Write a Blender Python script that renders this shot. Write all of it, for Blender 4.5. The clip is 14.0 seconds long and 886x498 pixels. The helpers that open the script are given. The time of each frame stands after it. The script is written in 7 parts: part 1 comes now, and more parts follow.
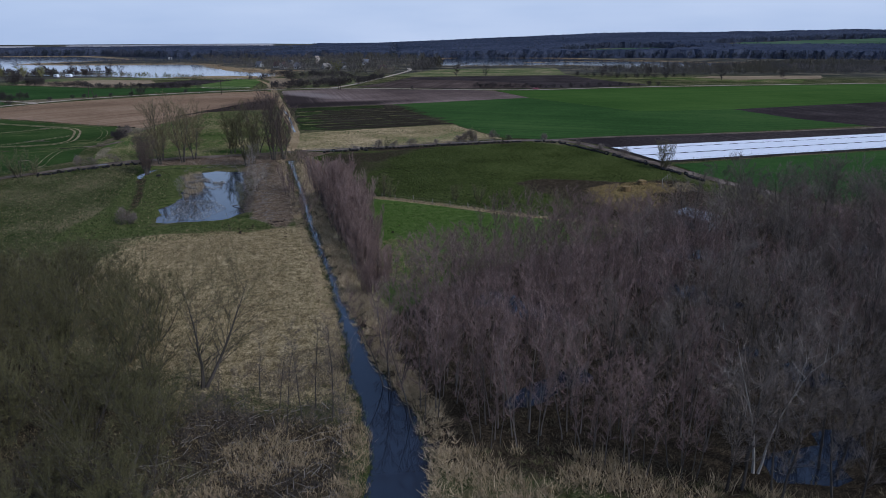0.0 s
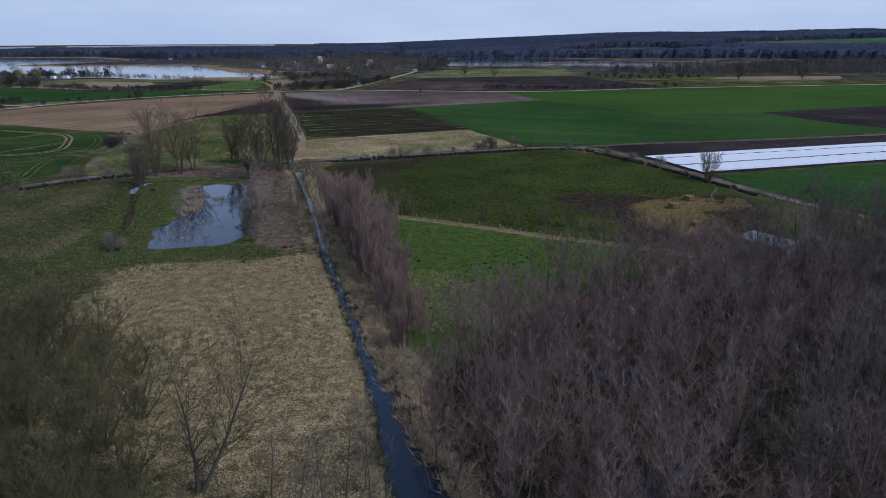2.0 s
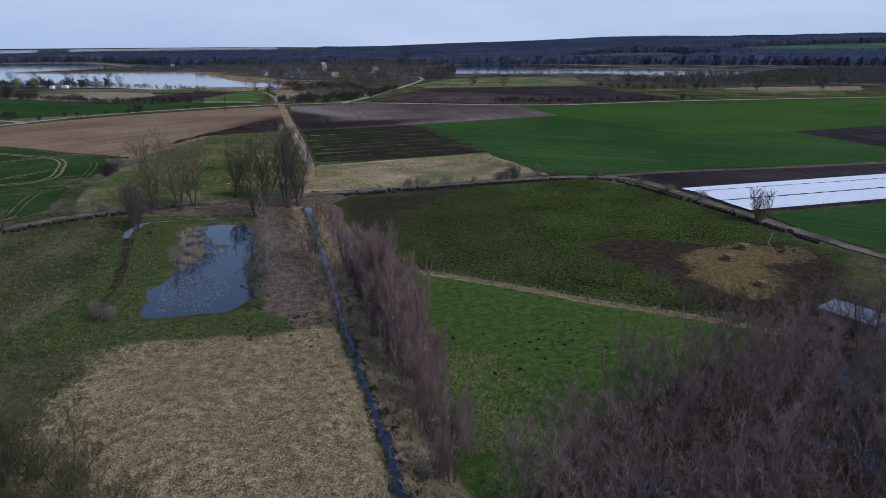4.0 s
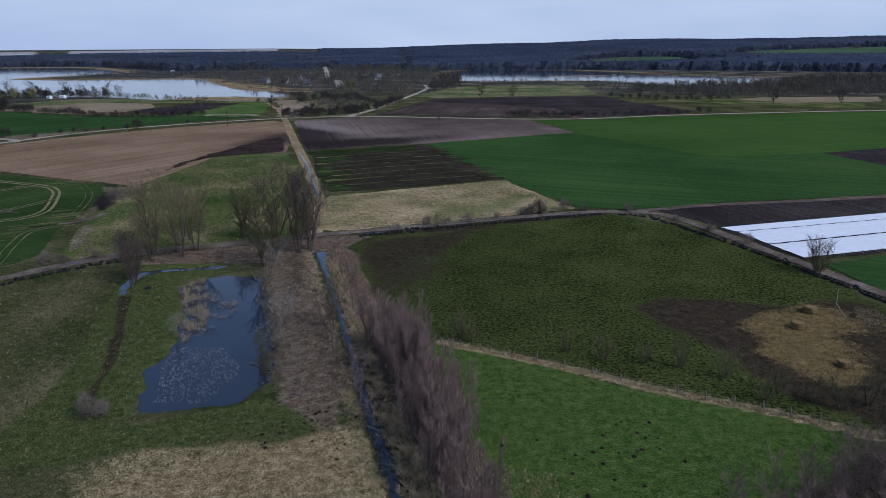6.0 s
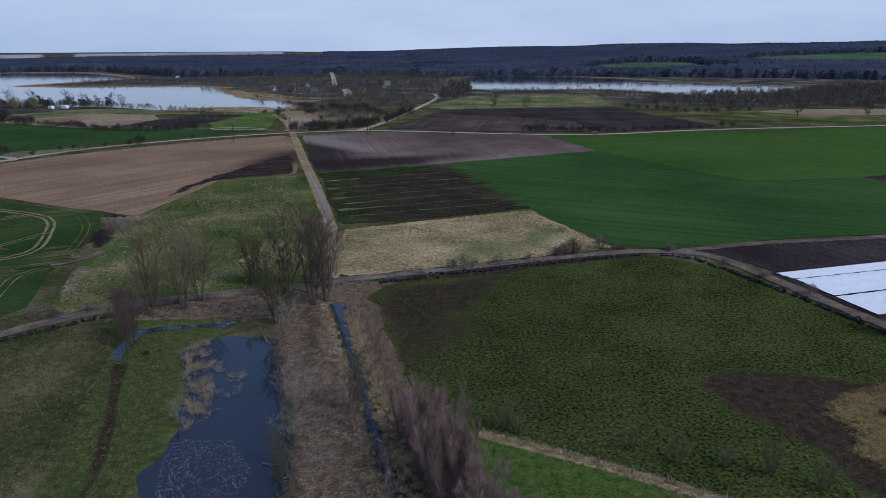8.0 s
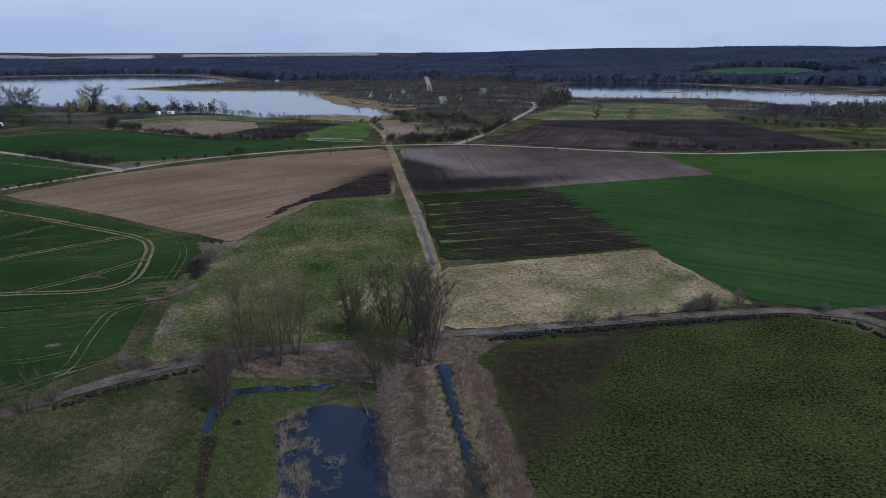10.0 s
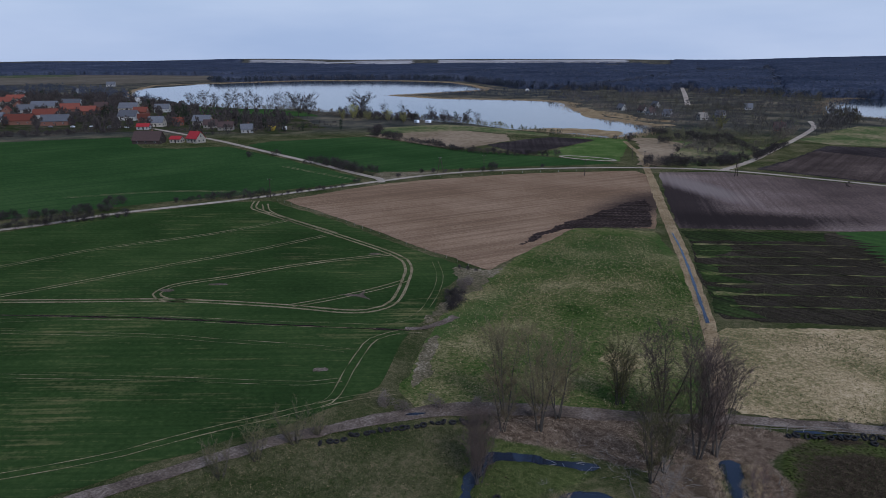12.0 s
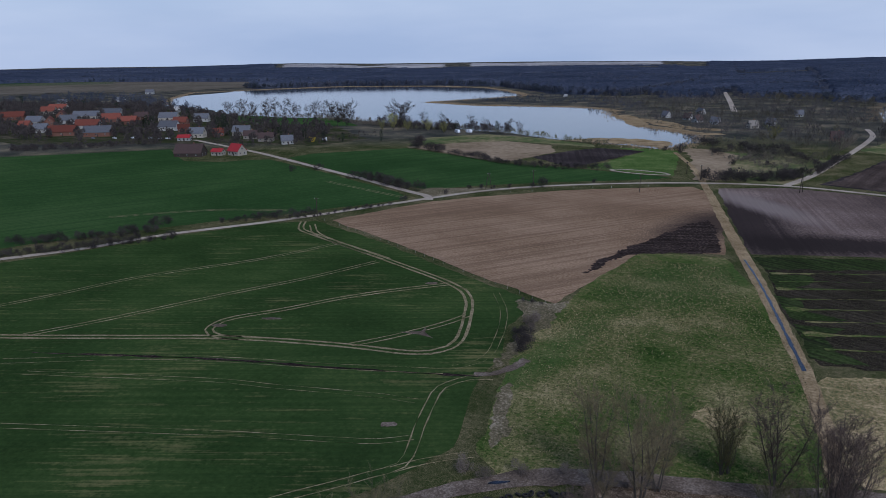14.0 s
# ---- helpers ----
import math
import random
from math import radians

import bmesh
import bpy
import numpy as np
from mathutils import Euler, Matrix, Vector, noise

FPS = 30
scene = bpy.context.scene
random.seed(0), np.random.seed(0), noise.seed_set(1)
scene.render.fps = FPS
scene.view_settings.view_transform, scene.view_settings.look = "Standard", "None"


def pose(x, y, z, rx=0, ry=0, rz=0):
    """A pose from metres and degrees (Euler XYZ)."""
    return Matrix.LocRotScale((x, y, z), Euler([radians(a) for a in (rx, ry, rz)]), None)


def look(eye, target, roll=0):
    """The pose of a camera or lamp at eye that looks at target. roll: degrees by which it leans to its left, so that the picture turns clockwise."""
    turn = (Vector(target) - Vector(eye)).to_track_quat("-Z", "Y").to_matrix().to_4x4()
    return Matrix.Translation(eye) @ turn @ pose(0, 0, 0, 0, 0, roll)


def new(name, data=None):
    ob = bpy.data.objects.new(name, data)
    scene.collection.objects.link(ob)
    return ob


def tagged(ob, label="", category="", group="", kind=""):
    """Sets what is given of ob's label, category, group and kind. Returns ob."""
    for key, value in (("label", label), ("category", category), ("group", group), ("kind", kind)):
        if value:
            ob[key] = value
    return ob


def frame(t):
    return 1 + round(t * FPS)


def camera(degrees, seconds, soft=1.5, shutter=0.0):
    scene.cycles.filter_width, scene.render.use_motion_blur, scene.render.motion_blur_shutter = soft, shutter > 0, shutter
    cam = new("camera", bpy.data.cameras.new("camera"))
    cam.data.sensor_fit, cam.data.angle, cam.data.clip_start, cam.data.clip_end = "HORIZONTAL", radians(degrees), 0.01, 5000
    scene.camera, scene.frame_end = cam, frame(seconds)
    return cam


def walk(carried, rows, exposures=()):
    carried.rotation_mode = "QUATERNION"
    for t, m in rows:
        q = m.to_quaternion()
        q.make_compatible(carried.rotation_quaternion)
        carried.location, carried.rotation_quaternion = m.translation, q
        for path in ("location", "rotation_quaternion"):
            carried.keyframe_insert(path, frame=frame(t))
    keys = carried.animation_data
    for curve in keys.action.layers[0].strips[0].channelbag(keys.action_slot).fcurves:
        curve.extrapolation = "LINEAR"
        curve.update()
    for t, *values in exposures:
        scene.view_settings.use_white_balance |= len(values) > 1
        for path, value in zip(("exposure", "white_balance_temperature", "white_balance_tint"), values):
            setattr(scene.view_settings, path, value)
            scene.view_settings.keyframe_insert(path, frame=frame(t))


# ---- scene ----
cam = camera(63.7, 14.0, soft=0.45)
PATH = [
    (0, (0.823, -0.917, 35.014), (0.817, 0.998, 34.438), -0.3),
    (0.5, (-0.311, 3.332, 34.849), (-0.319, 5.248, 34.274), -0.3),
    (1, (-1.507, 7.655, 34.665), (-1.516, 9.571, 34.092), -0.4),
    (1.5, (-2.871, 12.169, 34.619), (-2.881, 14.084, 34.045), -0.4),
    (2, (-4.371, 16.85, 34.948), (-4.381, 18.765, 34.372), -0.4),
    (2.5, (-5.703, 21.587, 35.932), (-5.714, 23.503, 35.358), -0.4),
    (3, (-6.95, 26.13, 37.098), (-6.963, 28.047, 36.528), -0.4),
    (5.5, (-13.593, 47.194, 45.427), (-13.609, 49.111, 44.856), -0.4),
    (6, (-15.135, 51.522, 46.783), (-15.15, 53.439, 46.214), -0.4),
    (6.5, (-16.58, 55.949, 48.258), (-16.596, 57.866, 47.689), -0.4),
    (7, (-18.026, 60.343, 49.678), (-18.041, 62.26, 49.109), -0.3),
    (7.2, (-18.563, 62.079, 49.979), (-18.581, 63.999, 49.418), -0.3),
    (9.3, (-24.534, 82.002, 56.321), (-24.609, 83.918, 55.752), -0.3),
    (9.5, (-25.341, 83.753, 56.643), (-25.454, 85.669, 56.078), -0.2),
    (10, (-27.92, 87.951, 57.894), (-28.184, 89.852, 57.333), -0.3),
    (10.5, (-30.881, 91.464, 59.217), (-31.366, 93.323, 58.662), -0.2),
    (11, (-33.985, 94.526, 60.512), (-34.7, 96.311, 59.963), -0.2),
    (11.5, (-37.0, 97.175, 61.868), (-37.825, 98.913, 61.322), -0.2),
    (12, (-40.128, 99.235, 63.215), (-40.998, 100.952, 62.671), -0.3),
    (12.5, (-43.374, 100.857, 64.594), (-44.269, 102.561, 64.049), -0.4),
    (13, (-46.923, 102.608, 66.021), (-47.837, 104.302, 65.477), -0.5),
    (13.5, (-50.487, 104.508, 67.21), (-51.418, 106.193, 66.67), -0.6),
    (14, (-54.036, 106.475, 68.181), (-54.981, 108.154, 67.644), -0.8),
]
walk(cam, [(t, look(eye, target, roll)) for t, eye, target, roll in PATH], [(0, 0.08, 5250, 12), (7, 0.05, 5250, 12), (14, -0.06, 5250, 13)])

# ---- world, sun ----
SUN_AZ, SUN_EL = 125.0, 42.0          # degrees east of the flight's north, and up
world = bpy.data.worlds.new("spring_sky")
scene.world = world
world.use_nodes = True
wn, wl = world.node_tree.nodes, world.node_tree.links
wn.clear()
sky = wn.new("ShaderNodeTexSky")
sky.sky_type, sky.sun_disc = "NISHITA", False
sky.sun_elevation, sky.sun_rotation = radians(SUN_EL), radians(SUN_AZ)
sky.air_density, sky.dust_density, sky.ozone_density = 1.0, 2.0, 1.5
veil_noise = wn.new("ShaderNodeTexNoise")
veil_noise.inputs["Scale"].default_value = 1.7
veil_noise.inputs["Detail"].default_value = 5
veil_map = wn.new("ShaderNodeMapping")
veil_map.inputs["Scale"].default_value = (1, 1, 5)
veil_co = wn.new("ShaderNodeTexCoord")
wl.new(veil_co.outputs["Generated"], veil_map.inputs["Vector"])
wl.new(veil_map.outputs["Vector"], veil_noise.inputs["Vector"])
veil_ramp = wn.new("ShaderNodeValToRGB")
veil_ramp.color_ramp.elements[0].position, veil_ramp.color_ramp.elements[0].color = 0.36, (4.5, 5.05, 6.0, 1)
veil_ramp.color_ramp.elements[1].position, veil_ramp.color_ramp.elements[1].color = 0.66, (6.3, 6.5, 6.95, 1)
wl.new(veil_noise.outputs["Fac"], veil_ramp.inputs["Fac"])
veil = wn.new("ShaderNodeMix")
veil.data_type = "RGBA"
# the milky veil is thick towards the horizon and thin overhead
veil_up = wn.new("ShaderNodeSeparateXYZ")
wl.new(veil_co.outputs["Generated"], veil_up.inputs["Vector"])
veil_thick = wn.new("ShaderNodeMapRange")
for i, v in enumerate((0.03, 0.36, 0.92, 0.12)):
    veil_thick.inputs[i + 1].default_value = v
wl.new(veil_up.outputs["Z"], veil_thick.inputs["Value"])
wl.new(veil_thick.outputs["Result"], veil.inputs["Factor"])
wl.new(sky.outputs["Color"], veil.inputs[6])
wl.new(veil_ramp.outputs["Color"], veil.inputs[7])
bg = wn.new("ShaderNodeBackground")
bg.inputs["Strength"].default_value = 0.1
wl.new(veil.outputs[2], bg.inputs["Color"])
wout = wn.new("ShaderNodeOutputWorld")
wl.new(bg.outputs["Background"], wout.inputs["Surface"])

sun = new("sun", bpy.data.lights.new("sun", "SUN"))
sun.data.energy, sun.data.angle, sun.data.color = 1.85, radians(10), (1.0, 0.9, 0.8)
se, sa = radians(SUN_EL), radians(SUN_AZ)
sun.matrix_world = look((300 * math.sin(sa) * math.cos(se), 300 * math.cos(sa) * math.cos(se), 300 * math.sin(se)), (0, 0, 0))

# ---- materials ----
def link(nt, a, b):
    nt.links.new(a, b)


def ramp_node(nt, fac, stops):
    r = nt.nodes.new("ShaderNodeValToRGB")
    while len(r.color_ramp.elements) < len(stops):
        r.color_ramp.elements.new(0.5)
    for e, (p, c) in zip(r.color_ramp.elements, stops):
        e.position, e.color = p, (*c, 1)
    link(nt, fac, r.inputs["Fac"])
    return r.outputs["Color"]


def noise_node(nt, scale, detail=4.0, rough=0.55, distort=0.0, squash=None, turn=0.0):
    """Noise over world metres; squash stretches it along one direction."""
    geo = nt.nodes.new("ShaderNodeNewGeometry")
    n = nt.nodes.new("ShaderNodeTexNoise")
    n.inputs["Scale"].default_value, n.inputs["Detail"].default_value = scale, detail
    n.inputs["Roughness"].default_value, n.inputs["Distortion"].default_value = rough, distort
    if squash or turn:
        mp = nt.nodes.new("ShaderNodeMapping")
        mp.vector_type = "POINT"
        mp.inputs["Rotation"].default_value = (0, 0, radians(turn))
        sc = nt.nodes.new("ShaderNodeMapping")
        sc.inputs["Scale"].default_value = squash or (1, 1, 1)
        link(nt, geo.outputs["Position"], mp.inputs["Vector"])
        link(nt, mp.outputs["Vector"], sc.inputs["Vector"])
        link(nt, sc.outputs["Vector"], n.inputs["Vector"])
    else:
        link(nt, geo.outputs["Position"], n.inputs["Vector"])
    return n.outputs["Fac"]


def math_node(nt, op, a, b=None, c=None):
    m = nt.nodes.new("ShaderNodeMath")
    m.operation = op
    for i, v in enumerate((a, b, c)):
        if v is None:
            continue
        if isinstance(v, (int, float)):
            m.inputs[i].default_value = v
        else:
            link(nt, v, m.inputs[i])
    return m.outputs[0]


def mix_node(nt, fac, a, b):
    m = nt.nodes.new("ShaderNodeMix")
    m.data_type = "RGBA"
    for sock, v in ((m.inputs[0], fac), (m.inputs[6], a), (m.inputs[7], b)):
        if isinstance(v, (int, float)):
            sock.default_value = v
        elif isinstance(v, tuple):
            sock.default_value = (*v, 1)
        else:
            link(nt, v, sock)
    return m.outputs[2]


def tight(stops, k=0.6):
    """Draws the stops of a ramp together, to the narrow range that noise fills."""
    return [(0.5 + (p - 0.5) * k, c) for p, c in stops]


def start_mat(name, rough=0.9):
    m = bpy.data.materials.new(name)
    m.use_nodes = True
    nt = m.node_tree
    p = nt.nodes["Principled BSDF"]
    p.inputs["Roughness"].default_value = rough
    p.inputs["Specular IOR Level"].default_value = 0.15
    return m, nt, p


def bump_to(nt, p, height, strength, dist):
    b = nt.nodes.new("ShaderNodeBump")
    b.inputs["Strength"].default_value, b.inputs["Distance"].default_value = strength, dist
    link(nt, height, b.inputs["Height"])
    link(nt, b.outputs["Normal"], p.inputs["Normal"])


def cover_mat(name, stops, fine_stops=None, big=0.03, fine=1.6, rows=None, relief=0.5, dist=0.15, rough=0.95, mixfine=0.5, wear=None, soils_or_sheen=(), patch_mix=0.92, grain_rough=0.65):
    """A field or sward: broad patches, fine grain, rows (turn, metres between rows, strength, tone) where it was
    drilled or ploughed, wear (turn, tone) along the rows, and soil or sheen patches (x, y, half length, half width,
    turn, tone) where the soil changes or sheen is painted in."""
    m, nt, p = start_mat(name, rough)
    p.inputs["Specular IOR Level"].default_value = 0.0
    broad = noise_node(nt, big, 5, 0.6)
    grain = noise_node(nt, fine, 6, grain_rough)
    both = math_node(nt, "ADD", math_node(nt, "MULTIPLY", broad, 1 - mixfine), math_node(nt, "MULTIPLY", grain, mixfine))
    col = ramp_node(nt, both, tight(stops))
    height = grain
    if rows:
        turn, wide, strength, tone = rows
        streak = noise_node(nt, 1.0 / wide, 2, 0.5, squash=(1, 0.012, 1), turn=turn)
        band = ramp_node(nt, streak, [(0.42, (0, 0, 0)), (0.62, (1, 1, 1))])
        col = mix_node(nt, math_node(nt, "MULTIPLY", band, strength), col, tone)
        height = math_node(nt, "ADD", grain, math_node(nt, "MULTIPLY", band, 0.6))
    if wear:
        thin = noise_node(nt, 0.9, 3, 0.6, squash=(1, 0.05, 1), turn=wear[0])
        where = noise_node(nt, 0.035, 4, 0.6)
        worn = math_node(nt, "ADD", math_node(nt, "MULTIPLY", thin, 0.55), math_node(nt, "MULTIPLY", where, 0.45))
        worn = math_node(nt, "ADD", worn, math_node(nt, "MULTIPLY_ADD", grain, 0.24, -0.12))
        col = mix_node(nt, ramp_node(nt, worn, [(0.55, (0, 0, 0)), (0.7, (0.6, 0.6, 0.6))]), col, wear[1])
    for sx, sy, half_l, half_w, turn, tone in soils_or_sheen:
        geo = nt.nodes.new("ShaderNodeNewGeometry")
        mp = nt.nodes.new("ShaderNodeMapping")
        mp.vector_type = "TEXTURE"
        mp.inputs["Location"].default_value = (sx, sy, 0)
        mp.inputs["Rotation"].default_value = (0, 0, radians(turn))
        mp.inputs["Scale"].default_value = (half_l, half_w, 1000)
        link(nt, geo.outputs["Position"], mp.inputs["Vector"])
        far = nt.nodes.new("ShaderNodeVectorMath")
        far.operation = "LENGTH"
        link(nt, mp.outputs["Vector"], far.inputs[0])
        s = math_node(nt, "ADD", far.outputs["Value"], math_node(nt, "MULTIPLY_ADD", both, 1.6, -0.8))
        if rows:
            s = math_node(nt, "ADD", s, math_node(nt, "MULTIPLY_ADD", streak, 0.7, -0.35))
        col = mix_node(nt, ramp_node(nt, s, [(0.4, (patch_mix, patch_mix, patch_mix)), (1.3, (0, 0, 0))]), col, tone)
    if fine_stops:
        speck = noise_node(nt, fine * 2.7, 3, 0.6)
        col = mix_node(nt, ramp_node(nt, speck, [(0.52, (0, 0, 0)), (0.68, (1, 1, 1))]), col, fine_stops)
    link(nt, col, p.inputs["Base Color"])
    bump_to(nt, p, height, relief, dist)
    return m


def plain_mat(name, c1, c2, scale=3.0, rough=0.8, relief=0.2, dist=0.02, metal=0.0, per_thing=0.0):
    m, nt, p = start_mat(name, rough)
    grain = noise_node(nt, scale, 5, 0.6)
    col = ramp_node(nt, grain, [(0.3, c1), (0.7, c2)])
    if per_thing:
        info = nt.nodes.new("ShaderNodeObjectInfo")
        hsv = nt.nodes.new("ShaderNodeHueSaturation")
        link(nt, math_node(nt, "MULTIPLY_ADD", info.outputs["Random"], per_thing, 1 - per_thing / 2), hsv.inputs["Value"])
        link(nt, col, hsv.inputs["Color"])
        col = hsv.outputs["Color"]
    p.inputs["Metallic"].default_value = metal
    link(nt, col, p.inputs["Base Color"])
    bump_to(nt, p, grain, relief, dist)
    return m


def twig_mat(name, c1, c2, c3=None, rough=0.85, stand=None):
    """Bark and twigs: tone varies from twig to twig and from tree to tree; stand is another kind of tree that takes over in patches."""
    m, nt, p = start_mat(name, rough)
    geo = nt.nodes.new("ShaderNodeNewGeometry")
    info = nt.nodes.new("ShaderNodeObjectInfo")
    col = ramp_node(nt, geo.outputs["Random Per Island"], [(0.0, c1), (1.0, c2)] if c3 is None else [(0.0, c1), (0.6, c2), (1.0, c3)])
    if stand:
        where = math_node(nt, "ADD", noise_node(nt, 0.006, 4, 0.6), math_node(nt, "MULTIPLY_ADD", geo.outputs["Random Per Island"], 0.1, -0.05))
        col = mix_node(nt, ramp_node(nt, where, [(0.5, (0, 0, 0)), (0.56, (1, 1, 1))]), col, stand)
    hsv = nt.nodes.new("ShaderNodeHueSaturation")
    link(nt, math_node(nt, "MULTIPLY_ADD", info.outputs["Random"], 0.5, 0.75), hsv.inputs["Value"])
    link(nt, col, hsv.inputs["Color"])
    link(nt, hsv.outputs["Color"], p.inputs["Base Color"])
    return m


def water_mat(name, base, rough, wave, strength):
    m, nt, p = start_mat(name, rough)
    p.inputs["Base Color"].default_value = (*base, 1)
    p.inputs["Specular IOR Level"].default_value = 0.9
    p.inputs["IOR"].default_value = 1.333
    bump_to(nt, p, noise_node(nt, wave, 4, 0.5, squash=(1, 0.45, 1)), strength, 0.03)
    return m


WHEAT = cover_mat("winter_wheat", [(0.3, (0.022, 0.048, 0.015)), (0.5, (0.034, 0.068, 0.021)), (0.72, (0.052, 0.09, 0.030))],
                  big=0.012, fine=0.6, rows=(28, 2.6, 0.35, (0.017, 0.04, 0.014)), relief=0.3, mixfine=0.4)
WHEAT_THIN = cover_mat("thin_wheat", [(0.3, (0.019, 0.034, 0.011)), (0.5, (0.033, 0.058, 0.017)), (0.68, (0.05, 0.076, 0.023)), (0.82, (0.1, 0.1, 0.040))],
                       big=0.03, fine=0.8, rows=(62, 1.1, 0.4, (0.016, 0.034, 0.011)), relief=0.3, mixfine=0.45, grain_rough=0.75, wear=(62, (0.2, 0.17, 0.075)))
WHEAT_NEAR = cover_mat("wheat_by_the_plough", [(0.3, (0.025, 0.054, 0.016)), (0.5, (0.039, 0.078, 0.022)), (0.75, (0.06, 0.105, 0.030))],
                       big=0.01, fine=0.6, rows=(-68, 2.0, 0.4, (0.019, 0.043, 0.014)), relief=0.4, mixfine=0.35)
HILLGRASS = cover_mat("hill_grass", [(0.3, (0.05, 0.085, 0.05)), (0.5, (0.065, 0.108, 0.062)), (0.75, (0.09, 0.13, 0.08))], big=0.01, fine=0.05, relief=0.2, mixfine=0.3)
TILLED = cover_mat("tilled_loam", [(0.3, (0.13, 0.084, 0.05)), (0.5, (0.228, 0.154, 0.096)), (0.7, (0.335, 0.237, 0.156))],
                   big=0.02, fine=1.4, rows=(35, 1.5, 0.5, (0.125, 0.082, 0.051)), relief=1.0, mixfine=0.6, soils_or_sheen=((-97, 396, 46, 19, 76, (0.05, 0.037, 0.031)),))
FRESHGRASS = cover_mat("fresh_grass", [(0.3, (0.04, 0.068, 0.018)), (0.5, (0.07, 0.115, 0.03)), (0.68, (0.13, 0.15, 0.055)), (0.8, (0.26, 0.22, 0.12))], big=0.06, fine=0.8, relief=0.6, mixfine=0.5)
PEAT = cover_mat("dark_peat", [(0.3, (0.022, 0.018, 0.018)), (0.52, (0.046, 0.038, 0.037)), (0.78, (0.095, 0.078, 0.073))],
                 big=0.03, fine=1.0, rows=(-22, 2.2, 0.45, (0.02, 0.017, 0.017)), relief=1.0, dist=0.3)
# the last, silvery patch paints the sheen of furrows into the soil colour
PLOUGH = cover_mat("ploughed_field", [(0.32, (0.07, 0.053, 0.046)), (0.5, (0.135, 0.101, 0.087)), (0.66, (0.23, 0.178, 0.154))],
                   big=0.012, fine=1.1, rows=(-14, 1.8, 0.35, (0.07, 0.054, 0.049)), relief=0.7, mixfine=0.35,
                   soils_or_sheen=((-86, 412, 70, 27, 105, (0.03, 0.024, 0.023)), (-50, 386, 52, 17, 21, (0.026, 0.021, 0.02)), (-84, 447, 52, 13, -50, (0.2, 0.165, 0.148))))
PLOUGH_EAST = cover_mat("brown_plough", [(0.32, (0.04, 0.031, 0.027)), (0.5, (0.078, 0.059, 0.05)), (0.66, (0.13, 0.099, 0.083))],
                        big=0.02, fine=0.9, rows=(10, 2.4, 0.5, (0.033, 0.026, 0.023)), relief=0.6, mixfine=0.45)
SPROUT = cover_mat("sprouting_plot", [(0.32, (0.016, 0.022, 0.009)), (0.5, (0.03, 0.046, 0.015)), (0.68, (0.055, 0.074, 0.026))], big=0.06, fine=1.0, rows=(-68, 2.2, 0.75, (0.016, 0.015, 0.012)), relief=0.6, mixfine=0.6)
PLOUGH_DARK = cover_mat("dark_plough", [(0.3, (0.016, 0.012, 0.011)), (0.52, (0.045, 0.034, 0.029)), (0.75, (0.14, 0.105, 0.088))], big=0.06, fine=1.2, rows=(70, 1.6, 0.6, (0.013, 0.01, 0.01)), relief=1.2, dist=0.4, mixfine=0.75)
STRIP = cover_mat("striped_peat", [(0.3, (0.014, 0.0115, 0.01)), (0.52, (0.032, 0.026, 0.021)), (0.75, (0.07, 0.058, 0.044))],
                  fine_stops=(0.085, 0.08, 0.042), big=0.05, fine=1.2, rows=(-68, 1.6, 0.75, (0.012, 0.01, 0.009)), relief=1.0)
DRYGRASS = cover_mat("bleached_grass", [(0.3, (0.05, 0.072, 0.024)), (0.44, (0.17, 0.15, 0.07)), (0.56, (0.36, 0.28, 0.155)), (0.75, (0.55, 0.435, 0.27))],
                     fine_stops=(0.2, 0.15, 0.07), big=0.05, fine=0.9, relief=1.0, dist=0.2, grain_rough=0.82, mixfine=0.6, patch_mix=0.6, soils_or_sheen=((-8, 248, 20, 8, 20, (0.07, 0.11, 0.03)), (5, 262, 14, 6, 50, (0.08, 0.12, 0.035))))
SEDGE = cover_mat("sedge_meadow", [(0.3, (0.02, 0.043, 0.01)), (0.43, (0.055, 0.088, 0.02)), (0.55, (0.13, 0.126, 0.05)), (0.74, (0.32, 0.265, 0.145))],
                  fine_stops=(0.028, 0.038, 0.012), big=0.055, fine=0.9, relief=1.0, dist=0.2, mixfine=0.55, grain_rough=0.82, patch_mix=0.55, soils_or_sheen=((-88, 322, 40, 22, 60, (0.045, 0.082, 0.022)), (-108, 250, 40, 7, 82, (0.06, 0.1, 0.028))))
WHEAT_PALE = cover_mat("pale_wheat", [(0.3, (0.036, 0.07, 0.016)), (0.5, (0.05, 0.093, 0.021)), (0.75, (0.07, 0.118, 0.029))],
                       big=0.01, fine=0.4, rows=(75, 3.0, 0.45, (0.03, 0.064, 0.016)), relief=0.3, mixfine=0.3)
REEDBANK = cover_mat("reed_bank", [(0.3, (0.12, 0.085, 0.044)), (0.5, (0.24, 0.178, 0.1)), (0.7, (0.38, 0.295, 0.175))], big=0.1, fine=1.5, relief=0.9, dist=0.3)
MEADOW_FAR = cover_mat("pale_meadow", [(0.3, (0.05, 0.075, 0.028)), (0.45, (0.095, 0.115, 0.045)), (0.56, (0.16, 0.145, 0.075)), (0.75, (0.27, 0.22, 0.13))], big=0.035, fine=0.3, relief=0.5, mixfine=0.45)
TANFIELD = cover_mat("tan_stubble", [(0.3, (0.15, 0.115, 0.07)), (0.5, (0.23, 0.175, 0.115)), (0.7, (0.3, 0.24, 0.16))], big=0.02, fine=0.25, relief=0.4)
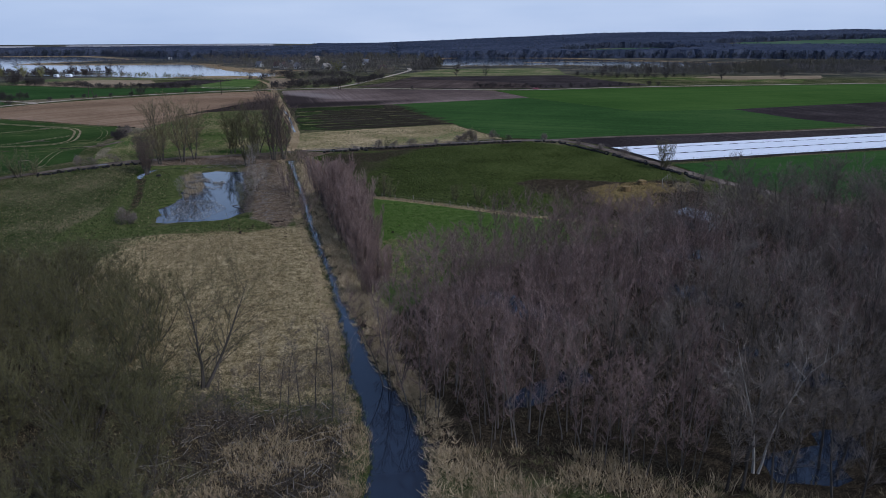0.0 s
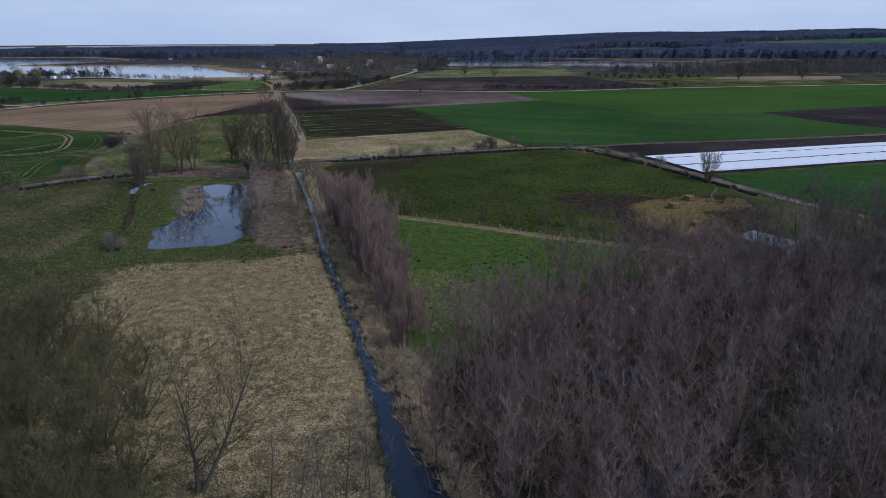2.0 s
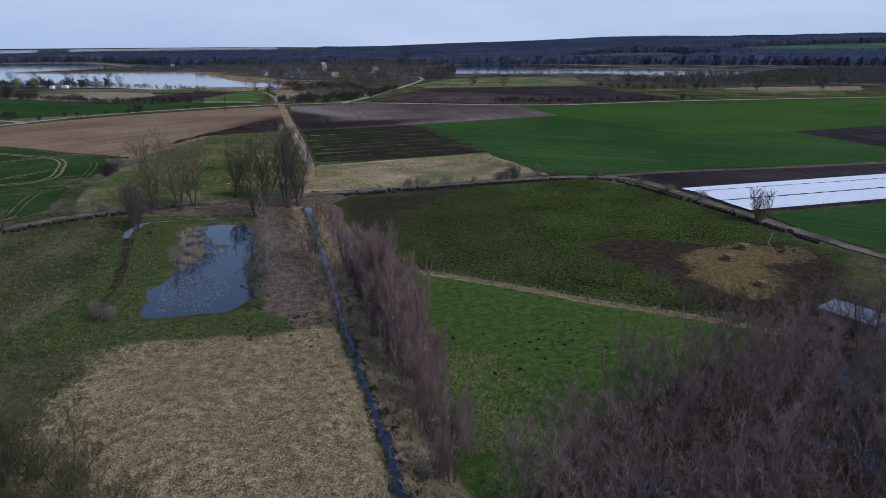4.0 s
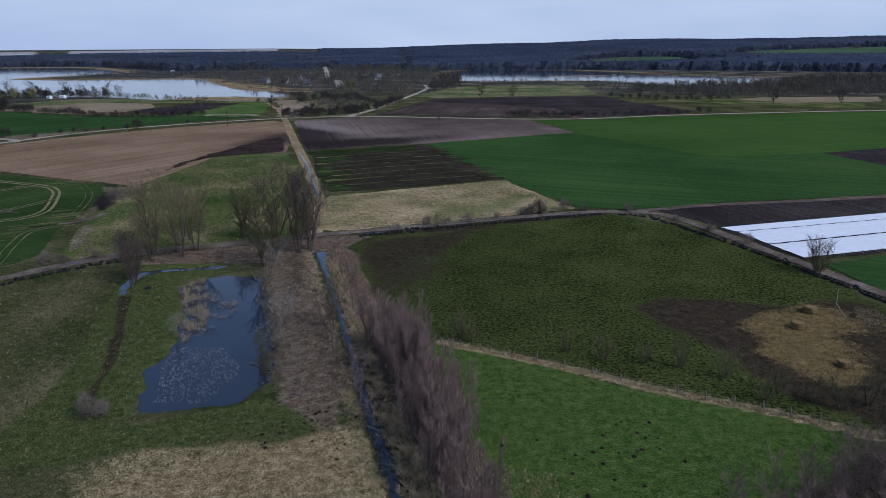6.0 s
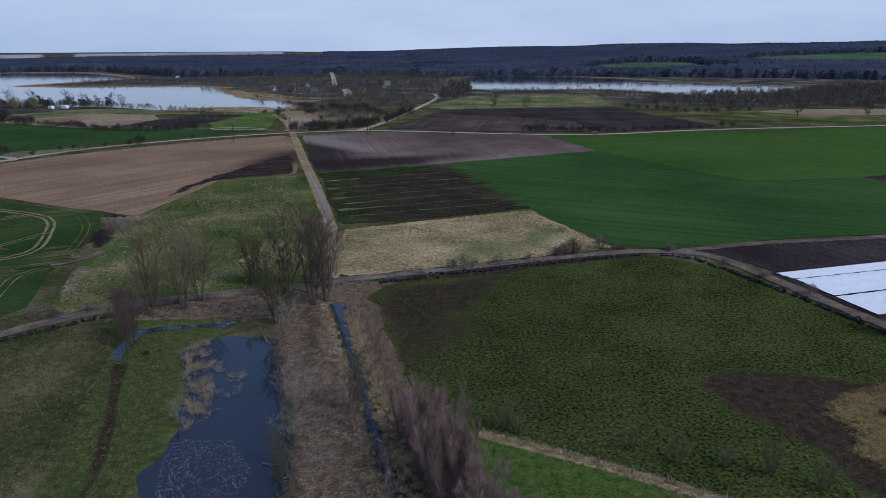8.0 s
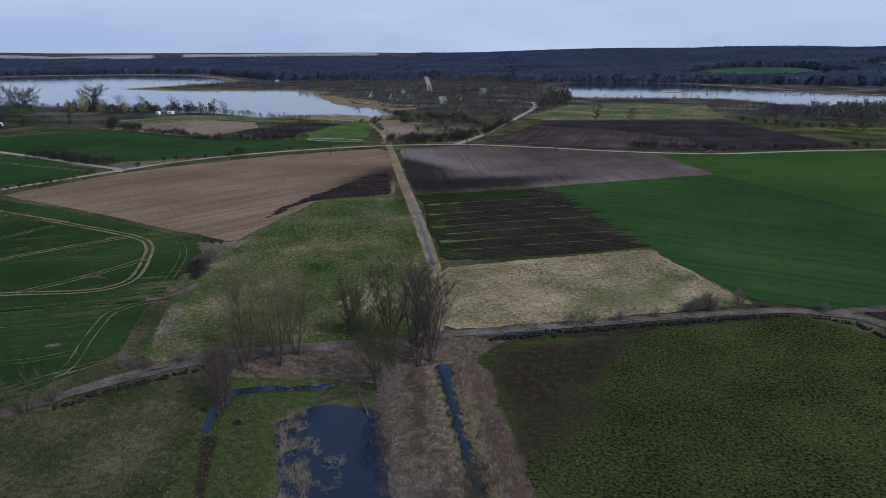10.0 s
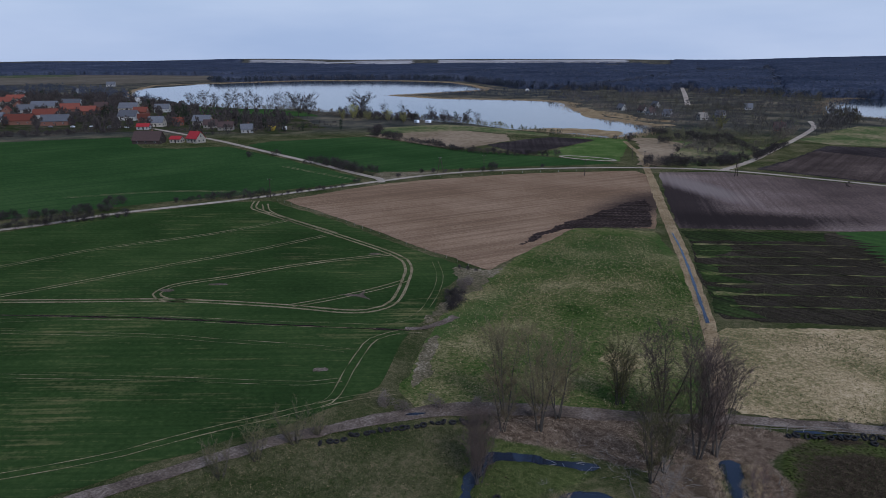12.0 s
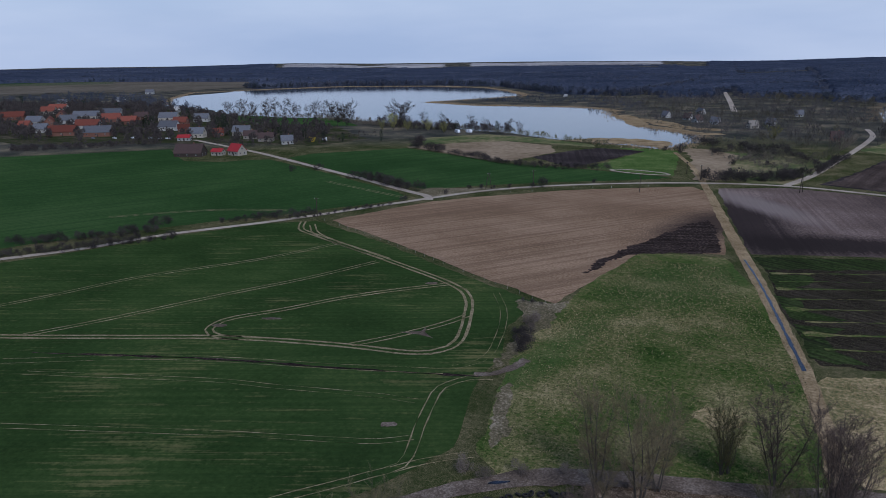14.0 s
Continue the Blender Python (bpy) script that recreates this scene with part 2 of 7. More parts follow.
# pale stubble, greyed further by horizon haze mixed into its colour
HAZED_STUBBLE = cover_mat("hazed_stubble", [(0.35, (0.2, 0.19, 0.19)), (0.5, (0.3, 0.285, 0.275)), (0.65, (0.42, 0.4, 0.385))], big=0.004, fine=0.03, relief=0.2, mixfine=0.4)
DIRT = cover_mat("dirt_track", [(0.3, (0.06, 0.047, 0.037)), (0.5, (0.115, 0.091, 0.072)), (0.7, (0.23, 0.192, 0.157))], big=0.15, fine=2.5, relief=0.6, dist=0.06)
GRAVEL = cover_mat("pale_road", [(0.3, (0.22, 0.185, 0.145)), (0.6, (0.4, 0.345, 0.28))], big=0.08, fine=1.5, relief=0.2, dist=0.03)
RUT = cover_mat("bare_rut", [(0.3, (0.1, 0.09, 0.045)), (0.5, (0.22, 0.18, 0.105)), (0.72, (0.34, 0.28, 0.18))], fine_stops=(0.06, 0.075, 0.03), big=0.2, fine=1.6, relief=0.4)
WATER = water_mat("lake_water", (0.02, 0.028, 0.035), 0.08, 0.6, 0.25)
POND = water_mat("pond_water", (0.016, 0.022, 0.036), 0.02, 1.8, 0.05)
BARK = twig_mat("bark", (0.075, 0.066, 0.056), (0.15, 0.13, 0.112))
DARKBARK = twig_mat("dark_bark", (0.04, 0.035, 0.03), (0.08, 0.07, 0.06))
ALDER = twig_mat("alder_twig", (0.1, 0.067, 0.06), (0.172, 0.119, 0.105), (0.265, 0.195, 0.17))
TALLALDER = twig_mat("tall_alder_twig", (0.065, 0.048, 0.04), (0.13, 0.098, 0.08))
WILLOW = twig_mat("willow_twig", (0.05, 0.046, 0.021), (0.082, 0.076, 0.033), (0.135, 0.127, 0.056))
POPLAR = twig_mat("poplar_twig", (0.095, 0.077, 0.042), (0.17, 0.14, 0.08))
SHRUB = twig_mat("shrub_twig", (0.10, 0.082, 0.07), (0.18, 0.15, 0.125))
# distance haze is put into this wood's colour as a blue-grey tint
HAZEWOOD = twig_mat("far_wood", (0.04, 0.046, 0.064), (0.055, 0.06, 0.08), (0.074, 0.078, 0.096), stand=(0.032, 0.04, 0.052))
CARRWOOD = twig_mat("alder_carr", (0.058, 0.054, 0.053), (0.085, 0.078, 0.073), (0.12, 0.109, 0.098), stand=(0.07, 0.064, 0.045))
# the blue haze over the far crowns is mixed into their base colour
HAZE_CANOPY = cover_mat("haze_canopy", [(0.3, (0.023, 0.03, 0.048)), (0.5, (0.044, 0.053, 0.08)), (0.7, (0.07, 0.079, 0.11))], fine_stops=(0.02, 0.026, 0.038), big=0.006, fine=0.16, relief=0.3, dist=0.5, mixfine=0.55)
SCRUB = twig_mat("brown_scrub", (0.065, 0.056, 0.046), (0.11, 0.097, 0.076), (0.165, 0.148, 0.108), stand=(0.105, 0.105, 0.06))
HEDGE = twig_mat("hedge_twig", (0.026, 0.023, 0.023), (0.056, 0.048, 0.044))
CONIFER = twig_mat("conifer_needles", (0.012, 0.022, 0.012), (0.025, 0.04, 0.02))
SPRINGLEAF = twig_mat("spring_leaves", (0.14, 0.14, 0.04), (0.22, 0.21, 0.07))
DEADWOOD = twig_mat("bleached_wood", (0.2, 0.18, 0.155), (0.33, 0.3, 0.265))
REED = twig_mat("dry_reed", (0.20, 0.155, 0.09), (0.32, 0.25, 0.15), (0.42, 0.34, 0.22))
REEDFAR = twig_mat("lake_reed", (0.2, 0.15, 0.09), (0.3, 0.225, 0.135))
STRAWTUFT = twig_mat("straw_tuft", (0.15, 0.118, 0.06), (0.27, 0.215, 0.115), (0.4, 0.33, 0.195))
DARKTUFT = twig_mat("dark_tussock", (0.014, 0.018, 0.006), (0.034, 0.042, 0.014), (0.062, 0.072, 0.024))
GREENTUFT = twig_mat("grass_tuft", (0.034, 0.055, 0.013), (0.06, 0.086, 0.022), (0.1, 0.122, 0.042))
RUBBER = plain_mat("tyre_rubber", (0.012, 0.012, 0.013), (0.03, 0.029, 0.028), 5, 0.75)
GREYWOOD = plain_mat("weathered_wood", (0.13, 0.12, 0.105), (0.25, 0.23, 0.2), 6, 0.85)
DARKWOOD = plain_mat("dark_planks", (0.03, 0.024, 0.02), (0.06, 0.048, 0.04), 4, 0.85)
FILM = plain_mat("white_film", (0.68, 0.7, 0.74), (0.8, 0.81, 0.84), 0.8, 0.35, 0.5, 0.05)
RED_TILE = plain_mat("red_tile", (0.1, 0.032, 0.022), (0.15, 0.05, 0.034), 2.5, 0.85, 0.4, per_thing=0.9)
BRIGHT_RED = plain_mat("bright_red_tile", (0.22, 0.02, 0.024), (0.3, 0.032, 0.034), 2.5, 0.6, 0.3)
GREY_ROOF = plain_mat("grey_roof", (0.07, 0.075, 0.085), (0.13, 0.135, 0.15), 2.0, 0.7, 0.3, per_thing=0.5)
BROWN_ROOF = plain_mat("brown_roof", (0.045, 0.03, 0.028), (0.075, 0.052, 0.047), 2.0, 0.8, 0.3)
PLASTER = plain_mat("plaster", (0.26, 0.24, 0.2), (0.35, 0.33, 0.28), 1.2, 0.9, per_thing=0.5)
WHITEWALL = plain_mat("white_wall", (0.26, 0.26, 0.245), (0.36, 0.36, 0.345), 1.2, 0.85, per_thing=0.4)
BRICKWALL = plain_mat("brick_wall", (0.12, 0.06, 0.045), (0.18, 0.095, 0.07), 3, 0.9, per_thing=0.3)
GLASS = plain_mat("window_glass", (0.02, 0.025, 0.03), (0.035, 0.04, 0.045), 1, 0.08)
METAL = plain_mat("corrugated_sheet", (0.14, 0.155, 0.18), (0.27, 0.29, 0.32), 1.2, 0.5, 0.3, metal=0.2)
HAY = plain_mat("hay", (0.13, 0.088, 0.038), (0.24, 0.17, 0.075), 6, 0.95, 0.8, 0.05)
CARRED = plain_mat("car_paint", (0.16, 0.05, 0.06), (0.2, 0.07, 0.08), 1, 0.3)

# ---- building helpers ----
from mathutils.geometry import delaunay_2d_cdt


def mesh_from(name, verts, faces):
    me = bpy.data.meshes.new(name)
    me.from_pydata([tuple(v) for v in verts], [], faces)
    me.update()
    return me


def piece(name, me, material, parent=None, label=""):
    """Links a mesh as one object; under a parent it is a part."""
    if material and not me.materials:
        me.materials.append(material)
    ob = new(name, me)
    if parent:
        ob.parent = parent
    return tagged(ob, label)


def part(name, bm, material, parent=None, label=""):
    me = bpy.data.meshes.new(name)
    bm.normal_update()
    bm.to_mesh(me)
    bm.free()
    return piece(name, me, material, parent, label)


def base(name, m, label, category, group=""):
    """The empty at a thing's foot."""
    ob = new(name)
    ob.empty_display_size = 0.3
    ob.matrix_basis = m
    return tagged(ob, label, category, group)


def add_box(bm, centre, size, turn=0.0, bevel=0.0):
    made = bmesh.ops.create_cube(bm, size=1.0)["verts"]
    m = Matrix.Translation(centre) @ Matrix.Rotation(turn, 4, "Z") @ Matrix.Diagonal((*size, 1))
    bmesh.ops.transform(bm, matrix=m, verts=made)
    if bevel:
        edges = list({e for v in made for e in v.link_edges})
        bmesh.ops.bevel(bm, geom=edges, offset=bevel, segments=1, affect="EDGES")
    return made


def box_bm(centre, size, turn=0.0, bevel=0.0):
    bm = bmesh.new()
    add_box(bm, centre, size, turn, bevel)
    return bm


def smooth01(a, b, v):
    t = np.clip((np.asarray(v, float) - a) / (b - a), 0, 1)
    return t * t * (3 - 2 * t)


def fade(x, y, scale, seed=0.0):
    """Cheap smooth noise in -1..1 over the plan."""
    x, y = np.asarray(x) / scale, np.asarray(y) / scale
    s = seed * 1.7
    return (np.sin(x * 1.3 + s + 1.1 * np.sin(y * 0.9 + s)) + np.sin(y * 1.7 - s + 1.3 * np.sin(x * 1.1 + 2 * s))
            + 0.6 * np.sin(2.9 * x + 2.3 * y + s + np.sin(x * 2.1)) + 0.5 * np.sin(3.7 * y - 3.1 * x + 3 * s)) / 3.1


def line_dist(px, py, pts):
    """Distance of points from a line of corners."""
    best = np.full(np.shape(px), 1e9)
    for (ax, ay), (bx, by) in zip(pts[:-1], pts[1:]):
        dx, dy = bx - ax, by - ay
        t = np.clip(((px - ax) * dx + (py - ay) * dy) / (dx * dx + dy * dy), 0, 1)
        best = np.minimum(best, np.hypot(px - ax - t * dx, py - ay - t * dy))
    return best


def inside(px, py, pts):
    px, py = np.asarray(px, float), np.asarray(py, float)
    hit = np.zeros(px.shape, bool)
    for (ax, ay), (bx, by) in zip(pts, pts[1:] + pts[:1]):
        cross = ((ay > py) != (by > py)) & (px < (bx - ax) * (py - ay) / ((by - ay) or 1e-9) + ax)
        hit ^= cross
    return hit


def area_dist(px, py, pts):
    """Signed distance from an outline: minus inside."""
    d = line_dist(px, py, pts + pts[:1])
    return np.where(inside(px, py, pts), -d, d)


def resample(pts, step, closed=False):
    pts = [Vector((p[0], p[1], 0)) for p in pts]
    if closed:
        pts = pts + pts[:1]
    out = []
    for a, b in zip(pts[:-1], pts[1:]):
        n = max(1, round((b - a).length / step))
        out += [a.lerp(b, i / n) for i in range(n)]
    if not closed:
        out.append(pts[-1])
    return [(p.x, p.y) for p in out]


def curve_line(pts, step):
    """A smooth line through corners, in steps of about that many metres."""
    p = [np.array(q, float) for q in pts]
    p = [2 * p[0] - p[1]] + p + [2 * p[-1] - p[-2]]
    out = []
    for i in range(1, len(p) - 2):
        a, b, c, d = p[i - 1], p[i], p[i + 1], p[i + 2]
        n = max(1, int(np.linalg.norm(c - b) / step))
        for k in range(n):
            t = k / n
            out.append(0.5 * (2 * b + (c - a) * t + (2 * a - 5 * b + 4 * c - d) * t * t + (3 * b - a - 3 * c + d) * t ** 3))
    out.append(p[-2])
    return [tuple(v) for v in out]


# ---- the lie of the land ----
STREAM = [(-3, 30), (-3, 48), (-3.5, 55), (-5, 62), (-8, 70), (-10.5, 80), (-13.5, 91), (-17, 104), (-21.7, 121), (-25.8, 136), (-28.6, 147), (-31.8, 160), (-35, 172),
          (-38.4, 184), (-41.6, 197), (-44.5, 208)]
POND_OUT = [(-56, 136), (-50, 136), (-43.5, 139), (-40.5, 144), (-43, 157), (-48, 174), (-53, 190), (-62, 192), (-66, 189), (-68, 184), (-62, 168), (-58.5, 157), (-60, 148)]
RILL = [(-64, 198), (-69, 196.5), (-74, 195.5), (-79.5, 194), (-80, 187), (-78.6, 181.5)]
CARR = [(-1, 55), (-6.5, 70), (-3.5, 84), (7, 101), (23, 114), (44, 127), (74, 134), (98, 122), (64, 42), (27, 44), (12, 52)]
ROAD = [(-160, 95), (-140, 135), (-129, 155), (-121, 168), (-114, 180), (-107, 188.5), (-100, 196.5), (-92, 203.5), (-80, 209.5), (-65, 214.5), (-54, 218.5), (-45, 222.6),
        (-37, 225.2), (-28.6, 227.8), (-14, 232.6), (1, 238), (17, 242.6), (27, 244.8), (36.5, 243.8), (42.5, 241.5), (46.6, 236), (50.1, 226.3), (53.5, 216.6), (56.4, 207.8), (59.3, 199.7), (61.8, 192.6), (64, 185.8), (69, 172), (79, 150), (96, 120)]
PASTURE_FENCE = [(-16.4, 156.9), (-10.2, 153.9), (-1.9, 149.8), (5.7, 145.4), (12.7, 141.1), (19.3, 137.8), (25.8, 134.8), (31.5, 131.7), (37.8, 128.2), (46, 123.5)]
STREAM_FENCE = [(-37.5, 205), (-36, 197), (-32, 184), (-29, 172), (-26, 165)]
STREAM_C = curve_line(STREAM, 2.5)


def stream_half(py):
    return np.interp(py, [40, 58, 64, 69, 74, 81, 88, 95, 110, 130, 165, 185, 198, 208, 213], [2.6, 2.5, 2.2, 1.8, 1.35, 1.0, 0.75, 0.62, 0.58, 0.66, 0.7, 0.8, 1.05, 1.4, 0.3])


def land(px, py):
    """Ground height over the plan."""
    px, py = np.asarray(px, float), np.asarray(py, float)
    r, az = np.hypot(px, py), np.degrees(np.arctan2(px, py))
    ahead = smooth01(-100, 100, py)
    rough = fade(px, py, 170, 3.0)
    right = 27 * smooth01(-12, 20, az) * smooth01(1200, 2250, r) * (1 - 0.9 * smooth01(2400, 3300, r)) * (1 + 0.16 * rough)
    left = 7 * smooth01(-36, -62, az) * smooth01(1150, 3200, r)
    fall = -31 * smooth01(1500, 4200, r) * (1 - smooth01(-12, 6, az)) + 10 * smooth01(2500, 4600, r) * smooth01(-34, -40, az)
    rim = 15 * smooth01(4000, 4450, r) * smooth01(-50, -40, az) * smooth01(-4, -14, az)
    z = ahead * (right + left + fall + rim)
    near = (px > -138) & (px < 98) & (py > 28) & (py < 262)
    if near.any():
        x, y = px[near], py[near]
        zz = -0.07 + 0.06 * fade(x, y, 1.7, 1.0) + 0.05 * fade(x, y, 6.0, 2.0)
        d = line_dist(x, y, STREAM_C) - stream_half(y) + 0.5 * fade(x, y, 2.1, 4.0)
        zz -= 1.0 * smooth01(1.3, -1.2, d)
        d = area_dist(x, y, POND_OUT) + 0.9 * fade(x, y, 2.6, 5.0)
        zz -= 1.0 * smooth01(1.8, -2.0, d)
        d = line_dist(x, y, RILL) - 0.85 + 0.7 * fade(x, y, 2.0, 6.0)
        zz -= 0.9 * smooth01(1.2, -1.0, d)
        wet = smooth01(3, -5, area_dist(x, y, CARR)) * smooth01(0.32, 0.6, fade(x, y, 6.0, 7.0))
        zz -= 0.9 * wet
        z[near] += zz
    return z


def land_at(x, y):
    return float(land(np.array([x]), np.array([y]))[0])


def spread(lo, hi, step, far, grow):
    """Grid lines: even from lo to hi, then wider and wider to -far and far."""
    core = list(np.arange(lo, hi + 0.01, step))
    s, v, up = step, hi, []
    while v < far:
        s *= grow
        v += s
        up.append(min(v, far))
    s, v, down = step, lo, []
    while v > -far:
        s *= grow
        v -= s
        down.append(max(v, -far))
    return np.array(down[::-1] + core + up)


def build_ground():
    gx, gy = spread(-90, 4, 0.8, 4900, 1.09), spread(34, 216, 0.9, 4900, 1.09)
    X, Y = np.meshgrid(gx, gy)
    x, y = X.ravel(), Y.ravel()
    z = land(x, y)
    nx = len(gx)
    idx = np.arange(len(x)).reshape(X.shape)
    quads = np.stack([idx[:-1, :-1], idx[:-1, 1:], idx[1:, 1:], idx[1:, :-1]], -1).reshape(-1, 4)
    me = mesh_from("ground", np.stack([x, y, z], 1).tolist(), quads.tolist())
    # what grows where: weights of the cover, read by the material
    cover = np.zeros((len(x), 4))
    extra = np.zeros((len(x), 4))
    n1, n2 = fade(x, y, 7, 8.0), fade(x, y, 18, 9.0)
    straw = [(-7, 66), (-12, 88), (-25, 131), (-36, 131), (-50, 129), (-56, 120), (-52, 100), (-44, 78), (-26, 66), (-16, 63)]
    cover[:, 0] = smooth01(9, -8, area_dist(x, y, straw) + 3.5 * n1)
    bank = [(-4, 62), (-9, 80), (-16, 105), (-21, 124), (-26, 136), (-20, 136), (-16, 122), (-11, 104), (-5, 86), (-2, 70)]
    cover[:, 0] = np.maximum(cover[:, 0], smooth01(3, -2, area_dist(x, y, bank) + 2 * n1))
    cover[:, 0] *= np.clip(0.9 + 0.18 * fade(x, y, 3, 2.0) + 0.25 * fade(x, y, 15, 7.0), 0, 1)
    cover[:, 0] = np.maximum(cover[:, 0], smooth01(2.0, 0.5, line_dist(x, y, PASTURE_FENCE) + 0.4 * n1))
    lush = [(-18, 156), (-8, 152), (3, 146.5), (12, 141), (25, 134.5), (33, 130), (24, 112), (8, 99), (-4, 82), (-9, 95), (-13, 115), (-17, 133)]
    cover[:, 1] = smooth01(3, -3, area_dist(x, y, lush) + 1.5 * n1) * smooth01(0.3, 1.6, line_dist(x, y, PASTURE_FENCE))
    past = [(-39, 220.5), (-31, 177), (-22, 158), (-8, 152.5), (12, 141.5), (44, 124), (66, 166), (54, 205), (43, 232), (28, 243), (11, 239), (-13, 230.5)]
    pd = area_dist(x, y, past)
    cover[:, 2] = smooth01(2, -2, pd + n1) * smooth01(0.3, 1.6, line_dist(x, y, PASTURE_FENCE))
    mud1 = [(-38, 219), (-27, 222.5), (-8, 229), (-12, 214), (-20, 202), (-26, 186), (-29, 176), (-32, 186), (-35, 198)]
    mud2 = [(17, 172), (26, 176), (38, 174), (46, 172), (58, 176), (62, 160), (52, 132), (40, 128), (30, 138), (28, 152), (22, 163)]
    mud = 0.8 * smooth01(5, -6, area_dist(x, y, mud1) + 4 * n1) + smooth01(2.5, -2.5, area_dist(x, y, mud2) + 2 * n1)
    mud += smooth01(2.8, 0.5, line_dist(x, y, [(-30, 222.5), (-14, 228.5), (1, 233.5), (16, 238.5), (28, 241)]) + n1) * 0.8
    mud += smooth01(6, 0, area_dist(x, y, CARR)) * 0.9
    mud += smooth01(4, -4, area_dist(x, y, [(-8, 36), (-6, 60), (-16, 60), (-27, 62), (-44, 74), (-62, 96), (-75, 80), (-60, 36)]) + 3 * n1) * 0.9
    poached = smooth01(2, -4, pd) * (0.06 + 0.46 * smooth01(0, -30, x) + 0.2 * fade(x, y, 14, 3.0))
    mud = np.maximum(mud, poached)
    mud = np.maximum(mud, 0.85 * smooth01(1.6, 0.3, line_dist(x, y, [(-76.5, 178), (-73.5, 170), (-70, 161), (-66, 148), (-64, 138)]) + 0.5 * n1))
    dark_litter = line_dist(x, y, [(-50.5, 205), (-47.5, 195), (-46, 187), (-44.5, 180)])
    mud = np.maximum(mud, 0.5 * smooth01(3.2, 0.2, dark_litter + 1.6 * fade(x, y, 2.5, 6.0)))
    side = line_dist(x, y, STREAM_C) - stream_half(y)
    east = x > np.interp(y, [p[1] for p in STREAM_C], [p[0] for p in STREAM_C])
    reach = np.where(east, 2.8, 1.0)
    mud = np.maximum(mud, 0.85 * np.clip((reach - side) / 1.2, 0, 1) * smooth01(60, 75, y) * smooth01(205, 160, y))
    cover[:, 3] = np.clip(mud, 0, 1)
    strawyard = [(33, 153), (35, 165), (41, 170), (47, 172), (54, 171), (53, 163), (47, 157), (46, 148), (42, 142), (36, 144)]
    extra[:, 0] = 0.85 * smooth01(6, -5, area_dist(x, y, strawyard) + 3.0 * fade(x, y, 3.0, 4) + 1.5 * n1)
    greenstrip = [(-57, 130), (-48, 134), (-41, 138), (-33, 136), (-28, 133), (-36, 129), (-52, 127), (-60, 122), (-69, 122), (-72, 150), (-78, 178), (-84, 198), (-66, 199), (-62, 195), (-70, 185),
                  (-62, 168), (-60, 150)]
    extra[:, 1] = smooth01(3, -2, area_dist(x, y, greenstrip) + 1.8 * n1)
    litter = [(-30, 130), (-38, 137), (-40, 144), (-43, 158), (-48, 175), (-53, 191), (-56, 202), (-48, 206), (-43, 196), (-38, 180), (-33, 158), (-28, 140)]
    extra[:, 2] = smooth01(2, -2, area_dist(x, y, litter) + 1.2 * n1)
    east_bank = [(-41, 213), (-36, 206), (-32.5, 192), (-28.5, 176), (-24.5, 163), (-21, 155), (-16, 140), (-11, 118), (-8, 100), (-10, 98), (-16, 118), (-21, 135), (-27, 150), (-30, 160), (-34, 175), (-39, 192), (-43, 206)]
    extra[:, 2] = np.maximum(extra[:, 2], smooth01(2, -1.5, area_dist(x, y, east_bank) + 1.2 * n1))
    apron = [(-84, 207), (-76, 212), (-60, 216), (-42, 221), (-33, 221), (-38, 212), (-44, 204), (-52, 200), (-66, 199.5), (-82, 199)]
    extra[:, 2] = np.maximum(extra[:, 2], smooth01(2, -2, area_dist(x, y, apron) + 1.5 * n1))
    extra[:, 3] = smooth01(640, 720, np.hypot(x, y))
    for name, data in (("cover", cover), ("extra", extra)):
        att = me.color_attributes.new(name, "FLOAT_COLOR", "POINT")
        att.data.foreach_set("color", data.astype(np.float32).ravel())
    for p in me.polygons:
        p.use_smooth = True

    m, nt, p = start_mat("land_cover", 0.95)
    p.inputs["Specular IOR Level"].default_value = 0.0
    a1 = nt.nodes.new("ShaderNodeVertexColor")
    a1.layer_name = "cover"
    a2 = nt.nodes.new("ShaderNodeVertexColor")
    a2.layer_name = "extra"
    s1 = nt.nodes.new("ShaderNodeSeparateColor")
    s2 = nt.nodes.new("ShaderNodeSeparateColor")
    link(nt, a1.outputs["Color"], s1.inputs["Color"])
    link(nt, a2.outputs["Color"], s2.inputs["Color"])
    broad, mid, fine = noise_node(nt, 0.06, 4), noise_node(nt, 0.7, 5, 0.75), noise_node(nt, 6.5, 4, 0.8)
    ragged = math_node(nt, "ADD", math_node(nt, "MULTIPLY", mid, 0.55), math_node(nt, "MULTIPLY", fine, 0.45))

    def edge(weight):
        s = math_node(nt, "ADD", weight, math_node(nt, "MULTIPLY_ADD", ragged, 1.4, -0.7))
        return ramp_node(nt, s, [(0.36, (0, 0, 0)), (0.64, (1, 1, 1))])

    tex = math_node(nt, "ADD", math_node(nt, "MULTIPLY", mid, 0.3), math_node(nt, "MULTIPLY", fine, 0.7))
    col = ramp_node(nt, math_node(nt, "ADD", math_node(nt, "MULTIPLY", broad, 0.25), math_node(nt, "MULTIPLY", tex, 0.75)), tight([(0.33, (0.02, 0.03, 0.01)), (0.46, (0.042, 0.053, 0.018)), (0.56, (0.088, 0.081, 0.04)), (0.72, (0.18, 0.15, 0.086))], 0.45))
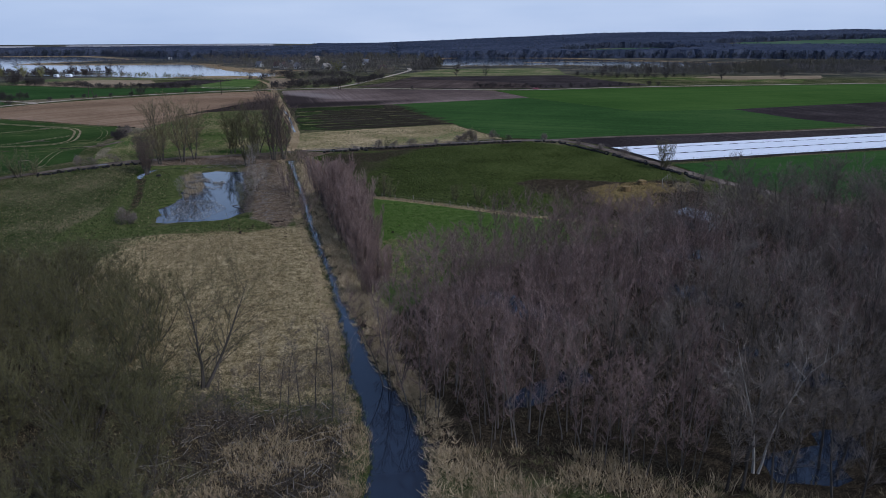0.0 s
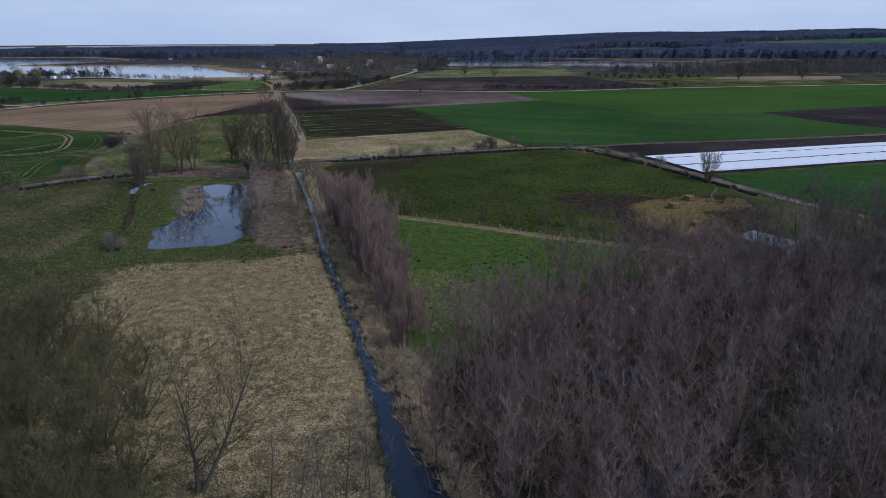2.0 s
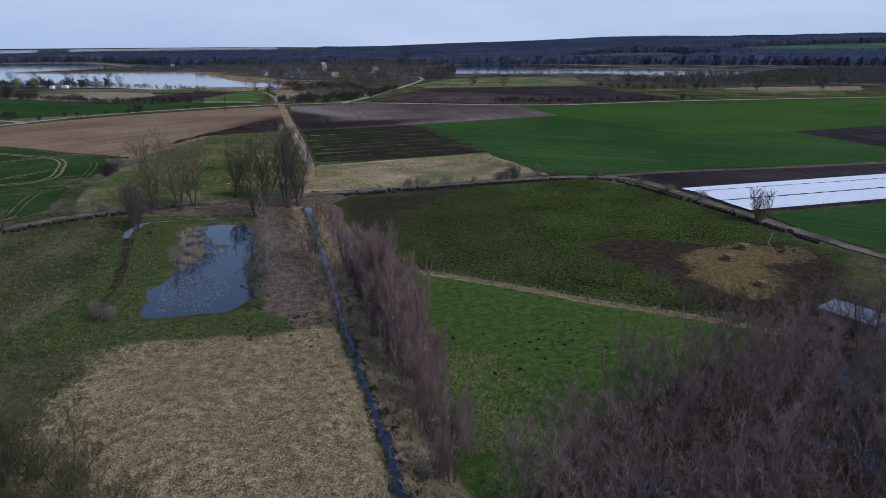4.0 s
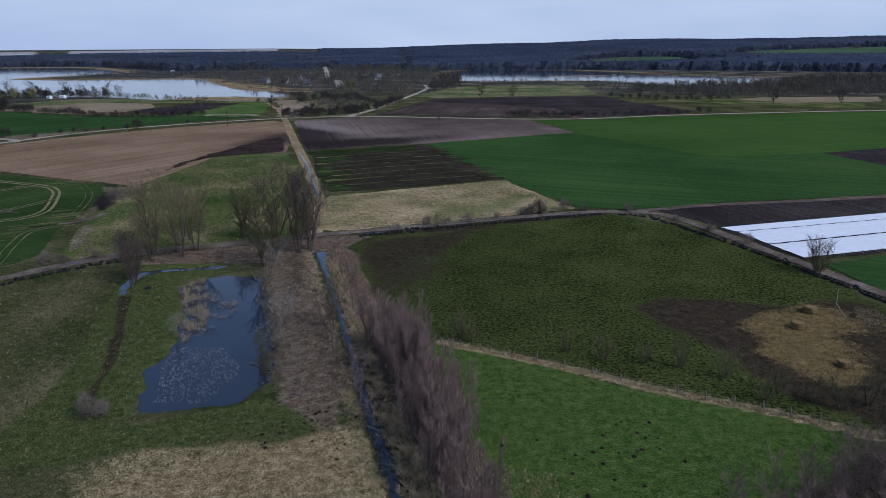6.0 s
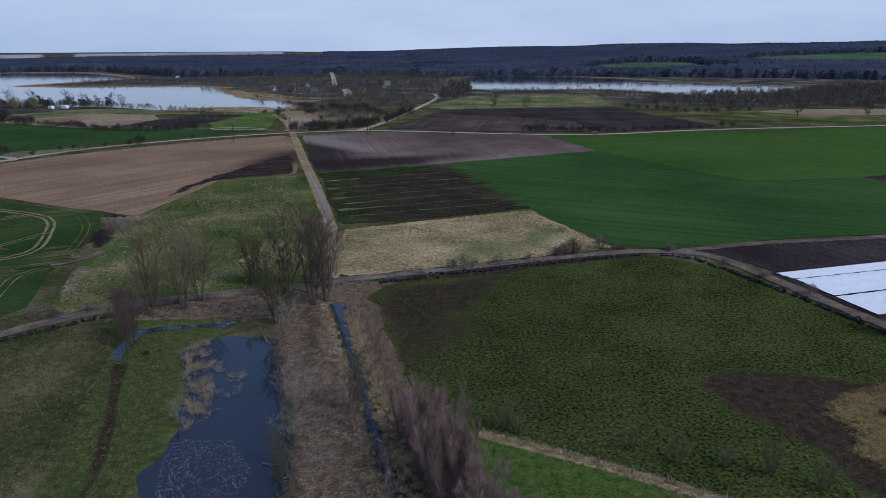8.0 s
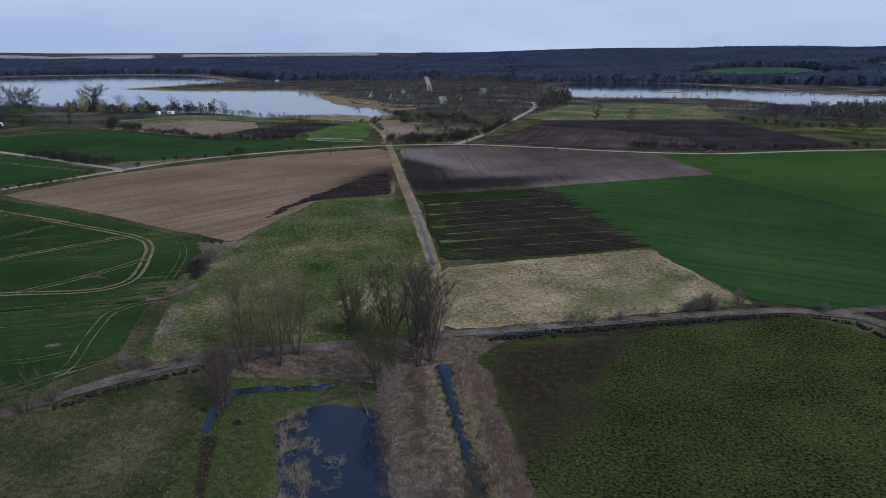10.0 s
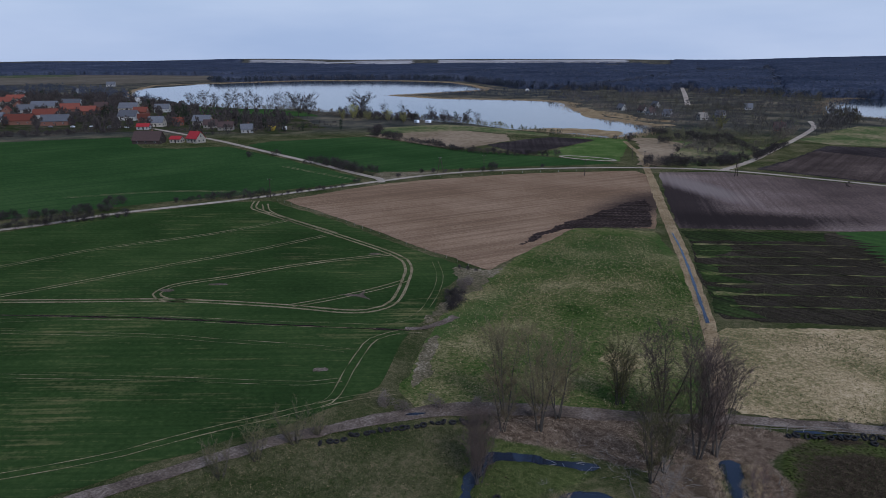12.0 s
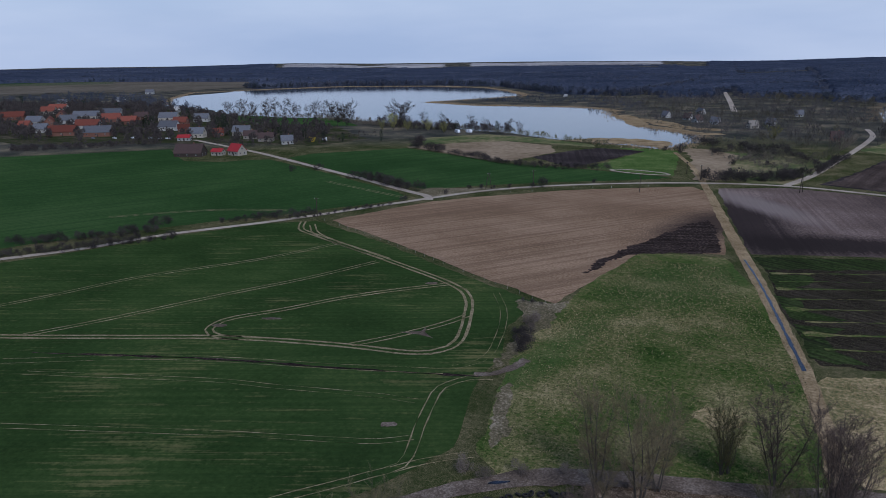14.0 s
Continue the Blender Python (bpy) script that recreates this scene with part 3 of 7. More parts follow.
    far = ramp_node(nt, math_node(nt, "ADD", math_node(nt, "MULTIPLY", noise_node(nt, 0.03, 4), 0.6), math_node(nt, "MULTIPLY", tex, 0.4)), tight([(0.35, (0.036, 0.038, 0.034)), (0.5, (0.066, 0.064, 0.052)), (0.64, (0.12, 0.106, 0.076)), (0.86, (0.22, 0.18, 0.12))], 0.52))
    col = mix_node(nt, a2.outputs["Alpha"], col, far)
    straw_c = ramp_node(nt, tex, tight([(0.3, (0.05, 0.037, 0.017)), (0.42, (0.14, 0.108, 0.05)), (0.56, (0.28, 0.222, 0.115)), (0.75, (0.5, 0.41, 0.24))], 0.34))
    lush_c = ramp_node(nt, tex, tight([(0.3, (0.014, 0.026, 0.006)), (0.43, (0.04, 0.073, 0.013)), (0.58, (0.066, 0.108, 0.023)), (0.76, (0.17, 0.185, 0.068))], 0.42))
    lumps = math_node(nt, "ADD", math_node(nt, "MULTIPLY", noise_node(nt, 1.9, 5, 0.72), 0.8), math_node(nt, "MULTIPLY", broad, 0.2))
    tuss = ramp_node(nt, lumps, tight([(0.36, (0.009, 0.011, 0.004)), (0.44, (0.036, 0.046, 0.013)), (0.6, (0.056, 0.07, 0.02)), (0.78, (0.11, 0.118, 0.042))], 0.5))
    mud_c = ramp_node(nt, tex, tight([(0.35, (0.014, 0.011, 0.008)), (0.52, (0.036, 0.028, 0.019)), (0.7, (0.095, 0.076, 0.048))], 0.52))
    yard_c = ramp_node(nt, tex, tight([(0.33, (0.045, 0.032, 0.017)), (0.48, (0.13, 0.094, 0.04)), (0.66, (0.25, 0.19, 0.085))], 0.52))
    strip_c = ramp_node(nt, tex, tight([(0.32, (0.028, 0.038, 0.012)), (0.48, (0.046, 0.064, 0.018)), (0.6, (0.082, 0.094, 0.031)), (0.75, (0.18, 0.16, 0.076))], 0.45))
    litter_c = ramp_node(nt, tex, tight([(0.33, (0.045, 0.033, 0.022)), (0.46, (0.082, 0.058, 0.038)), (0.6, (0.145, 0.106, 0.073)), (0.76, (0.36, 0.3, 0.225))], 0.38))
    for weight, c in ((s1.outputs["Red"], straw_c), (s1.outputs["Green"], lush_c), (s1.outputs["Blue"], tuss), (s2.outputs["Green"], strip_c),
                      (s2.outputs["Blue"], litter_c), (a1.outputs["Alpha"], mud_c), (s2.outputs["Red"], yard_c)):
        col = mix_node(nt, edge(weight), col, c)
    link(nt, col, p.inputs["Base Color"])
    bump_to(nt, p, tex, 0.9, 0.1)
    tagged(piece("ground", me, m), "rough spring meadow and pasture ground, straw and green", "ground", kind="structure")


def sheet(name, pts, z, material, label, category, wob=0.5, step=3.0, kind="structure", seed=1.0):
    """A field: one flat sheet with an uneven edge, a little above the ground."""
    rng = random.Random(int(seed * 100) + len(pts))
    out = []
    for x, y in resample(pts, step, True):
        out.append((x + wob * (float(fade(x, y, 5, seed)) + rng.uniform(-0.5, 0.5)), y + wob * (float(fade(y, x, 5, seed)) + rng.uniform(-0.5, 0.5)), z))
    area = sum(a[0] * b[1] - b[0] * a[1] for a, b in zip(out, out[1:] + out[:1]))
    if area < 0:
        out.reverse()
    flat = [Vector((v[0], v[1])) for v in out]
    co, _, tris, _, _, _ = delaunay_2d_cdt(flat, [], [list(range(len(flat)))], 1, 0.001)
    ob = piece(name, mesh_from(name, [(v.x, v.y, z) for v in co], tris), material)
    return tagged(ob, label, category, kind=kind)


def band(name, pts, wide, z, material, label="", category="", wob=0.15, kind="structure", step=2.5, parent=None):
    """A strip of even width along a line: a road, a bank, a rut. wide may be a function of the place along it."""
    line = curve_line(pts, step)
    verts, faces = [], []
    for i, (x, y) in enumerate(line):
        a, b = line[max(0, i - 1)], line[min(len(line) - 1, i + 1)]
        d = Vector((b[0] - a[0], b[1] - a[1], 0)).normalized()
        n = Vector((-d.y, d.x, 0))
        w = wide(i / (len(line) - 1)) if callable(wide) else wide
        zz = z if not callable(z) else z(x, y)
        for k in (-1, -0.4, 0.4, 1):
            e = wob * float(fade(x * 1.9, y * 1.9, 1.5, k + 2)) if abs(k) == 1 else 0
            v = Vector((x, y, zz)) + n * (k * w / 2 + e)
            verts.append(v)
        if i:
            for k in range(3):
                o = 4 * (i - 1) + k
                faces.append((o + 1, o, o + 4, o + 5))
    ob = piece(name, mesh_from(name, verts, faces), material, parent, label if parent else "")
    return ob if parent else tagged(ob, label, category, kind=kind)


build_ground()

# ---- water ----
sheet("water_stream", [(-8, 20), (6, 20), (5, 50), (1, 66), (-6, 82), (-14, 108), (-24, 140), (-30, 165), (-38, 195), (-42, 211), (-51, 211), (-44, 190), (-36, 165), (-31, 145), (-26, 125), (-16, 95), (-10, 70)],
      -0.5, POND, "dark water of a narrow stream between reed banks", "stream", wob=0.1)
sheet("water_pond", [(-64, 132), (-40, 132), (-36, 146), (-50, 196), (-72, 201), (-86, 199), (-84, 172), (-72, 172), (-66, 150)], -0.48, POND, "still dark pond reflecting the sky", "pond", wob=0.1)
sheet("water_carr", [(2, 56), (-3.5, 72), (0, 84), (8, 98), (24, 110), (45, 123), (74, 130), (94, 120), (62, 45), (28, 47), (12, 54)], -0.52, POND, "flooded ground water standing among the alders", "water", wob=0.1)
LAKE = [(-160, 612), (-195, 623), (-242, 634), (-303, 664), (-363, 676), (-417, 688), (-476, 705), (-530, 722), (-581, 708), (-668, 712), (-760, 760), (-874, 790), (-990, 900), (-1087, 1031), (-1040, 1137),
        (-951, 1284), (-789, 1345), (-648, 1334), (-560, 1240), (-483, 1140), (-500, 1085), (-533, 1005), (-552, 965), (-465, 938), (-357, 950), (-300, 935), (-264, 850), (-220, 765), (-187, 733), (-150, 700), (-146, 660)]
sheet("lake", LAKE, 0.12, WATER, "wide pale lake under a hazy sky", "lake", wob=3, step=14)
sheet("lake_east", [(-25, 872), (34, 851), (110, 856), (151, 851), (204, 768), (271, 782), (349, 837), (379, 876), (400, 905), (330, 905), (290, 950), (269, 975), (163, 1111), (33, 1157), (-9, 1114), (-25, 1024)],
      0.12, WATER, "pale shallow lake among reeds and alders", "lake", wob=3, step=14)
sheet("far_water", [(-420, 2050), (-360, 2070), (-330, 2200), (-410, 2210)], land_at(-380, 2130) + 1.5, WATER, "small far lake", "lake", wob=5, step=30)

# ---- fields ----
sheet("meadow", [(-84, 352), (-100, 349), (-112, 346), (-117, 320), (-116, 290), (-117, 262), (-114, 244), (-104, 206), (-97, 201), (-87, 208), (-65, 215.5), (-48, 221), (-52, 250), (-58, 278), (-66, 310)], 0.06, SEDGE,
      "green and straw sedge meadow beside the ditch", "meadow", wob=0.6)
sheet("dry_meadow", [(-51, 267), (-25, 279), (4, 291), (13, 268), (21, 249), (10, 243.4), (-2, 239.4), (-14, 234.8), (-33, 229), (-44, 225.4), (-47.5, 227), (-49, 240), (-53, 262)], 0.06, DRYGRASS,
      "bleached dry grass field beside the track", "field", wob=0.7, step=0.8)
sheet("dry_patch", [(-74, 236), (-68, 233), (-63, 236), (-66, 242), (-72, 242)], 0.085, DRYGRASS, "bleached grass patch in the meadow", "grass", wob=1.2, step=1.5)
FINGER = random.Random(3)
sheet("peat_strips", [(-74, 357), (-50, 367), (-27, 377)] + [(-25 + 27 * k / 43 + (7.5 * FINGER.random() if k % 2 else -5 * FINGER.random()), 374 - 78 * k / 43 + (3.0 * FINGER.random() if k % 2 else 0)) for k in range(44)] + [(4, 293), (-20, 283), (-44, 275), (-53, 273), (-61, 300), (-68, 330)], 0.075, STRIP, "dark peat plot with thin green strips", "field", wob=0.8)
for i, (a, b) in enumerate((((-69, 340), (-24, 359)), ((-66, 325), (-18, 345)), ((-62, 308), (-11, 329)), ((-57, 291), (-2, 311)), ((-66, 332.5), (-30, 348)), ((-62, 317), (-22, 334.5)), ((-57, 300), (-14, 318)), ((-52, 283), (-6, 300)))):
    band("grass_strip", [a, ((a[0] + b[0]) / 2, (a[1] + b[1]) / 2 + 0.6), b], lambda u, i=i: 0.35 + (2.6 if i < 4 else 0.5) * (1 - u) ** 6, 0.10, SEDGE, "narrow grass strip across the dark peat plot", "grass strip", wob=0.9)
sheet("sprouting_plot", [(-76, 357), (-50, 367), (-30, 375), (-30, 362), (-42, 357), (-71, 344)], 0.085, SPROUT, "dark peat plot sprouting green in rows", "field", wob=0.8, step=1.5)
for pts in ([(-70, 339), (-66, 325), (-61, 328), (-56, 336), (-58, 343)], [(-66, 319), (-60, 301), (-52, 303), (-48, 306), (-57, 309), (-59, 317)], [(-59, 297), (-55, 276), (-50, 275), (-42, 278), (-50, 283), (-53, 292), (-48, 299), (-54, 298)]):
    sheet("plot_margin", pts, 0.088, SPROUT, "green turning headland of the dark peat plot", "field", wob=0.8, step=1.2)
sheet("wheat_field", [(-27, 378), (10, 397), (49, 416), (70, 377), (91, 338), (139, 346), (200, 369), (330, 400), (330, 330), (230, 300), (113, 264), (64, 255), (36, 247), (22, 251), (13, 270), (4, 293)],
      0.05, WHEAT_NEAR, "bright green winter wheat field", "field", wob=0.5)
sheet("pale_wheat_field", [(50, 416), (40, 450), (34, 472), (60, 473), (115, 488), (202, 502), (330, 520), (330, 400), (200, 369), (139, 346), (91, 338), (70, 377)], 0.05, WHEAT_PALE, "paler green winter wheat beside the road", "field", wob=0.4)
sheet("dark_plot", [(139, 345), (200, 368), (260, 390), (260, 330), (168, 276), (150, 305)], 0.09, PEAT, "dark bare plot inside the wheat", "field", wob=0.6)
sheet("peat_strip", [(42, 246.5), (64, 252.5), (111, 260), (170, 275), (170, 262), (110, 244), (54, 228), (49.5, 236.5)], 0.05, PEAT, "dark bare soil strip beside the film", "field", wob=0.5)
sheet("wheat_south", [(65, 196.5), (90, 205), (138, 219), (210, 240), (200, 140), (110, 120), (82, 152), (74, 166), (67, 181)], 0.05, WHEAT_NEAR, "green winter wheat beside the dirt track", "field", wob=0.4)
sheet("tilled_field", [(-119, 284), (-150, 298), (-185, 315), (-212, 327), (-238, 338), (-220, 388), (-203, 410), (-172, 442), (-145, 462), (-118, 478), (-108, 466), (-92, 400), (-84, 356), (-100, 352), (-110, 348), (-114, 320)],
      0.07, TILLED, "brown tilled field with pale tractor lines", "field", wob=0.6)
sheet("peat_edge", [(-86, 357), (-92, 388), (-98, 406), (-104, 395), (-109, 376), (-113, 360), (-117, 346), (-121, 330), (-121, 314), (-119.3, 314), (-117, 332), (-111, 345), (-98, 351)], 0.095, PLOUGH_DARK, "dark ploughed peat edge of the tilled field", "field", wob=1.3, step=0.6)
sheet("ploughed_field", [(-106, 478), (-77, 494), (-28, 487), (19, 476), (33, 470), (49, 416), (10, 397), (-27, 379), (-55, 369), (-77, 360), (-90, 410)], 0.05, PLOUGH, "ploughed field with dark furrows and a painted silvery sheen", "field", wob=0.6)
sheet("wheat_hollow", [(-122, 282), (-124, 264), (-116, 243), (-117, 233), (-108, 206), (-113, 190), (-122, 175), (-135, 150), (-160, 105), (-320, 60), (-330, 200), (-303, 232), (-290, 258), (-279, 287), (-256, 324), (-242, 334),
                       (-212, 323), (-185, 311), (-150, 294)], 0.05, WHEAT_THIN, "green winter wheat with curving tractor tracks", "field", wob=0.7)
sheet("wheat_village", [(-322, 246), (-306, 274), (-290, 302), (-262, 340), (-232, 390), (-246, 402), (-307, 430), (-385, 462), (-398, 452), (-405, 440), (-432, 432), (-490, 470), (-520, 440), (-580, 380), (-560, 290), (-420, 200)],
      0.05, WHEAT, "dark green winter wheat below the village", "field", wob=0.8)
sheet("wheat_lakeside", [(-376, 495), (-331, 546), (-280, 528), (-240, 510), (-197, 510), (-131, 500), (-160, 478), (-184, 462), (-212, 440), (-236, 415), (-248, 418), (-293, 432), (-378, 472)],
      0.05, WHEAT, "dark green winter wheat near the lake", "field", wob=0.8)
sheet("peat_lakeside", [(-231, 541), (-218, 580), (-205, 601), (-172, 598), (-180, 560), (-193, 510)], 0.06, PEAT, "dark ploughed plot beside the lake", "field", wob=0.8)
sheet("tan_lakeside", [(-334, 552), (-310, 590), (-279, 612), (-240, 600), (-225, 570), (-236, 520), (-260, 520), (-300, 540)], 0.05, TANFIELD, "tan stubble field near the lake", "field", wob=1)
sheet("pale_lakeside", [(-354, 600), (-330, 632), (-315, 648), (-260, 640), (-215, 618), (-208, 604), (-280, 614), (-340, 560)], 0.05, MEADOW_FAR, "pale green meadow beside the lake", "meadow", wob=1)
sheet("green_lakeside", [(-171, 596), (-196, 606), (-170, 612), (-150, 606), (-142, 560), (-133, 506), (-185, 512), (-178, 560)], 0.055, FRESHGRASS, "green grass with rough tracks beside the ditch", "grass", wob=1)
sheet("green_shore", [(-662, 700), (-600, 715), (-540, 730), (-459, 665), (-520, 645), (-589, 640)], 0.05, WHEAT_NEAR, "green field between village and lake", "field", wob=1)
sheet("ploughed_east", [(-62, 510), (-45, 560), (-27, 628), (40, 640), (110, 647), (122, 585), (147, 516), (100, 495), (64, 488), (0, 490)], 0.05, PEAT, "dark ploughed field beyond the road", "field", wob=0.8)
sheet("grey_east", [(-58, 512), (-42, 565), (-33, 600), (20, 575), (60, 540), (62, 492), (0, 494)], 0.08, PLOUGH_EAST, "brown ploughed field beyond the road", "field", wob=1.2)
sheet("pale_east", [(-44, 655), (-20, 730), (-4, 770), (60, 785), (119, 780), (115, 720), (110, 655), (40, 646), (-24, 636)], 0.05, MEADOW_FAR, "pale green meadow before the reed lake", "meadow", wob=1.2)
sheet("green_east", [(124, 585), (155, 590), (205, 556), (260, 530), (300, 600), (250, 612), (209, 606), (150, 606)], 0.05, SEDGE, "green meadow before the alder wood", "meadow", wob=1.2)
sheet("tan_east", [(205, 606), (232, 572), (300, 580), (320, 620), (230, 622)], 0.085, TANFIELD, "tan reed meadow before the alder wood", "meadow", wob=1.5)
sheet("scrub_meadow", [(-120, 500), (-72, 504), (-60, 560), (-55, 600), (-100, 615), (-140, 612), (-132, 560)], 0.045, MEADOW_FAR, "pale scrub meadow at the lake end", "meadow", wob=1)


def hill_sheet(name, pts, material, label):
    """A field on a slope: follows the land, above it."""
    xs, ys = [p[0] for p in pts], [p[1] for p in pts]
    gx, gy = np.arange(min(xs), max(xs), 22.0), np.arange(min(ys), max(ys), 22.0)
    X, Y = np.meshgrid(gx, gy)
    Z = land(X.ravel(), Y.ravel()).reshape(X.shape) + 0.5
    idx = np.arange(X.size).reshape(X.shape)
    keep = inside(X[:-1, :-1] + 11, Y[:-1, :-1] + 11, pts)
    quads = np.stack([idx[:-1, :-1], idx[:-1, 1:], idx[1:, 1:], idx[1:, :-1]], -1)[keep]
    bm = bmesh.new()
    vs = {}
    for q in quads.tolist():
        for i in q:
            if i not in vs:
                vs[i] = bm.verts.new((X.ravel()[i], Y.ravel()[i], Z.ravel()[i]))
        bm.faces.new([vs[i] for i in q])
    return tagged(part(name, bm, material), label, "field", kind="structure")


HILL_A = [(190, 1230), (260, 1440), (330, 1520), (420, 1500), (440, 1330), (370, 1240), (280, 1190)]
HILL_B = [(520, 1480), (640, 1620), (900, 1700), (1150, 1600), (1000, 1350), (760, 1330), (600, 1360)]
hill_sheet("hill_field", HILL_A, HILLGRASS, "green field on the wooded hillside")
hill_sheet("hill_field", HILL_B, HILLGRASS, "green field high on the wooded hillside")
VILLAGE_FIELD = [(-1500, 800), (-1180, 1060), (-1130, 1240), (-1230, 1500), (-1900, 1400), (-2100, 1000)]
for i, (az0, az1, r0, r1) in enumerate(((-41, -29, 4200, 4850), (-27, -13, 4260, 4850), (-47, -40, 2900, 3150), (-62, -52, 2100, 2500), (-58, -44, 3500, 3900))):
    a = [radians(az0 + (az1 - az0) * k / 6) for k in range(7)]
    hill_sheet("far_field", [(r0 * math.sin(t), r0 * math.cos(t)) for t in a] + [(r1 * math.sin(t), r1 * math.cos(t)) for t in a[::-1]], (HAZED_STUBBLE, HAZED_STUBBLE, MEADOW_FAR, WHEAT, TANFIELD)[i], "distant open field towards the horizon")
hill_sheet("village_hill_field", VILLAGE_FIELD, cover_mat("dull_stubble", [(0.3, (0.085, 0.075, 0.058)), (0.5, (0.115, 0.1, 0.076)), (0.7, (0.15, 0.13, 0.1))], big=0.008, fine=0.06, relief=0.3), "pale tan field rising behind the village")

ROUGH = cover_mat("rough_corner", [(0.3, (0.05, 0.055, 0.025)), (0.46, (0.115, 0.1, 0.058)), (0.58, (0.19, 0.16, 0.105)), (0.75, (0.36, 0.31, 0.23))], fine_stops=(0.07, 0.055, 0.035), big=0.08, fine=1.6, relief=1.0, dist=0.3, mixfine=0.6)
sheet("rough_corner", [(-130, 284), (-122, 283), (-116, 288), (-114, 274), (-115, 262), (-114.5, 250), (-114, 240), (-116, 238), (-117.5, 246), (-119, 258), (-122, 268)], 0.1, ROUGH, "pale rough weedy corner between the fields", "rough ground", wob=1.6, step=1.2)
sheet("rough_bank", [(-110, 234), (-107, 230), (-104, 222), (-102, 213), (-103, 208), (-106, 214), (-109, 226)], 0.1, ROUGH, "pale scrubby bank beside the wheat", "rough ground", wob=1.3, step=1.2)
sheet("road_verge", [(-238, 408), (-237, 419), (-214, 430), (-203, 434), (-185, 452), (-180, 450), (-205, 424), (-226, 398)], 0.09, ROUGH, "pale weedy verge beside the country road", "verge", wob=1.2, step=2)
sheet("tan_shore", [(-236, 835), (-200, 806), (-172, 764), (-146, 760), (-140, 742), (-172, 745), (-205, 772), (-228, 806)], 0.24, REEDBANK, "cut tan reed bed before the cottages", "reed", wob=3, step=4)
sheet("tan_scrub", [(-155, 622), (-134, 624), (-112, 600), (-108, 500), (-121, 498), (-130, 540), (-140, 590)], 0.075, TANFIELD, "bleached grass along the ditch end", "grass", wob=2, step=3)
sheet("bare_patch", [(-146, 246.5), (-141.5, 249.5), (-141.5, 252.5), (-140, 249.5), (-136, 247), (-140.5, 247.6)], 0.1, DIRT, "bare wheel-worn patch in the wheat", "bare patch", wob=0.25, step=0.8)
for x, y, rx, ry in ((-158, 284, 1.8, 1.2), (-181, 239, 2.6, 0.9), (-123, 207, 1.5, 1.1), (-190, 229, 2, 1.2)):
    sheet("bare_patch", [(x + rx * math.cos(k * 0.7), y + ry * math.sin(k * 0.7) + 0.35 * rx * math.cos(k * 0.7)) for k in range(9)], 0.1, DIRT, "bare wheel-worn patch in the wheat", "bare patch", wob=0.4, step=0.6)

band("sand_ring", [(-153 + 17 * math.cos(k * 0.5), 511 + 5.5 * math.sin(k * 0.5) - 0.1 * 17 * math.cos(k * 0.5)) for k in range(14)], 2.2, 0.12, GRAVEL, "pale sandy ring of a riding track", "riding track", wob=0.7, step=1.5)
sheet("reed_shore", [(-246, 634), (-222, 656), (-195, 664), (-168, 654), (-160, 630), (-165, 618), (-190, 630), (-215, 628), (-236, 630)], 0.2, REEDBANK, "tan reed fringe on the near lake shore", "reed", wob=2.5, step=3)
sheet("garden_ground", [(-1000, 640), (-900, 560), (-780, 480), (-640, 440), (-600, 450), (-530, 490), (-470, 520), (-400, 530), (-390, 580), (-470, 650), (-600, 670), (-700, 700), (-860, 760)], 0.03,
      cover_mat("garden_ground", [(0.3, (0.022, 0.028, 0.012)), (0.45, (0.036, 0.044, 0.018)), (0.55, (0.052, 0.047, 0.032)), (0.7, (0.1, 0.085, 0.058))], big=0.05, fine=0.3, relief=0.4, mixfine=0.4), "mixed garden grass and soil of the village", "gardens", wob=4, step=8)

# ---- roads, tracks, ruts ----
band("road_track", ROAD, lambda u: 3.2 + 1.6 * math.exp(-((u - 0.36) / 0.06) ** 2), 0.10, DIRT, "rutted dirt farm track with pale wheel ruts", "track", wob=0.5)
band("road_branch", [(32, 243), (45, 247.5), (64, 252.8), (111, 261), (190, 280)], 3.0, 0.105, DIRT, "narrow dirt track along the wheat", "track", wob=0.4)
band("road_main", [(-420, 60), (-330, 200), (-306, 239), (-292, 262), (-281, 290), (-257, 329), (-232, 379), (-208, 424), (-176, 456), (-126, 486), (-77, 499), (-28, 491), (19, 480), (64, 478), (115, 493), (165, 503), (260, 516), (500, 545)], 3.5, 0.11,
     GRAVEL, "pale narrow country road between the fields", "road", wob=0.2, step=4)
band("road_lake", [(-77, 499), (-66, 540), (-56, 600), (-45, 665), (-35, 745), (-38, 800)], 4.0, 0.115, GRAVEL, "pale country road towards the cottages", "road", wob=0.2, step=4)
band("road_village", [(-222, 392), (-228, 400), (-244, 407), (-284, 426), (-332, 447), (-377, 467), (-420, 485), (-520, 520)], 4.0, 0.115, GRAVEL, "pale road from the fields to the village", "road", wob=0.2, step=4)
band("road_far", [(-160, 935), (-190, 1112), (-222, 1290)], 6.0, 0.6, GRAVEL, "pale far road through the woods", "road", wob=0.3, step=8)


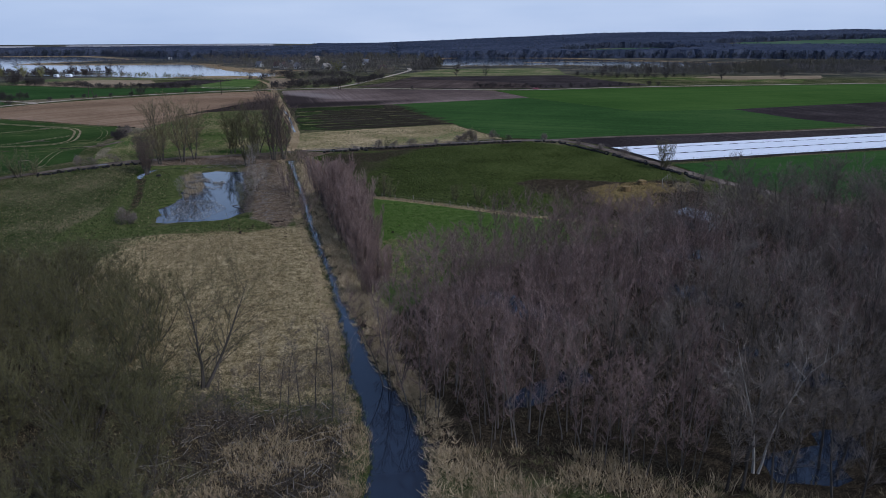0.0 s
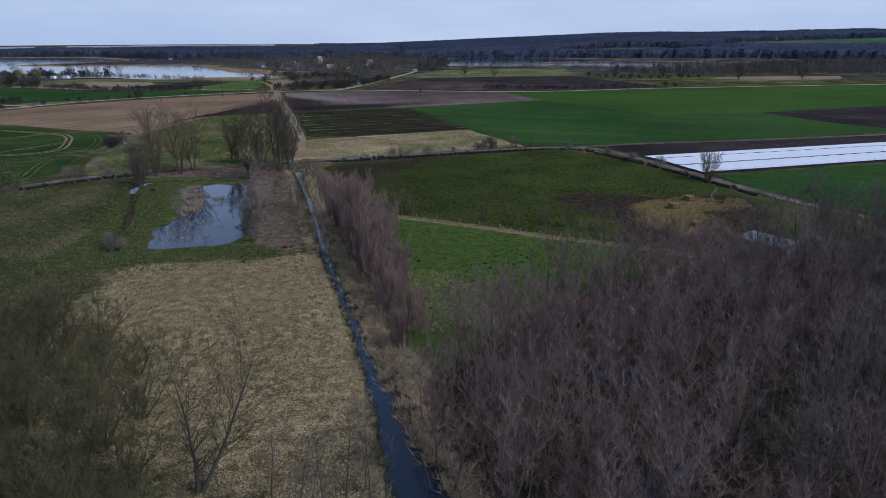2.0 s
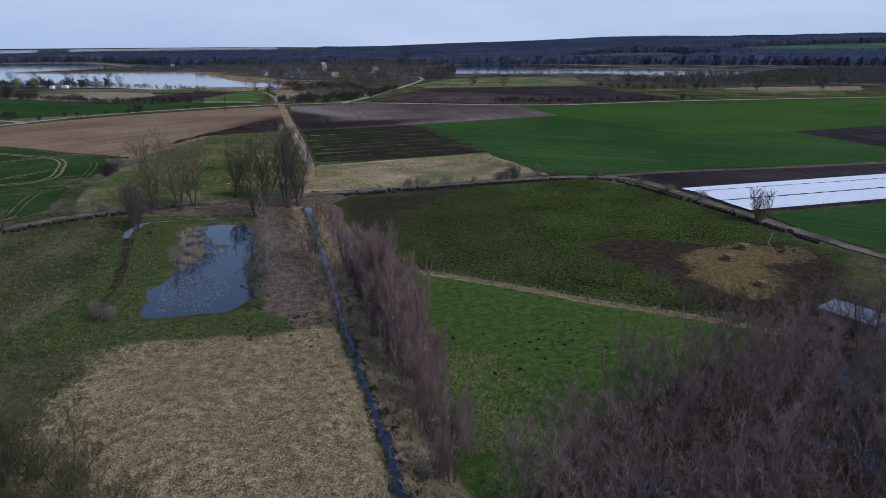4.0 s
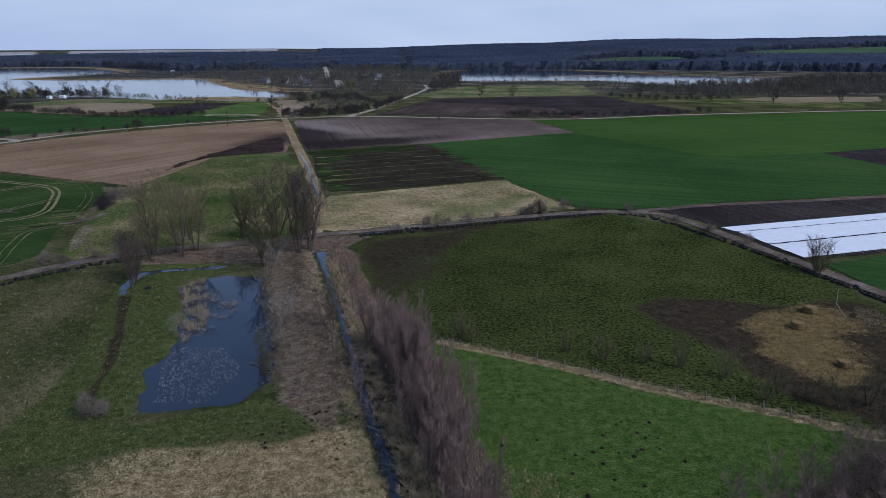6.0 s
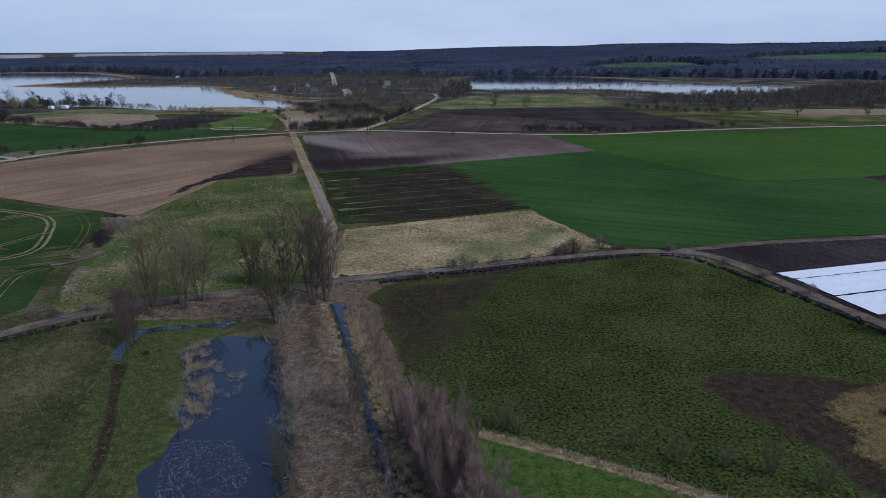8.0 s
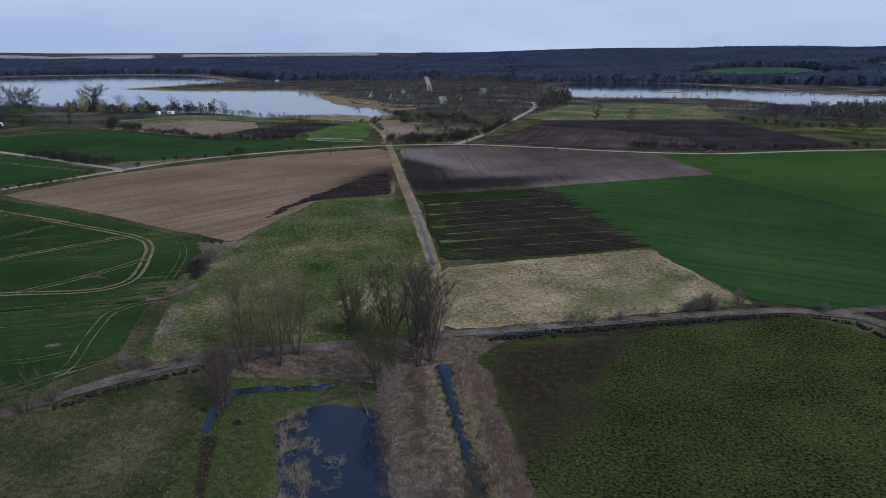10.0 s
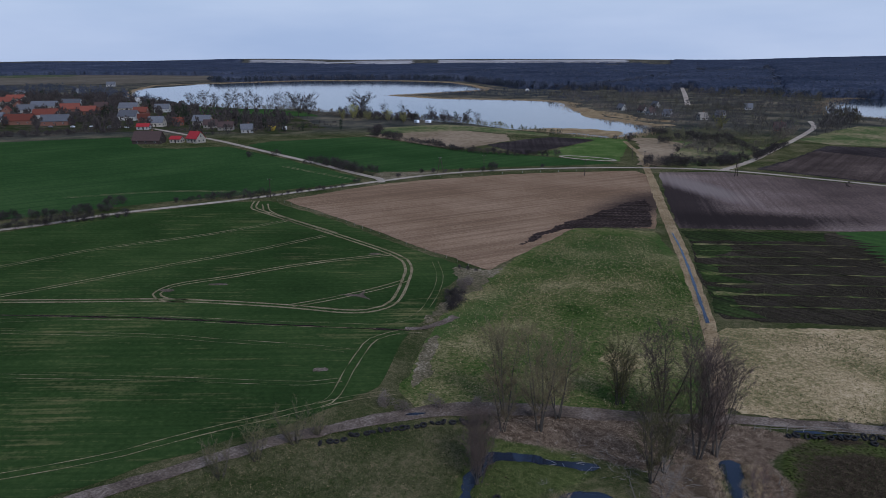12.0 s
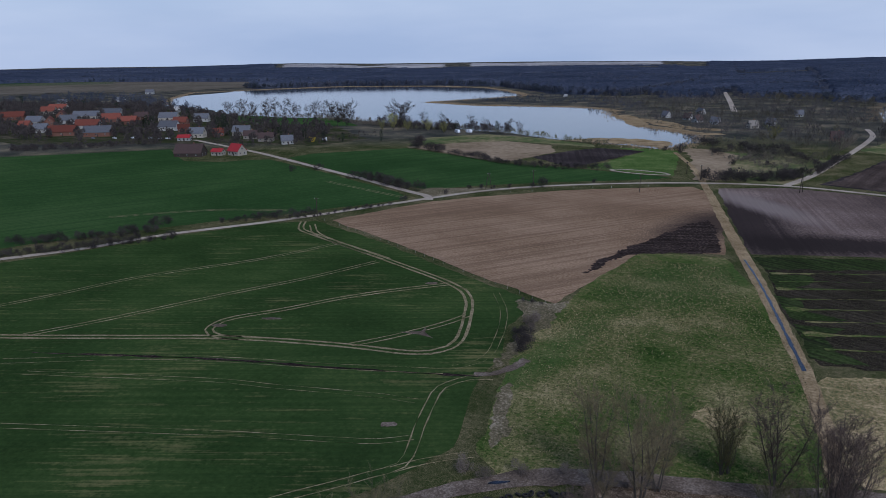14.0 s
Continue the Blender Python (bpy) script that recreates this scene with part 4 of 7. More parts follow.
def ruts(pts, gap=1.9, wide=0.55, name="tractor_track", z=0.09):
    """Two wheel ruts side by side, as one track."""
    line = curve_line(pts, 2.5)
    thing = base(name, Matrix.Identity(4), "pale bare tractor wheel ruts pressed into wheat", "track", "tractor tracks in the wheat")
    for side in (-1, 1):
        off = []
        for i, (x, y) in enumerate(line):
            a, b = line[max(0, i - 1)], line[min(len(line) - 1, i + 1)]
            d = Vector((b[0] - a[0], b[1] - a[1])).normalized()
            off.append((x - d.y * side * gap / 2, y + d.x * side * gap / 2))
        band("rut", off[::2] if len(off) > 6 else off, wide, z, RUT, parent=thing, wob=0.14)
    thing["kind"] = "structure"
    return thing


ruts([(-247, 331), (-240, 321), (-230, 316), (-184, 299), (-152, 286), (-142, 277), (-136, 265), (-131, 252), (-130, 244), (-136, 237.5), (-155, 233), (-182, 224), (-208, 211), (-234, 198), (-290, 172)], wide=0.8)
ruts([(-240, 328), (-225, 315), (-182, 299)], gap=2.2, wide=0.6)
ruts([(-153, 286), (-166, 272), (-175, 260), (-183, 246), (-190, 236), (-192, 229), (-187, 223.5), (-176, 226)], wide=0.6)
ruts([(-212, 310), (-224, 280), (-244, 248), (-257, 213), (-285, 160)], wide=0.4)
ruts([(-186, 296), (-196, 270), (-207, 248), (-222, 215), (-231, 199)], wide=0.45)
ruts([(-152, 234.5), (-146, 243), (-139, 256), (-136, 265)], wide=0.45)
ruts([(-114, 234), (-118.5, 231.5), (-121.5, 228), (-121, 221.5), (-118.7, 213.3), (-116.3, 206.1), (-113.6, 199.4), (-113.4, 196.3), (-116.6, 191.2), (-120.1, 186.2), (-125.9, 178.5), (-130.8, 170.8), (-138.2, 160.8), (-170, 128)], wide=0.2)
ruts([(-116.4, 205), (-119.3, 201.9), (-129.4, 197.3), (-139.9, 193.1), (-150.6, 188.7), (-190, 171), (-240, 148)], gap=1.7, wide=0.13)
ruts([(-123, 217.3), (-130.1, 216), (-142.2, 212.4), (-154.9, 208.4), (-168.2, 204.5), (-210, 187)], gap=1.7, wide=0.12)
ruts([(-125, 232), (-146, 223.5), (-185, 209), (-219, 189)], gap=2.6, wide=0.15)
ruts([(-137, 285), (-129.5, 273.6), (-124.5, 262), (-121.5, 252), (-119.9, 244), (-121.2, 237.5), (-124, 234.7)], gap=1.8, wide=0.1)
ruts([(-104, 205), (-107, 202.6), (-110.8, 198.8), (-114, 194.4)], gap=1.8, wide=0.16)
band("furrow", [(-217, 195.5), (-196.7, 204.2), (-176.9, 212.5), (-163.3, 217.3), (-149.6, 221.5), (-136.6, 226.1), (-124, 230.6), (-117, 233.3)], 0.7, 0.085, PLOUGH_DARK, "weedy dead furrow across the wheat", "furrow", wob=0.6)
band("spoil_bank", [(-111, 246), (-112.5, 240), (-115, 235.5), (-118.5, 234)], lambda u: 2.6 - u, 0.12, DIRT, "brown spoil bank at the field corner", "bank", wob=0.5, step=1.0)
ruts([(-268, 345), (-300, 330), (-330, 300)], gap=2, wide=0.4)
ruts([(-236, 392), (-262, 400), (-300, 412)], gap=2, wide=0.4)

# ---- plants ----
def tube(verts, faces, pts, radii, sides):
    o = len(verts)
    for i, (p, r) in enumerate(zip(pts, radii)):
        d = (pts[min(i + 1, len(pts) - 1)] - pts[max(i - 1, 0)]).normalized()
        u = d.orthogonal().normalized()
        w = d.cross(u)
        for k in range(sides):
            a = 2 * math.pi * k / sides
            verts.append(p + (u * math.cos(a) + w * math.sin(a)) * r)
        if i:
            for k in range(sides):
                a, b = o + (i - 1) * sides + k, o + (i - 1) * sides + (k + 1) % sides
                faces.append((a, b, b + sides, a + sides))


def spike(verts, faces, p, d, length, wide, rng):
    """One fine twig or blade: a thin bent sliver."""
    side = d.cross(Vector((rng.gauss(0, 1), rng.gauss(0, 1), rng.gauss(0, 1)))).normalized() * wide / 2
    o = len(verts)
    verts += [p - side, p + side, p + d * length]
    faces.append((o, o + 1, o + 2))


def bend(rng, p, d, length, steps, wander, lift):
    pts = [p]
    for _ in range(steps):
        d = (d + Vector((rng.gauss(0, wander), rng.gauss(0, wander), rng.gauss(0, wander) + lift))).normalized()
        pts.append(pts[-1] + d * (length / steps))
    return pts


def tree_meshes(seed, height, stems=1, stem_r=0.12, lean=0.06, low=0.25, limbs=24, limb_len=0.25, limb_up=0.9, twigs=14, twig_len=0.8, twig_w=0.035, splay=0.0, wander=0.05, sub=0, twig_up=0.35, apart=0.12):
    """Wood and twigs of a bare tree; apart: how far its stems stand from one another."""
    rng = random.Random(seed)
    wv, wf, tv, tf = [], [], [], []
    for s in range(stems):
        a = 2 * math.pi * (s + rng.random() * 0.6) / stems
        off = Vector((math.cos(a), math.sin(a), 0))
        h = height * rng.uniform(0.82, 1.0) if s else height
        d = (Vector((rng.gauss(0, lean), rng.gauss(0, lean), 1)) + off * (splay + 0.05 * (stems > 1))).normalized()
        pts = bend(rng, off * (apart * rng.uniform(0.6, 1.2) * (stems > 1)) + Vector((0, 0, -0.5)), d, h + 0.5, 7, wander, 0.04)
        r0 = stem_r * rng.uniform(0.8, 1.1)
        tube(wv, wf, pts, [r0 * (1.25 if i == 0 else (1 - 0.93 * i / 7)) for i in range(8)], 5)
        for k in range(limbs):
            f = low + (0.98 - low) * (k + rng.random()) / limbs
            i = min(6, int(f * 7))
            p = pts[i].lerp(pts[i + 1], f * 7 - i)
            b = rng.uniform(0, 2 * math.pi)
            out = Vector((math.cos(b), math.sin(b), limb_up * rng.uniform(0.7, 1.4))).normalized()
            prof = 0.45 + 0.75 * math.sin(math.pi * min(1, 0.25 + 0.75 * (1 - f) / (1 - low) * 0.9))
            ln = height * limb_len * prof * rng.uniform(0.7, 1.15)
            lp = bend(rng, p, out, ln, 3, 0.12, 0.06)
            lr = max(0.012, r0 * 0.30 * (1.1 - f))
            tube(wv, wf, [lp[0], lp[3]] if lr < 0.03 else [lp[0], lp[2], lp[3]], [lr, 0.006] if lr < 0.03 else [lr, lr * 0.5, 0.006], 3)
            starts = [lp]
            for _ in range(sub):
                q = rng.random() * 0.7 + 0.15
                j = min(2, int(q * 3))
                sp = lp[j].lerp(lp[j + 1], q * 3 - j)
                sd = ((lp[j + 1] - lp[j]).normalized() + Vector((rng.gauss(0, 0.6), rng.gauss(0, 0.6), rng.gauss(0.25, 0.35)))).normalized()
                sl = bend(rng, sp, sd, ln * rng.uniform(0.4, 0.7), 3, 0.15, 0.08)
                spike(wv, wf, sl[0], (sl[3] - sl[0]).normalized(), (sl[3] - sl[0]).length, max(0.02, lr), rng)
                starts.append(sl)
            for line in starts:
                for _ in range(max(1, twigs // len(starts))):
                    q = 0.15 + 0.85 * rng.random()
                    j = min(2, int(q * 3))
                    sp = line[j].lerp(line[j + 1], q * 3 - j)
                    sd = ((line[j + 1] - line[j]).normalized() * 0.7 + Vector((rng.gauss(0, 0.55), rng.gauss(0, 0.55), rng.gauss(twig_up, 0.4)))).normalized()
                    spike(tv, tf, sp, sd, twig_len * rng.uniform(0.5, 1.25), twig_w * rng.uniform(0.7, 1.2), rng)
    return mesh_from("wood", wv, wf), mesh_from("twigs", tv, tf)


def bush_meshes(seed, height, spread, slivers, length, wide, stems=9):
    """Wood and twigs of a round bush: a lumpy dome of short slivers."""
    rng = random.Random(seed)
    wv, wf, tv, tf = [], [], [], []
    for s in range(stems):
        a = 2 * math.pi * s / stems + rng.random()
        d = Vector((math.cos(a) * spread * 0.8, math.sin(a) * spread * 0.8, height * rng.uniform(0.7, 1.2))).normalized()
        pts = bend(rng, Vector((0.1 * math.cos(a), 0.1 * math.sin(a), -0.3)), d, height * 0.85, 3, 0.12, 0.05)
        tube(wv, wf, [pts[0], pts[2], pts[3]], [0.04, 0.025, 0.008], 3)
    lumps = [Vector((rng.gauss(0, 0.45), rng.gauss(0, 0.45), rng.uniform(0.25, 0.75))) for _ in range(6)]
    for _ in range(slivers):
        c = lumps[rng.randrange(6)]
        u = Vector((rng.gauss(0, 1), rng.gauss(0, 1), rng.gauss(0, 1))).normalized() * rng.uniform(0.15, 0.5)
        q = Vector(((c.x + u.x) * spread, (c.y + u.y) * spread, max(0.05, (c.z + u.z * 0.7)) * height))
        d = (u.normalized() * 0.7 + Vector((rng.gauss(0, 0.5), rng.gauss(0, 0.5), rng.gauss(0.45, 0.4)))).normalized()
        spike(tv, tf, q, d, length * rng.uniform(0.5, 1.3), wide * rng.uniform(0.7, 1.3), rng)
    return mesh_from("wood", wv, wf), mesh_from("twigs", tv, tf)


class Kind:
    """A few grown forms of one kind of tree, copied about."""

    def __init__(self, name, forms, wood, twig, label, category, group, **how):
        self.name, self.label, self.category, self.group = name, label, category, group
        self.made, self.count, self.wood, self.twig = [], 0, wood, twig
        self.forms = [(bush_meshes if "spread" in how else tree_meshes)(seed, **how) for seed in forms]

    def put(self, x, y, size=1.0, turn=None, label="", tilt=(0, 0), squash=1.0):
        i = self.count % len(self.forms)
        self.count += 1
        turn = (self.count * 137.5) % 360 if turn is None else turn
        m = Matrix.Translation((x, y, min(0.05, land_at(x, y)))) @ Euler((radians(tilt[0]), radians(tilt[1]), radians(turn))).to_matrix().to_4x4() @ Matrix.Diagonal((size * squash, size * squash, size, 1))
        wood, twig = self.forms[i]
        thing = base(self.name, m, label or self.label, self.category, self.group)
        piece("trunk", wood, self.wood, thing)
        piece("crown", twig, self.twig, thing)
        return thing


def scatter(rng, pts, gap, tries=9000, most=1000):
    """Points inside an outline, none closer than gap."""
    xs, ys = [p[0] for p in pts], [p[1] for p in pts]
    cells, out = {}, []
    for _ in range(tries):
        x, y = rng.uniform(min(xs), max(xs)), rng.uniform(min(ys), max(ys))
        if not inside(np.array([x]), np.array([y]), pts)[0]:
            continue
        c = (int(x // gap), int(y // gap))
        if any((x - a) ** 2 + (y - b) ** 2 < gap * gap for i in (-1, 0, 1) for j in (-1, 0, 1) for a, b in cells.get((c[0] + i, c[1] + j), ())):
            continue
        cells.setdefault(c, []).append((x, y))
        out.append((x, y))
        if len(out) >= most:
            break
    return out


rng = random.Random(11)
# the flooded alder wood
alder = Kind("alder_tree", range(1, 7), BARK, ALDER, "bare purplish-brown alder standing in flooded wood", "tree", "alders of the flooded wood",
             height=10.8, stems=5, stem_r=0.07, lean=0.05, low=0.28, limbs=18, limb_len=0.16, limb_up=1.1, twigs=38, twig_len=0.8, twig_w=0.023, splay=0.04, apart=1.25)
grey_alder = Kind("alder_tree", range(21, 25), DARKBARK, SHRUB, "tall bare grey-brown alder with spreading crown", "tree", "alders of the flooded wood",
                  height=12.5, stems=2, stem_r=0.13, low=0.28, limbs=26, limb_len=0.25, limb_up=0.9, twigs=72, twig_len=0.85, twig_w=0.022, sub=1, splay=0.05, apart=0.9)
spots = scatter(rng, CARR, 3.5, 16000, 290)
for x, y in spots:
    deep = smooth01(10, 34, x - 0.35 * (y - 60))
    if rng.random() < float(deep) * 0.8:
        grey_alder.put(x, y, rng.uniform(0.72, 1.05))
    else:
        alder.put(x, y, rng.uniform(0.78, 1.12) * (0.8 if y > 112 else 1.0))
# the row along the stream
row_alder = Kind("alder_shrub", range(31, 35), BARK, twig_mat("row_alder_twig", (0.14, 0.094, 0.082), (0.225, 0.158, 0.135), (0.31, 0.232, 0.2)), "dense upright reddish alder shrub beside the stream", "shrub", "alder row along the stream",
                 height=8.4, stems=6, stem_r=0.045, lean=0.09, low=0.12, limbs=20, limb_len=0.15, limb_up=2.4, twigs=44, twig_len=0.8, twig_w=0.02, splay=0.07, twig_up=0.8, apart=0.7)
for i, (x, y) in enumerate(curve_line([(-8.5, 92), (-11.5, 106), (-15, 120), (-18.5, 134), (-22, 146), (-26, 158)], 1.15)):
    size = float(np.interp(y, [90, 108, 120, 150, 158], [0.5, 0.75, 1.1, 1.12, 0.85])) * rng.uniform(0.85, 1.1)
    row_alder.put(x + rng.uniform(-2.2, 2.4), y + rng.uniform(-0.6, 0.6), size)
thin_alder = Kind("alder_shrub", range(41, 44), BARK, ALDER, "thin straggling alder shrub beside the stream", "shrub", "alder row along the stream",
                  height=4.2, stems=4, stem_r=0.03, lean=0.15, low=0.2, limbs=10, limb_len=0.16, limb_up=1.6, twigs=20, twig_len=0.55, twig_w=0.016, splay=0.15)
for x, y in curve_line([(-29, 164), (-32, 174), (-35, 186), (-38.5, 197), (-41, 205)], 2.0):
    thin_alder.put(x + rng.uniform(-1.2, 1.2), y + rng.uniform(-0.8, 0.8), rng.uniform(0.6, 1.1))
for x, y in ((-31, 152), (-28.5, 148), (-27, 141), (-33.5, 158), (-34.5, 165), (-25, 133)):
    thin_alder.put(x - 1.5, y, rng.uniform(1.0, 1.7))
# saplings on the near bank
sapling = Kind("alder_sapling", range(51, 54), DARKBARK, SHRUB, "slender leafless alder sapling in dry reed", "tree", "saplings on the stream bank",
               height=9.8, stems=1, stem_r=0.07, low=0.3, limbs=34, limb_len=0.12, limb_up=0.7, twigs=22, twig_len=0.42, twig_w=0.014)
for x, y, s in ((-13, 60, 1.05), (-12, 62, 1.0), (-10, 59, 1.08), (-18, 64, 0.85), (-15.5, 61.5, 0.8), (-11, 66, 0.8), (-9.3, 63, 0.7), (-13.8, 56.5, 0.9), (-16.5, 55, 0.8), (-20.5, 58, 0.75), (-8.5, 55, 0.6), (-19, 51, 0.8),
                (-24, 62, 0.6), (-10.3, 70, 0.6)):
    sapling.put(x, y, s)
# willows
willow = Kind("willow_tree", range(61, 65), DARKBARK, WILLOW, "bushy olive-twigged willow in first bud", "tree", "willows on the near meadow",
              height=7.6, stems=6, stem_r=0.09, lean=0.18, low=0.1, limbs=16, limb_len=0.28, limb_up=0.8, twigs=48, twig_len=0.85, twig_w=0.023, splay=0.36, wander=0.09, sub=2)
WILLOWS = [(-21, 40), (-22, 54), (-28, 66), (-34, 78), (-38, 88), (-45, 95), (-62, 97), (-68, 74), (-52, 40)]
for x, y in scatter(rng, WILLOWS, 3.9, 8000, 74):
    willow.put(x, y, rng.uniform(0.75, 1.15))
leaner = Kind("willow_tree", [66], DARKBARK, WILLOW, "lone leaning willow with forked trunk", "tree", "", height=12.0, stems=2, stem_r=0.19, lean=0.05, low=0.2, limbs=28, limb_len=0.42, limb_up=1.15, twigs=110, twig_len=0.8, twig_w=0.015,
              splay=0.14, wander=0.09, sub=3)
leaner.put(-24.3, 66, 1.0, 0, tilt=(-4, 19))
# the dead tree
dead = Kind("dead_tree", [71], twig_mat("grey_deadwood", (0.2, 0.185, 0.165), (0.3, 0.28, 0.25)), DEADWOOD, "bleached dead tree with broken bare limbs", "tree", "", height=11.0, stems=2, stem_r=0.14, lean=0.1, low=0.4, limbs=9, limb_len=0.36, limb_up=0.7, twigs=5, twig_len=1.2, twig_w=0.05,
            wander=0.06, sub=1)
dead.put(26.5, 50.5, 1.02)
# trees at the head of the pond
poplar = Kind("poplar_tree", range(81, 84), DARKBARK, POPLAR, "tall bare poplar with open upswept crown", "tree", "trees at the pond",
              height=17.5, stems=4, stem_r=0.2, lean=0.05, low=0.22, limbs=24, limb_len=0.24, limb_up=1.0, twigs=150, twig_len=1.0, twig_w=0.02, splay=0.15, wander=0.06, sub=2, twig_up=0.5, apart=0.5)
for x, y, s in ((-75, 204.3, 1.0), (-82.4, 207, 0.92), (-73.5, 209.5, 0.82), (-80.5, 201, 0.6)):
    poplar.put(x, y, s)
tall_alder = Kind("alder_tree", range(91, 94), DARKBARK, TALLALDER, "tall dense bare alder at the stream head", "tree", "trees at the pond",
                  height=19.0, stems=4, stem_r=0.19, lean=0.03, low=0.16, limbs=34, limb_len=0.18, limb_up=1.1, twigs=130, twig_len=1.0, twig_w=0.02, splay=0.1, sub=2, twig_up=0.5, apart=0.7)
for x, y, s in ((-49.5, 207.5, 1.0), (-47, 209.5, 0.9), (-57, 219.5, 0.82), (-48.5, 217, 0.68), (-79, 188, 0.6), (-78, 185.5, 0.5), (-80, 190.5, 0.52)):
    tall_alder.put(x, y, s)
olive = Kind("willow_tree", range(95, 97), DARKBARK, WILLOW, "slim olive willow beside the pond", "tree", "trees at the pond",
             height=12.5, stems=5, stem_r=0.09, low=0.14, limbs=20, limb_len=0.24, limb_up=1.1, twigs=100, twig_len=0.8, twig_w=0.018, splay=0.16, sub=1, twig_up=0.5)
for x, y, s in ((-65.2, 218.7, 1.02), (-64.2, 219.6, 0.8), (-54.7, 197, 1.25), (-53.5, 200.5, 0.9), (-44, 160, 0.36), (-43.5, 150, 0.42), (-42, 146, 0.35), (-34.5, 162.5, 0.75)):
    olive.put(x, y, s)
# shrubs about the fields
shrub = Kind("bare_shrub", range(101, 105), DARKBARK, SHRUB, "bare twiggy shrub in rough grass", "shrub", "shrubs about the fields",
             height=2.9, spread=1.7, slivers=900, length=0.6, wide=0.05)
for x, y, s in ((-62, 133, 1.1), (-60.5, 134, 0.8), (5, 241.5, 0.9), (7, 242, 1.1), (9.5, 243, 1.4), (11, 244, 1.0), (18, 247.5, 1.2), (35, 245.5, 1.0), (23, 246.5, 0.6), (-16, 231.5, 0.7), (-21, 230, 1.0), (-2, 237.5, 0.7),
                (-10, 234, 0.9), (-28, 227.5, 0.6), (45, 234, 0.7), (50, 224, 0.8), (55, 212, 0.9), (-119, 266, 1.1), (-117, 262, 0.9), (-118, 269, 1.0), (-115, 256, 0.7), (-94, 203.5, 0.9), (-103, 200, 1.0), (-88, 207, 0.8),
                (-99, 199, 0.8), (-78, 208, 0.5)):
    shrub.put(x, y, s)
pale_shrub = Kind("willow_shrub", range(106, 109), DARKBARK, twig_mat("pale_willow_twig", (0.085, 0.077, 0.038), (0.15, 0.137, 0.07)), "pale budding willow shrub beside the track", "shrub", "shrubs about the fields",
                  height=5.0, stems=7, stem_r=0.05, lean=0.2, low=0.12, limbs=12, limb_len=0.24, limb_up=1.3, twigs=30, twig_len=0.65, twig_w=0.018, splay=0.3)
for x, y, s in ((60, 190, 1.5), (61, 191, 1.3), (-110, 182, 1.35), (-112, 175, 1.3), (-114, 169, 1.2), (-108, 186, 0.9), (-13, 158, 0.95), (-11.5, 157, 0.8), (8, 150, 0.8), (19, 147.5, 0.9), (14, 149, 0.7), (24, 144, 0.9), (30, 140, 0.9),
                (33, 137, 0.8), (3, 153, 0.7), (10, 242, 0.9), (27, 137, 0.8), (36, 135, 1.0), (40, 136, 0.9), (-18, 230, 0.7)):
    pale_shrub.put(x, y, s)


# ---- grass, reed and far woods: too many to count ----
def tufts(name, spots, size, blades, material, label, category, wide=0.05, lean=0.35, seed=5, floor=-0.55):
    """Tufts of dry or green blades, all one mass."""
    r = random.Random(seed)
    verts, faces = [], []
    pos = np.array(spots)
    hz = land(pos[:, 0], pos[:, 1])
    for (x, y), z in zip(spots, hz):
        s = size * r.uniform(0.55, 1.4)
        for _ in range(blades):
            d = Vector((r.gauss(0, lean), r.gauss(0, lean), 1)).normalized()
            spike(verts, faces, Vector((x + r.gauss(0, 0.22 * s), y + r.gauss(0, 0.22 * s), max(z, floor) - 0.03)), d, s * r.uniform(0.6, 1.1), wide * r.uniform(0.7, 1.3), r)
    tagged(piece(name, mesh_from(name, verts, faces), material), label, category, kind="stuff")


def random_in(pts, n, seed, keep=None):
    g = np.random.default_rng(seed)
    xs, ys = [p[0] for p in pts], [p[1] for p in pts]
    out = np.zeros((0, 2))
    while len(out) < n:
        c = np.stack([g.uniform(min(xs), max(xs), n * 2), g.uniform(min(ys), max(ys), n * 2)], 1)
        ok = inside(c[:, 0], c[:, 1], pts)
        if keep is not None:
            ok &= keep(c[:, 0], c[:, 1], g)
        out = np.concatenate([out, c[ok]])
    return [tuple(v) for v in out[:n].tolist()]


def clear_of_water(x, y, g):
    return (line_dist(x, y, STREAM_C) > stream_half(y) + 0.3) & (area_dist(x, y, POND_OUT) > 0.6)


STRAW_AREA = [(-4, 42), (-6, 62), (-13, 90), (-26, 131), (-37, 131), (-50, 128), (-58, 118), (-54, 98), (-46, 70), (-38, 42)]
tufts("straw_grass", random_in(STRAW_AREA, 34000, 1, lambda x, y, g: clear_of_water(x, y, g) & (area_dist(x, y, STRAW_AREA) < -np.abs(g.normal(0, 4.5, len(x)))) & (fade(x, y, 4, 2.0) + g.normal(0, 0.35, len(x)) > -0.35)), 0.27, 2, STRAWTUFT,
      "trampled dry straw grass of the wet meadow", "grass", wide=0.075, lean=0.6)
# dark slivers stand in for the shaded gaps between the straw tufts
tufts("straw_shadows", random_in(STRAW_AREA, 15000, 30, lambda x, y, g: clear_of_water(x, y, g) & (area_dist(x, y, STRAW_AREA) < -np.abs(g.normal(0, 4.0, len(x))))), 0.22, 2, twig_mat("shade_straw", (0.035, 0.028, 0.014), (0.085, 0.068, 0.036)),
      "dark stalks standing for shaded gaps in the straw meadow", "grass", wide=0.085, lean=0.7)
tufts("meadow_grass", random_in([(-28, 130), (-40, 136), (-57, 131), (-60, 150), (-72, 186), (-84, 199), (-104, 192), (-122, 160), (-110, 100), (-66, 96), (-52, 120)], 12000, 2, clear_of_water), 0.3, 3, GREENTUFT,
      "rough green grass tufts round the pond", "grass", wide=0.09, lean=0.5)
